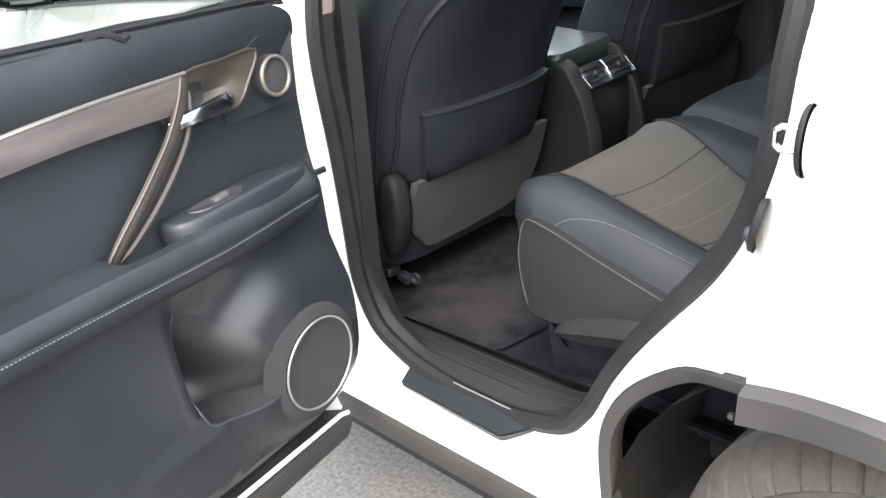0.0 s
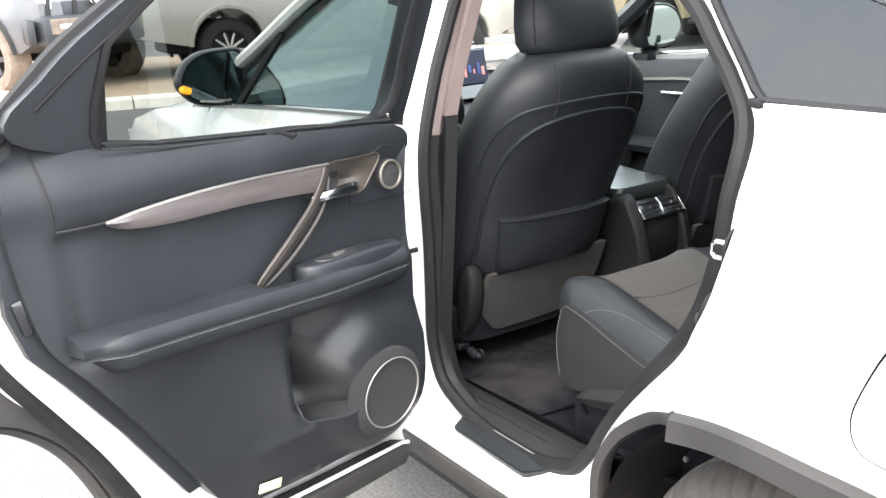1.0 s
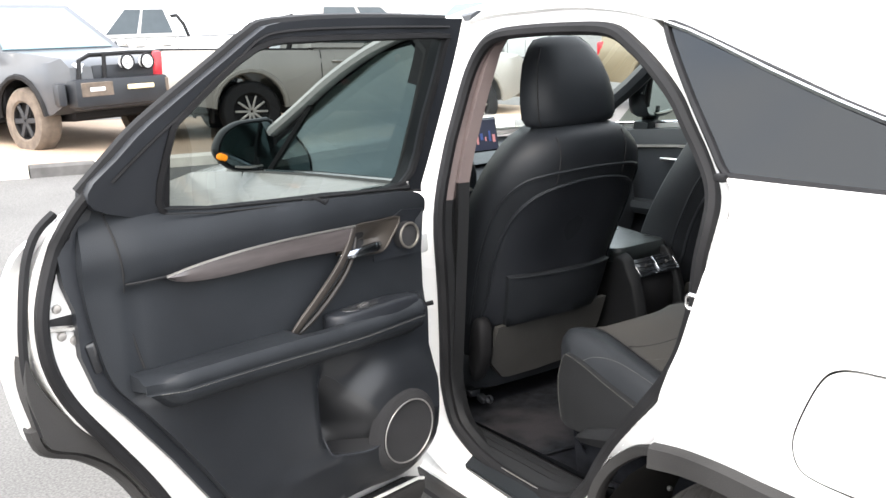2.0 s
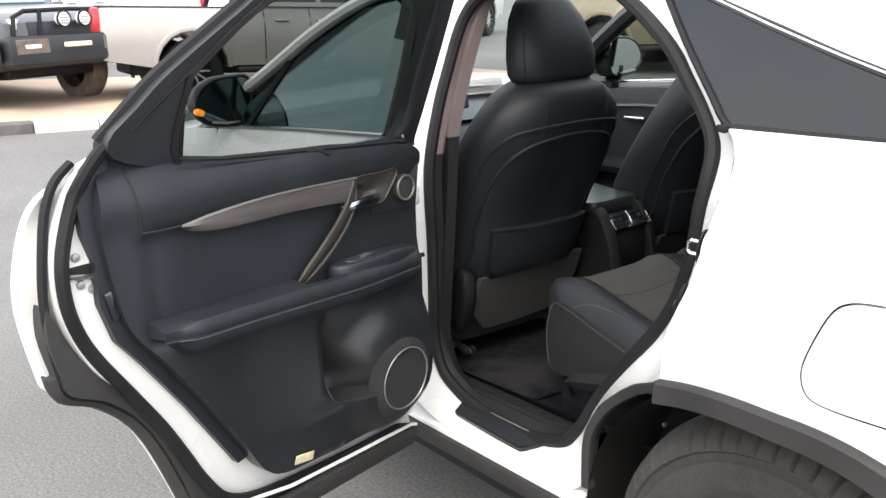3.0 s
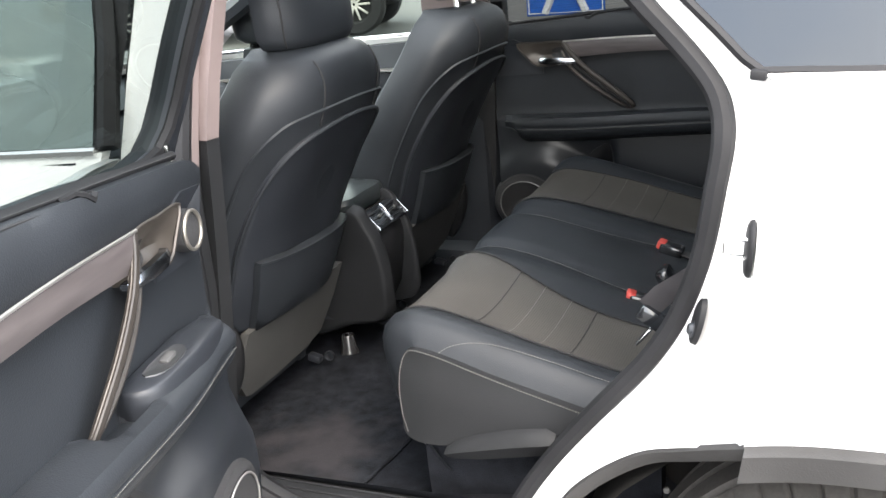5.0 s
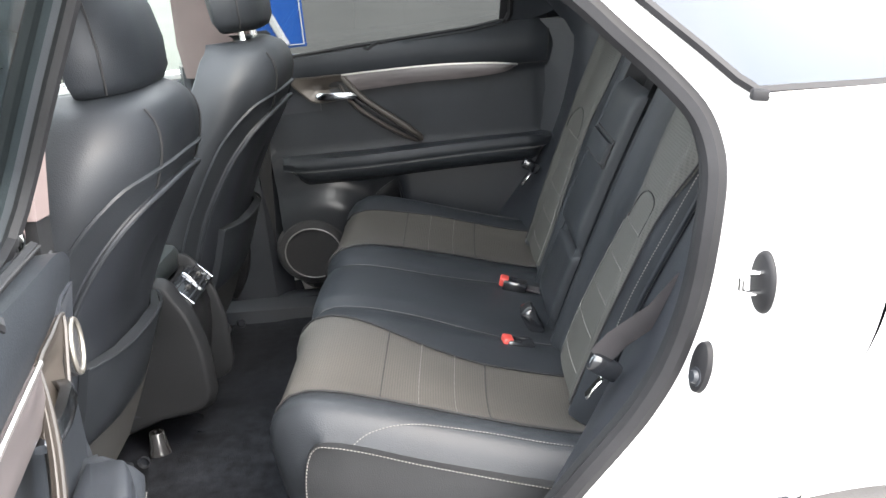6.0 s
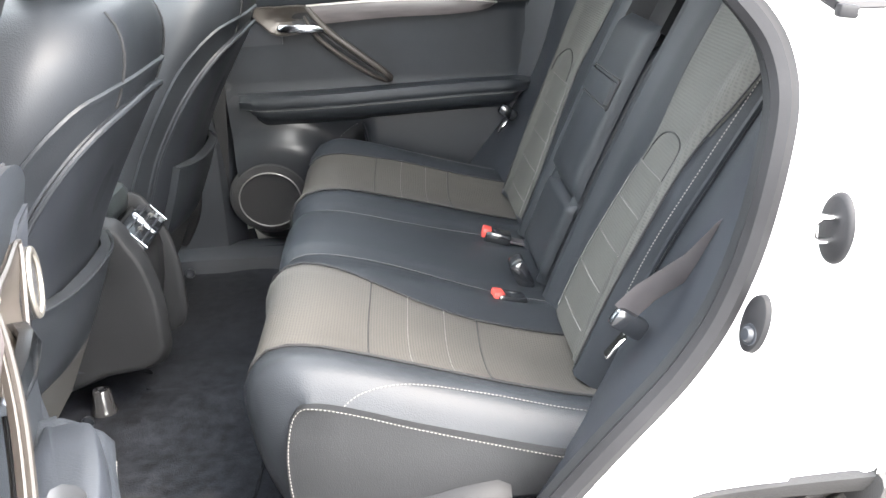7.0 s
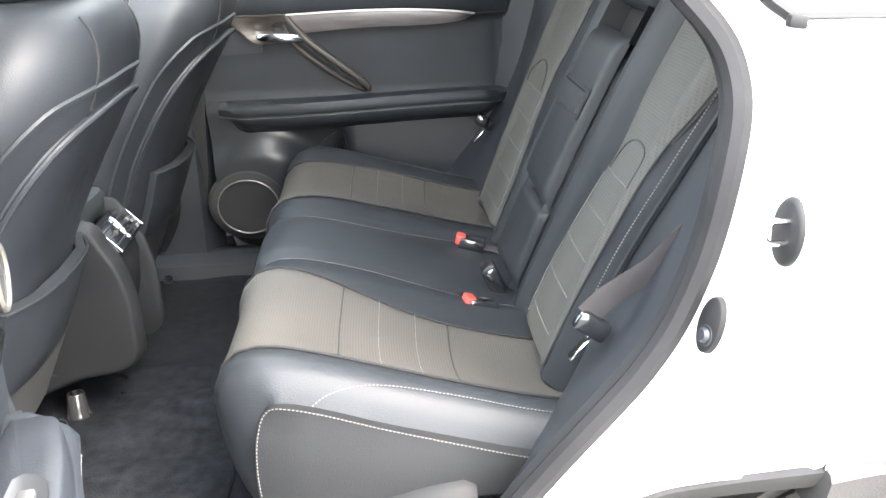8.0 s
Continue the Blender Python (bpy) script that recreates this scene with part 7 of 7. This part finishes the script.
        for xx in ((wb - 0.62, wb - 1.55, 0.92) if kind == "pickup" else (wb - 0.62, wb - 1.6, 0.75)):
            k("door_gap", tube([(xx, side * (bulge(z) - nose(xx) + 0.001), z) for z in (0.50, 0.7, 0.9, 1.05, 1.14)], 0.007, 5), SEAM)
        for xx in (wb - 1.38, 1.15 if kind == "pickup" else 0.95):
            k("door_handle", rbox(0.18, 0.035, 0.028, 0.010, 1, (xx, side * (bulge(1.0) + 0.015), 1.0)), SATIN if kind == "pickup" else CHROME)
        k("side_step", rbox(wb - 1.1, 0.16, 0.06, 0.02, 1, (wb / 2, side * (W - 0.02), 0.40)), HARD)
        for cx in (0.0, wb):
            k("arch_flare", tube([(x, side * (bulge(z) - nose(x)), z) for x, z in arch(cx)], 0.035, 6), RUBBER if dark_rims else paint)
            k("arch_liner", loft([[(x, side * (bulge(z) - 0.01), z), (x, side * 0.5, z)] for x, z in arch(cx)], closed=False), RUBBER)
        k("door_mirror", rbox(0.12, 0.20, 0.16, 0.04, 2, (wb - 0.58, side * (W + 0.10), 1.22)), paint if not dark_rims else CHROME)
        lamp_x = wb + 0.70
        k("head_lamp", rbox(0.34, 0.26, 0.14, 0.04, 2, (lamp_x, side * (W - 0.21), 0.93), m=pose(0, 0, 0, 0, 0, -side * 28)), LAMP)
        k("tail_lamp", rbox(0.12, 0.14, 0.36 if kind == "pickup" else 0.2, 0.03, 2, (top[-2][0] + 0.05, side * (W - 0.05), 0.96)), TAIL_RED)
        for cx in (0.0, wb):
            far_wheel(k, cx, side * (W + 0.005), side, r, tyre_mat, dark_rims)
        k("mud_flap", rbox(0.02, 0.24, 0.34, 0.006, 1, (-0.47, side * (W - 0.14), 0.42)), RUBBER)
    a, b, c, d = ring0[0].lerp(ring0[3], 0.06), ring0[0].lerp(ring0[3], 0.94), ring1[0].lerp(ring1[3], 0.90), ring1[0].lerp(ring1[3], 0.10)
    lift = Vector((0.006, 0, 0.004))
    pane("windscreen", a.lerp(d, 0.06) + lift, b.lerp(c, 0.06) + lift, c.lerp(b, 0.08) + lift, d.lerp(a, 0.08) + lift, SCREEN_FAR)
    k("grille", rbox(0.06, 1.1, 0.22, 0.03, 2, (wb + 0.87, 0, 0.86)), HARD)
    k("front_bumper", rbox(0.20, 1.62, 0.26, 0.06, 2, (wb + 0.86, 0, 0.60)), HARD if dark_rims else paint)
    k("rear_bumper", rbox(0.16, 1.66, 0.16, 0.04, 2, (top[-1][0] - 0.03, 0, 0.60)), SATIN if kind == "pickup" else paint)
    k("underbody", rbox(wb + 1.2, 1.2, 0.16, 0.03, 1, (wb / 2 - 0.1, 0, 0.42)), RUBBER)
    if kind == "pickup":
        k("bed_cover", rbox(1.9, 1.62, 0.05, 0.02, 1, (-0.15, 0, 1.14)), RUBBER)
        k("roll_bar", tube([(0.55, -0.72, 1.15), (0.62, -0.68, 1.40), (0.66, -0.5, 1.58), (0.66, 0.5, 1.58), (0.62, 0.68, 1.40), (0.55, 0.72, 1.15)], 0.035, 8), RUBBER)
    return root, k, wb


# slate pickup with a bull bar
fl, frw = Vector((-9.75, 0.80)), Vector((-10.48, 2.22))
axle = (fl + frw) / 2
hd = Vector((0.92, 0.39)).normalized()
rear = axle - hd * 3.08
m1 = pose(rear.x, rear.y, rise(axle.x, axle.y) + 0.03, 0, 0, math.degrees(math.atan2(hd.y, hd.x)))
t1, k1, wb = vehicle("pickup_truck", "dusty slate-grey pickup with a black bull bar", "pickup truck", m1, TRUCK_GREY, "pickup", MUD, True)
bar = k1("bull_bar", rbox(0.22, 1.72, 0.32, 0.05, 2, (wb + 0.88, 0, 0.66)), HARD, "black steel bull bar")
k1("bar_hoop", tube([(wb + 0.90, -0.74, 0.80), (wb + 0.88, -0.70, 1.02), (wb + 0.86, -0.55, 1.08), (wb + 0.90, 0.0, 1.09), (wb + 0.86, 0.55, 1.08), (wb + 0.88, 0.70, 1.02), (wb + 0.90, 0.74, 0.80)], 0.026, 8), RUBBER, parent=bar)
for y in (-0.42, 0.42):
    k1("bar_hoop", tube([(wb + 0.92, y, 0.80), (wb + 0.90, y * 0.9, 1.09)], 0.024, 8), RUBBER, parent=bar)
for y in (-0.14, 0.14):
    b = lathe([(0.0, 0.03), (0.075, 0.022), (0.080, 0.0), (0.07, -0.06), (0.0, -0.08)], 24)
    bmesh.ops.transform(b, matrix=Matrix.Translation((wb + 0.98, y, 0.98)) @ Matrix.Rotation(-math.pi / 2, 4, 'Z'), verts=b.verts)
    lamp = k1("spot_lamp", b, LAMP, "round pale spot lamp", parent=bar)
    k1("lamp_ring", tube([(wb + 0.995, y + 0.088 * math.cos(t), 0.98 + 0.088 * math.sin(t)) for t in np.linspace(0, 2 * math.pi, 24, endpoint=False)], 0.012, 6, True), RUBBER, parent=bar)
    for z in (-0.045, -0.015, 0.015, 0.045):
        k1("lamp_slat", rbox(0.01, 0.12, 0.006, 0.002, 1, (wb + 1.012, y, 0.98 + z)), HARD, parent=bar)
for s in (-1, 1):
    k1("bar_wing", rbox(0.50, 0.10, 0.26, 0.04, 2, (wb + 0.66, s * 0.86, 0.66), m=pose(0, 0, 0, 0, 0, s * 24)), HARD, parent=bar)
    k1("wing_lamp", rbox(0.02, 0.20, 0.045, 0.008, 1, (wb + 0.995, s * 0.58, 0.70)), LAMP, parent=bar)
    k1("wing_plate", rbox(0.02, 0.42, 0.16, 0.008, 1, (wb + 0.985, s * 0.58, 0.70)), RUST, parent=bar)
k1("light_bar", rbox(0.05, 0.36, 0.055, 0.008, 1, (wb + 1.0, 0.0, 0.70)), CREAM, "cream light bar", parent=bar)

# silver-bronze pickup standing along the kerb
ra, rb = Vector((-9.22, 3.22)), Vector((-8.70, 6.26))
hd2 = (rb - ra).normalized()
lft = Vector((-hd2.y, hd2.x))
ra_mid = ra + lft * 0.9
m2 = pose(ra_mid.x, ra_mid.y, 0.47, 0, 3.0, math.degrees(math.atan2(hd2.y, hd2.x)))
vehicle("pickup_truck", "silver-bronze double cab pickup parked along the kerb", "pickup truck", m2, BRONZE, "pickup", RUBBER)

# beige-gold estate beyond the far side
ga, gb = Vector((-4.55, 9.55)), Vector((-7.50, 8.65))
hg = (ga - gb).normalized()
gl = Vector((-hg.y, hg.x))
gm = gb + gl * 0.9
vehicle("estate_car", "beige-gold estate car parked across the lane", "car", pose(gm.x, gm.y, rise(-6, 9.2), 0, 0, math.degrees(math.atan2(hg.y, hg.x))), GOLD, "estate")
# pale vehicles further off
vehicle("pickup_truck", "white pickup parked far behind the other trucks", "pickup truck", pose(-17.5, 5.4, rise(-17, 5), 0, 0, -80), OFFWHITE, "pickup", RUBBER)
vehicle("estate_car", "pale car parked far behind the slate pickup", "car", pose(-17.6, 0.6, rise(-17, 1), 0, 0, 20), OFFWHITE, "estate")
vehicle("estate_car", "white car parked far down the row", "car", pose(-16.0, 12.5, rise(-16, 12), 0, 0, -60), OFFWHITE, "estate")

# blue crossing sign on a stand
sg = thing("road_sign", (-0.53, 4.7, rise(-0.5, 4.7)), "blue and white crossing sign on a short post", "sign")
SK = Kit(sg)
BLUE = mat("blue_sign_film", (0.02, 0.13, 0.55), rough=0.4, vary=0.06)
SIGNWHITE = mat("white_sign_film", (0.8, 0.8, 0.8), rough=0.4, vary=0.04)
SK("sign_board", rbox(0.50, 0.012, 0.55, 0.004, 1, (-0.53, 4.7, 1.185)), BLUE)
SK("sign_border", tube([(-0.53 + a * 0.235, 4.692, 1.185 + b * 0.26) for a, b in ((-1, -1), (1, -1), (1, 1), (-1, 1))], 0.006, 4, True), SIGNWHITE)
for a, b in (((-0.66, 0.925), (-0.545, 1.18)), ((-0.40, 0.925), (-0.515, 1.18)), ((-0.53, 1.16), (-0.53, 1.34)), ((-0.53, 1.33), (-0.62, 1.24)), ((-0.53, 1.33), (-0.44, 1.24))):
    SK("sign_stroke", tube([(a[0], 4.691, a[1]), (b[0], 4.691, b[1])], 0.024, 6, flat=1.0), SIGNWHITE)
SK("sign_post", tube([(-0.53, 4.73, rise(-0.5, 4.7) - 0.02), (-0.53, 4.73, 1.45)], 0.025, 10), SATIN)
SK("sign_foot", rbox(0.4, 0.4, 0.06, 0.02, 1, (-0.53, 4.72, rise(-0.5, 4.7) + 0.03)), KERB_BLACK)
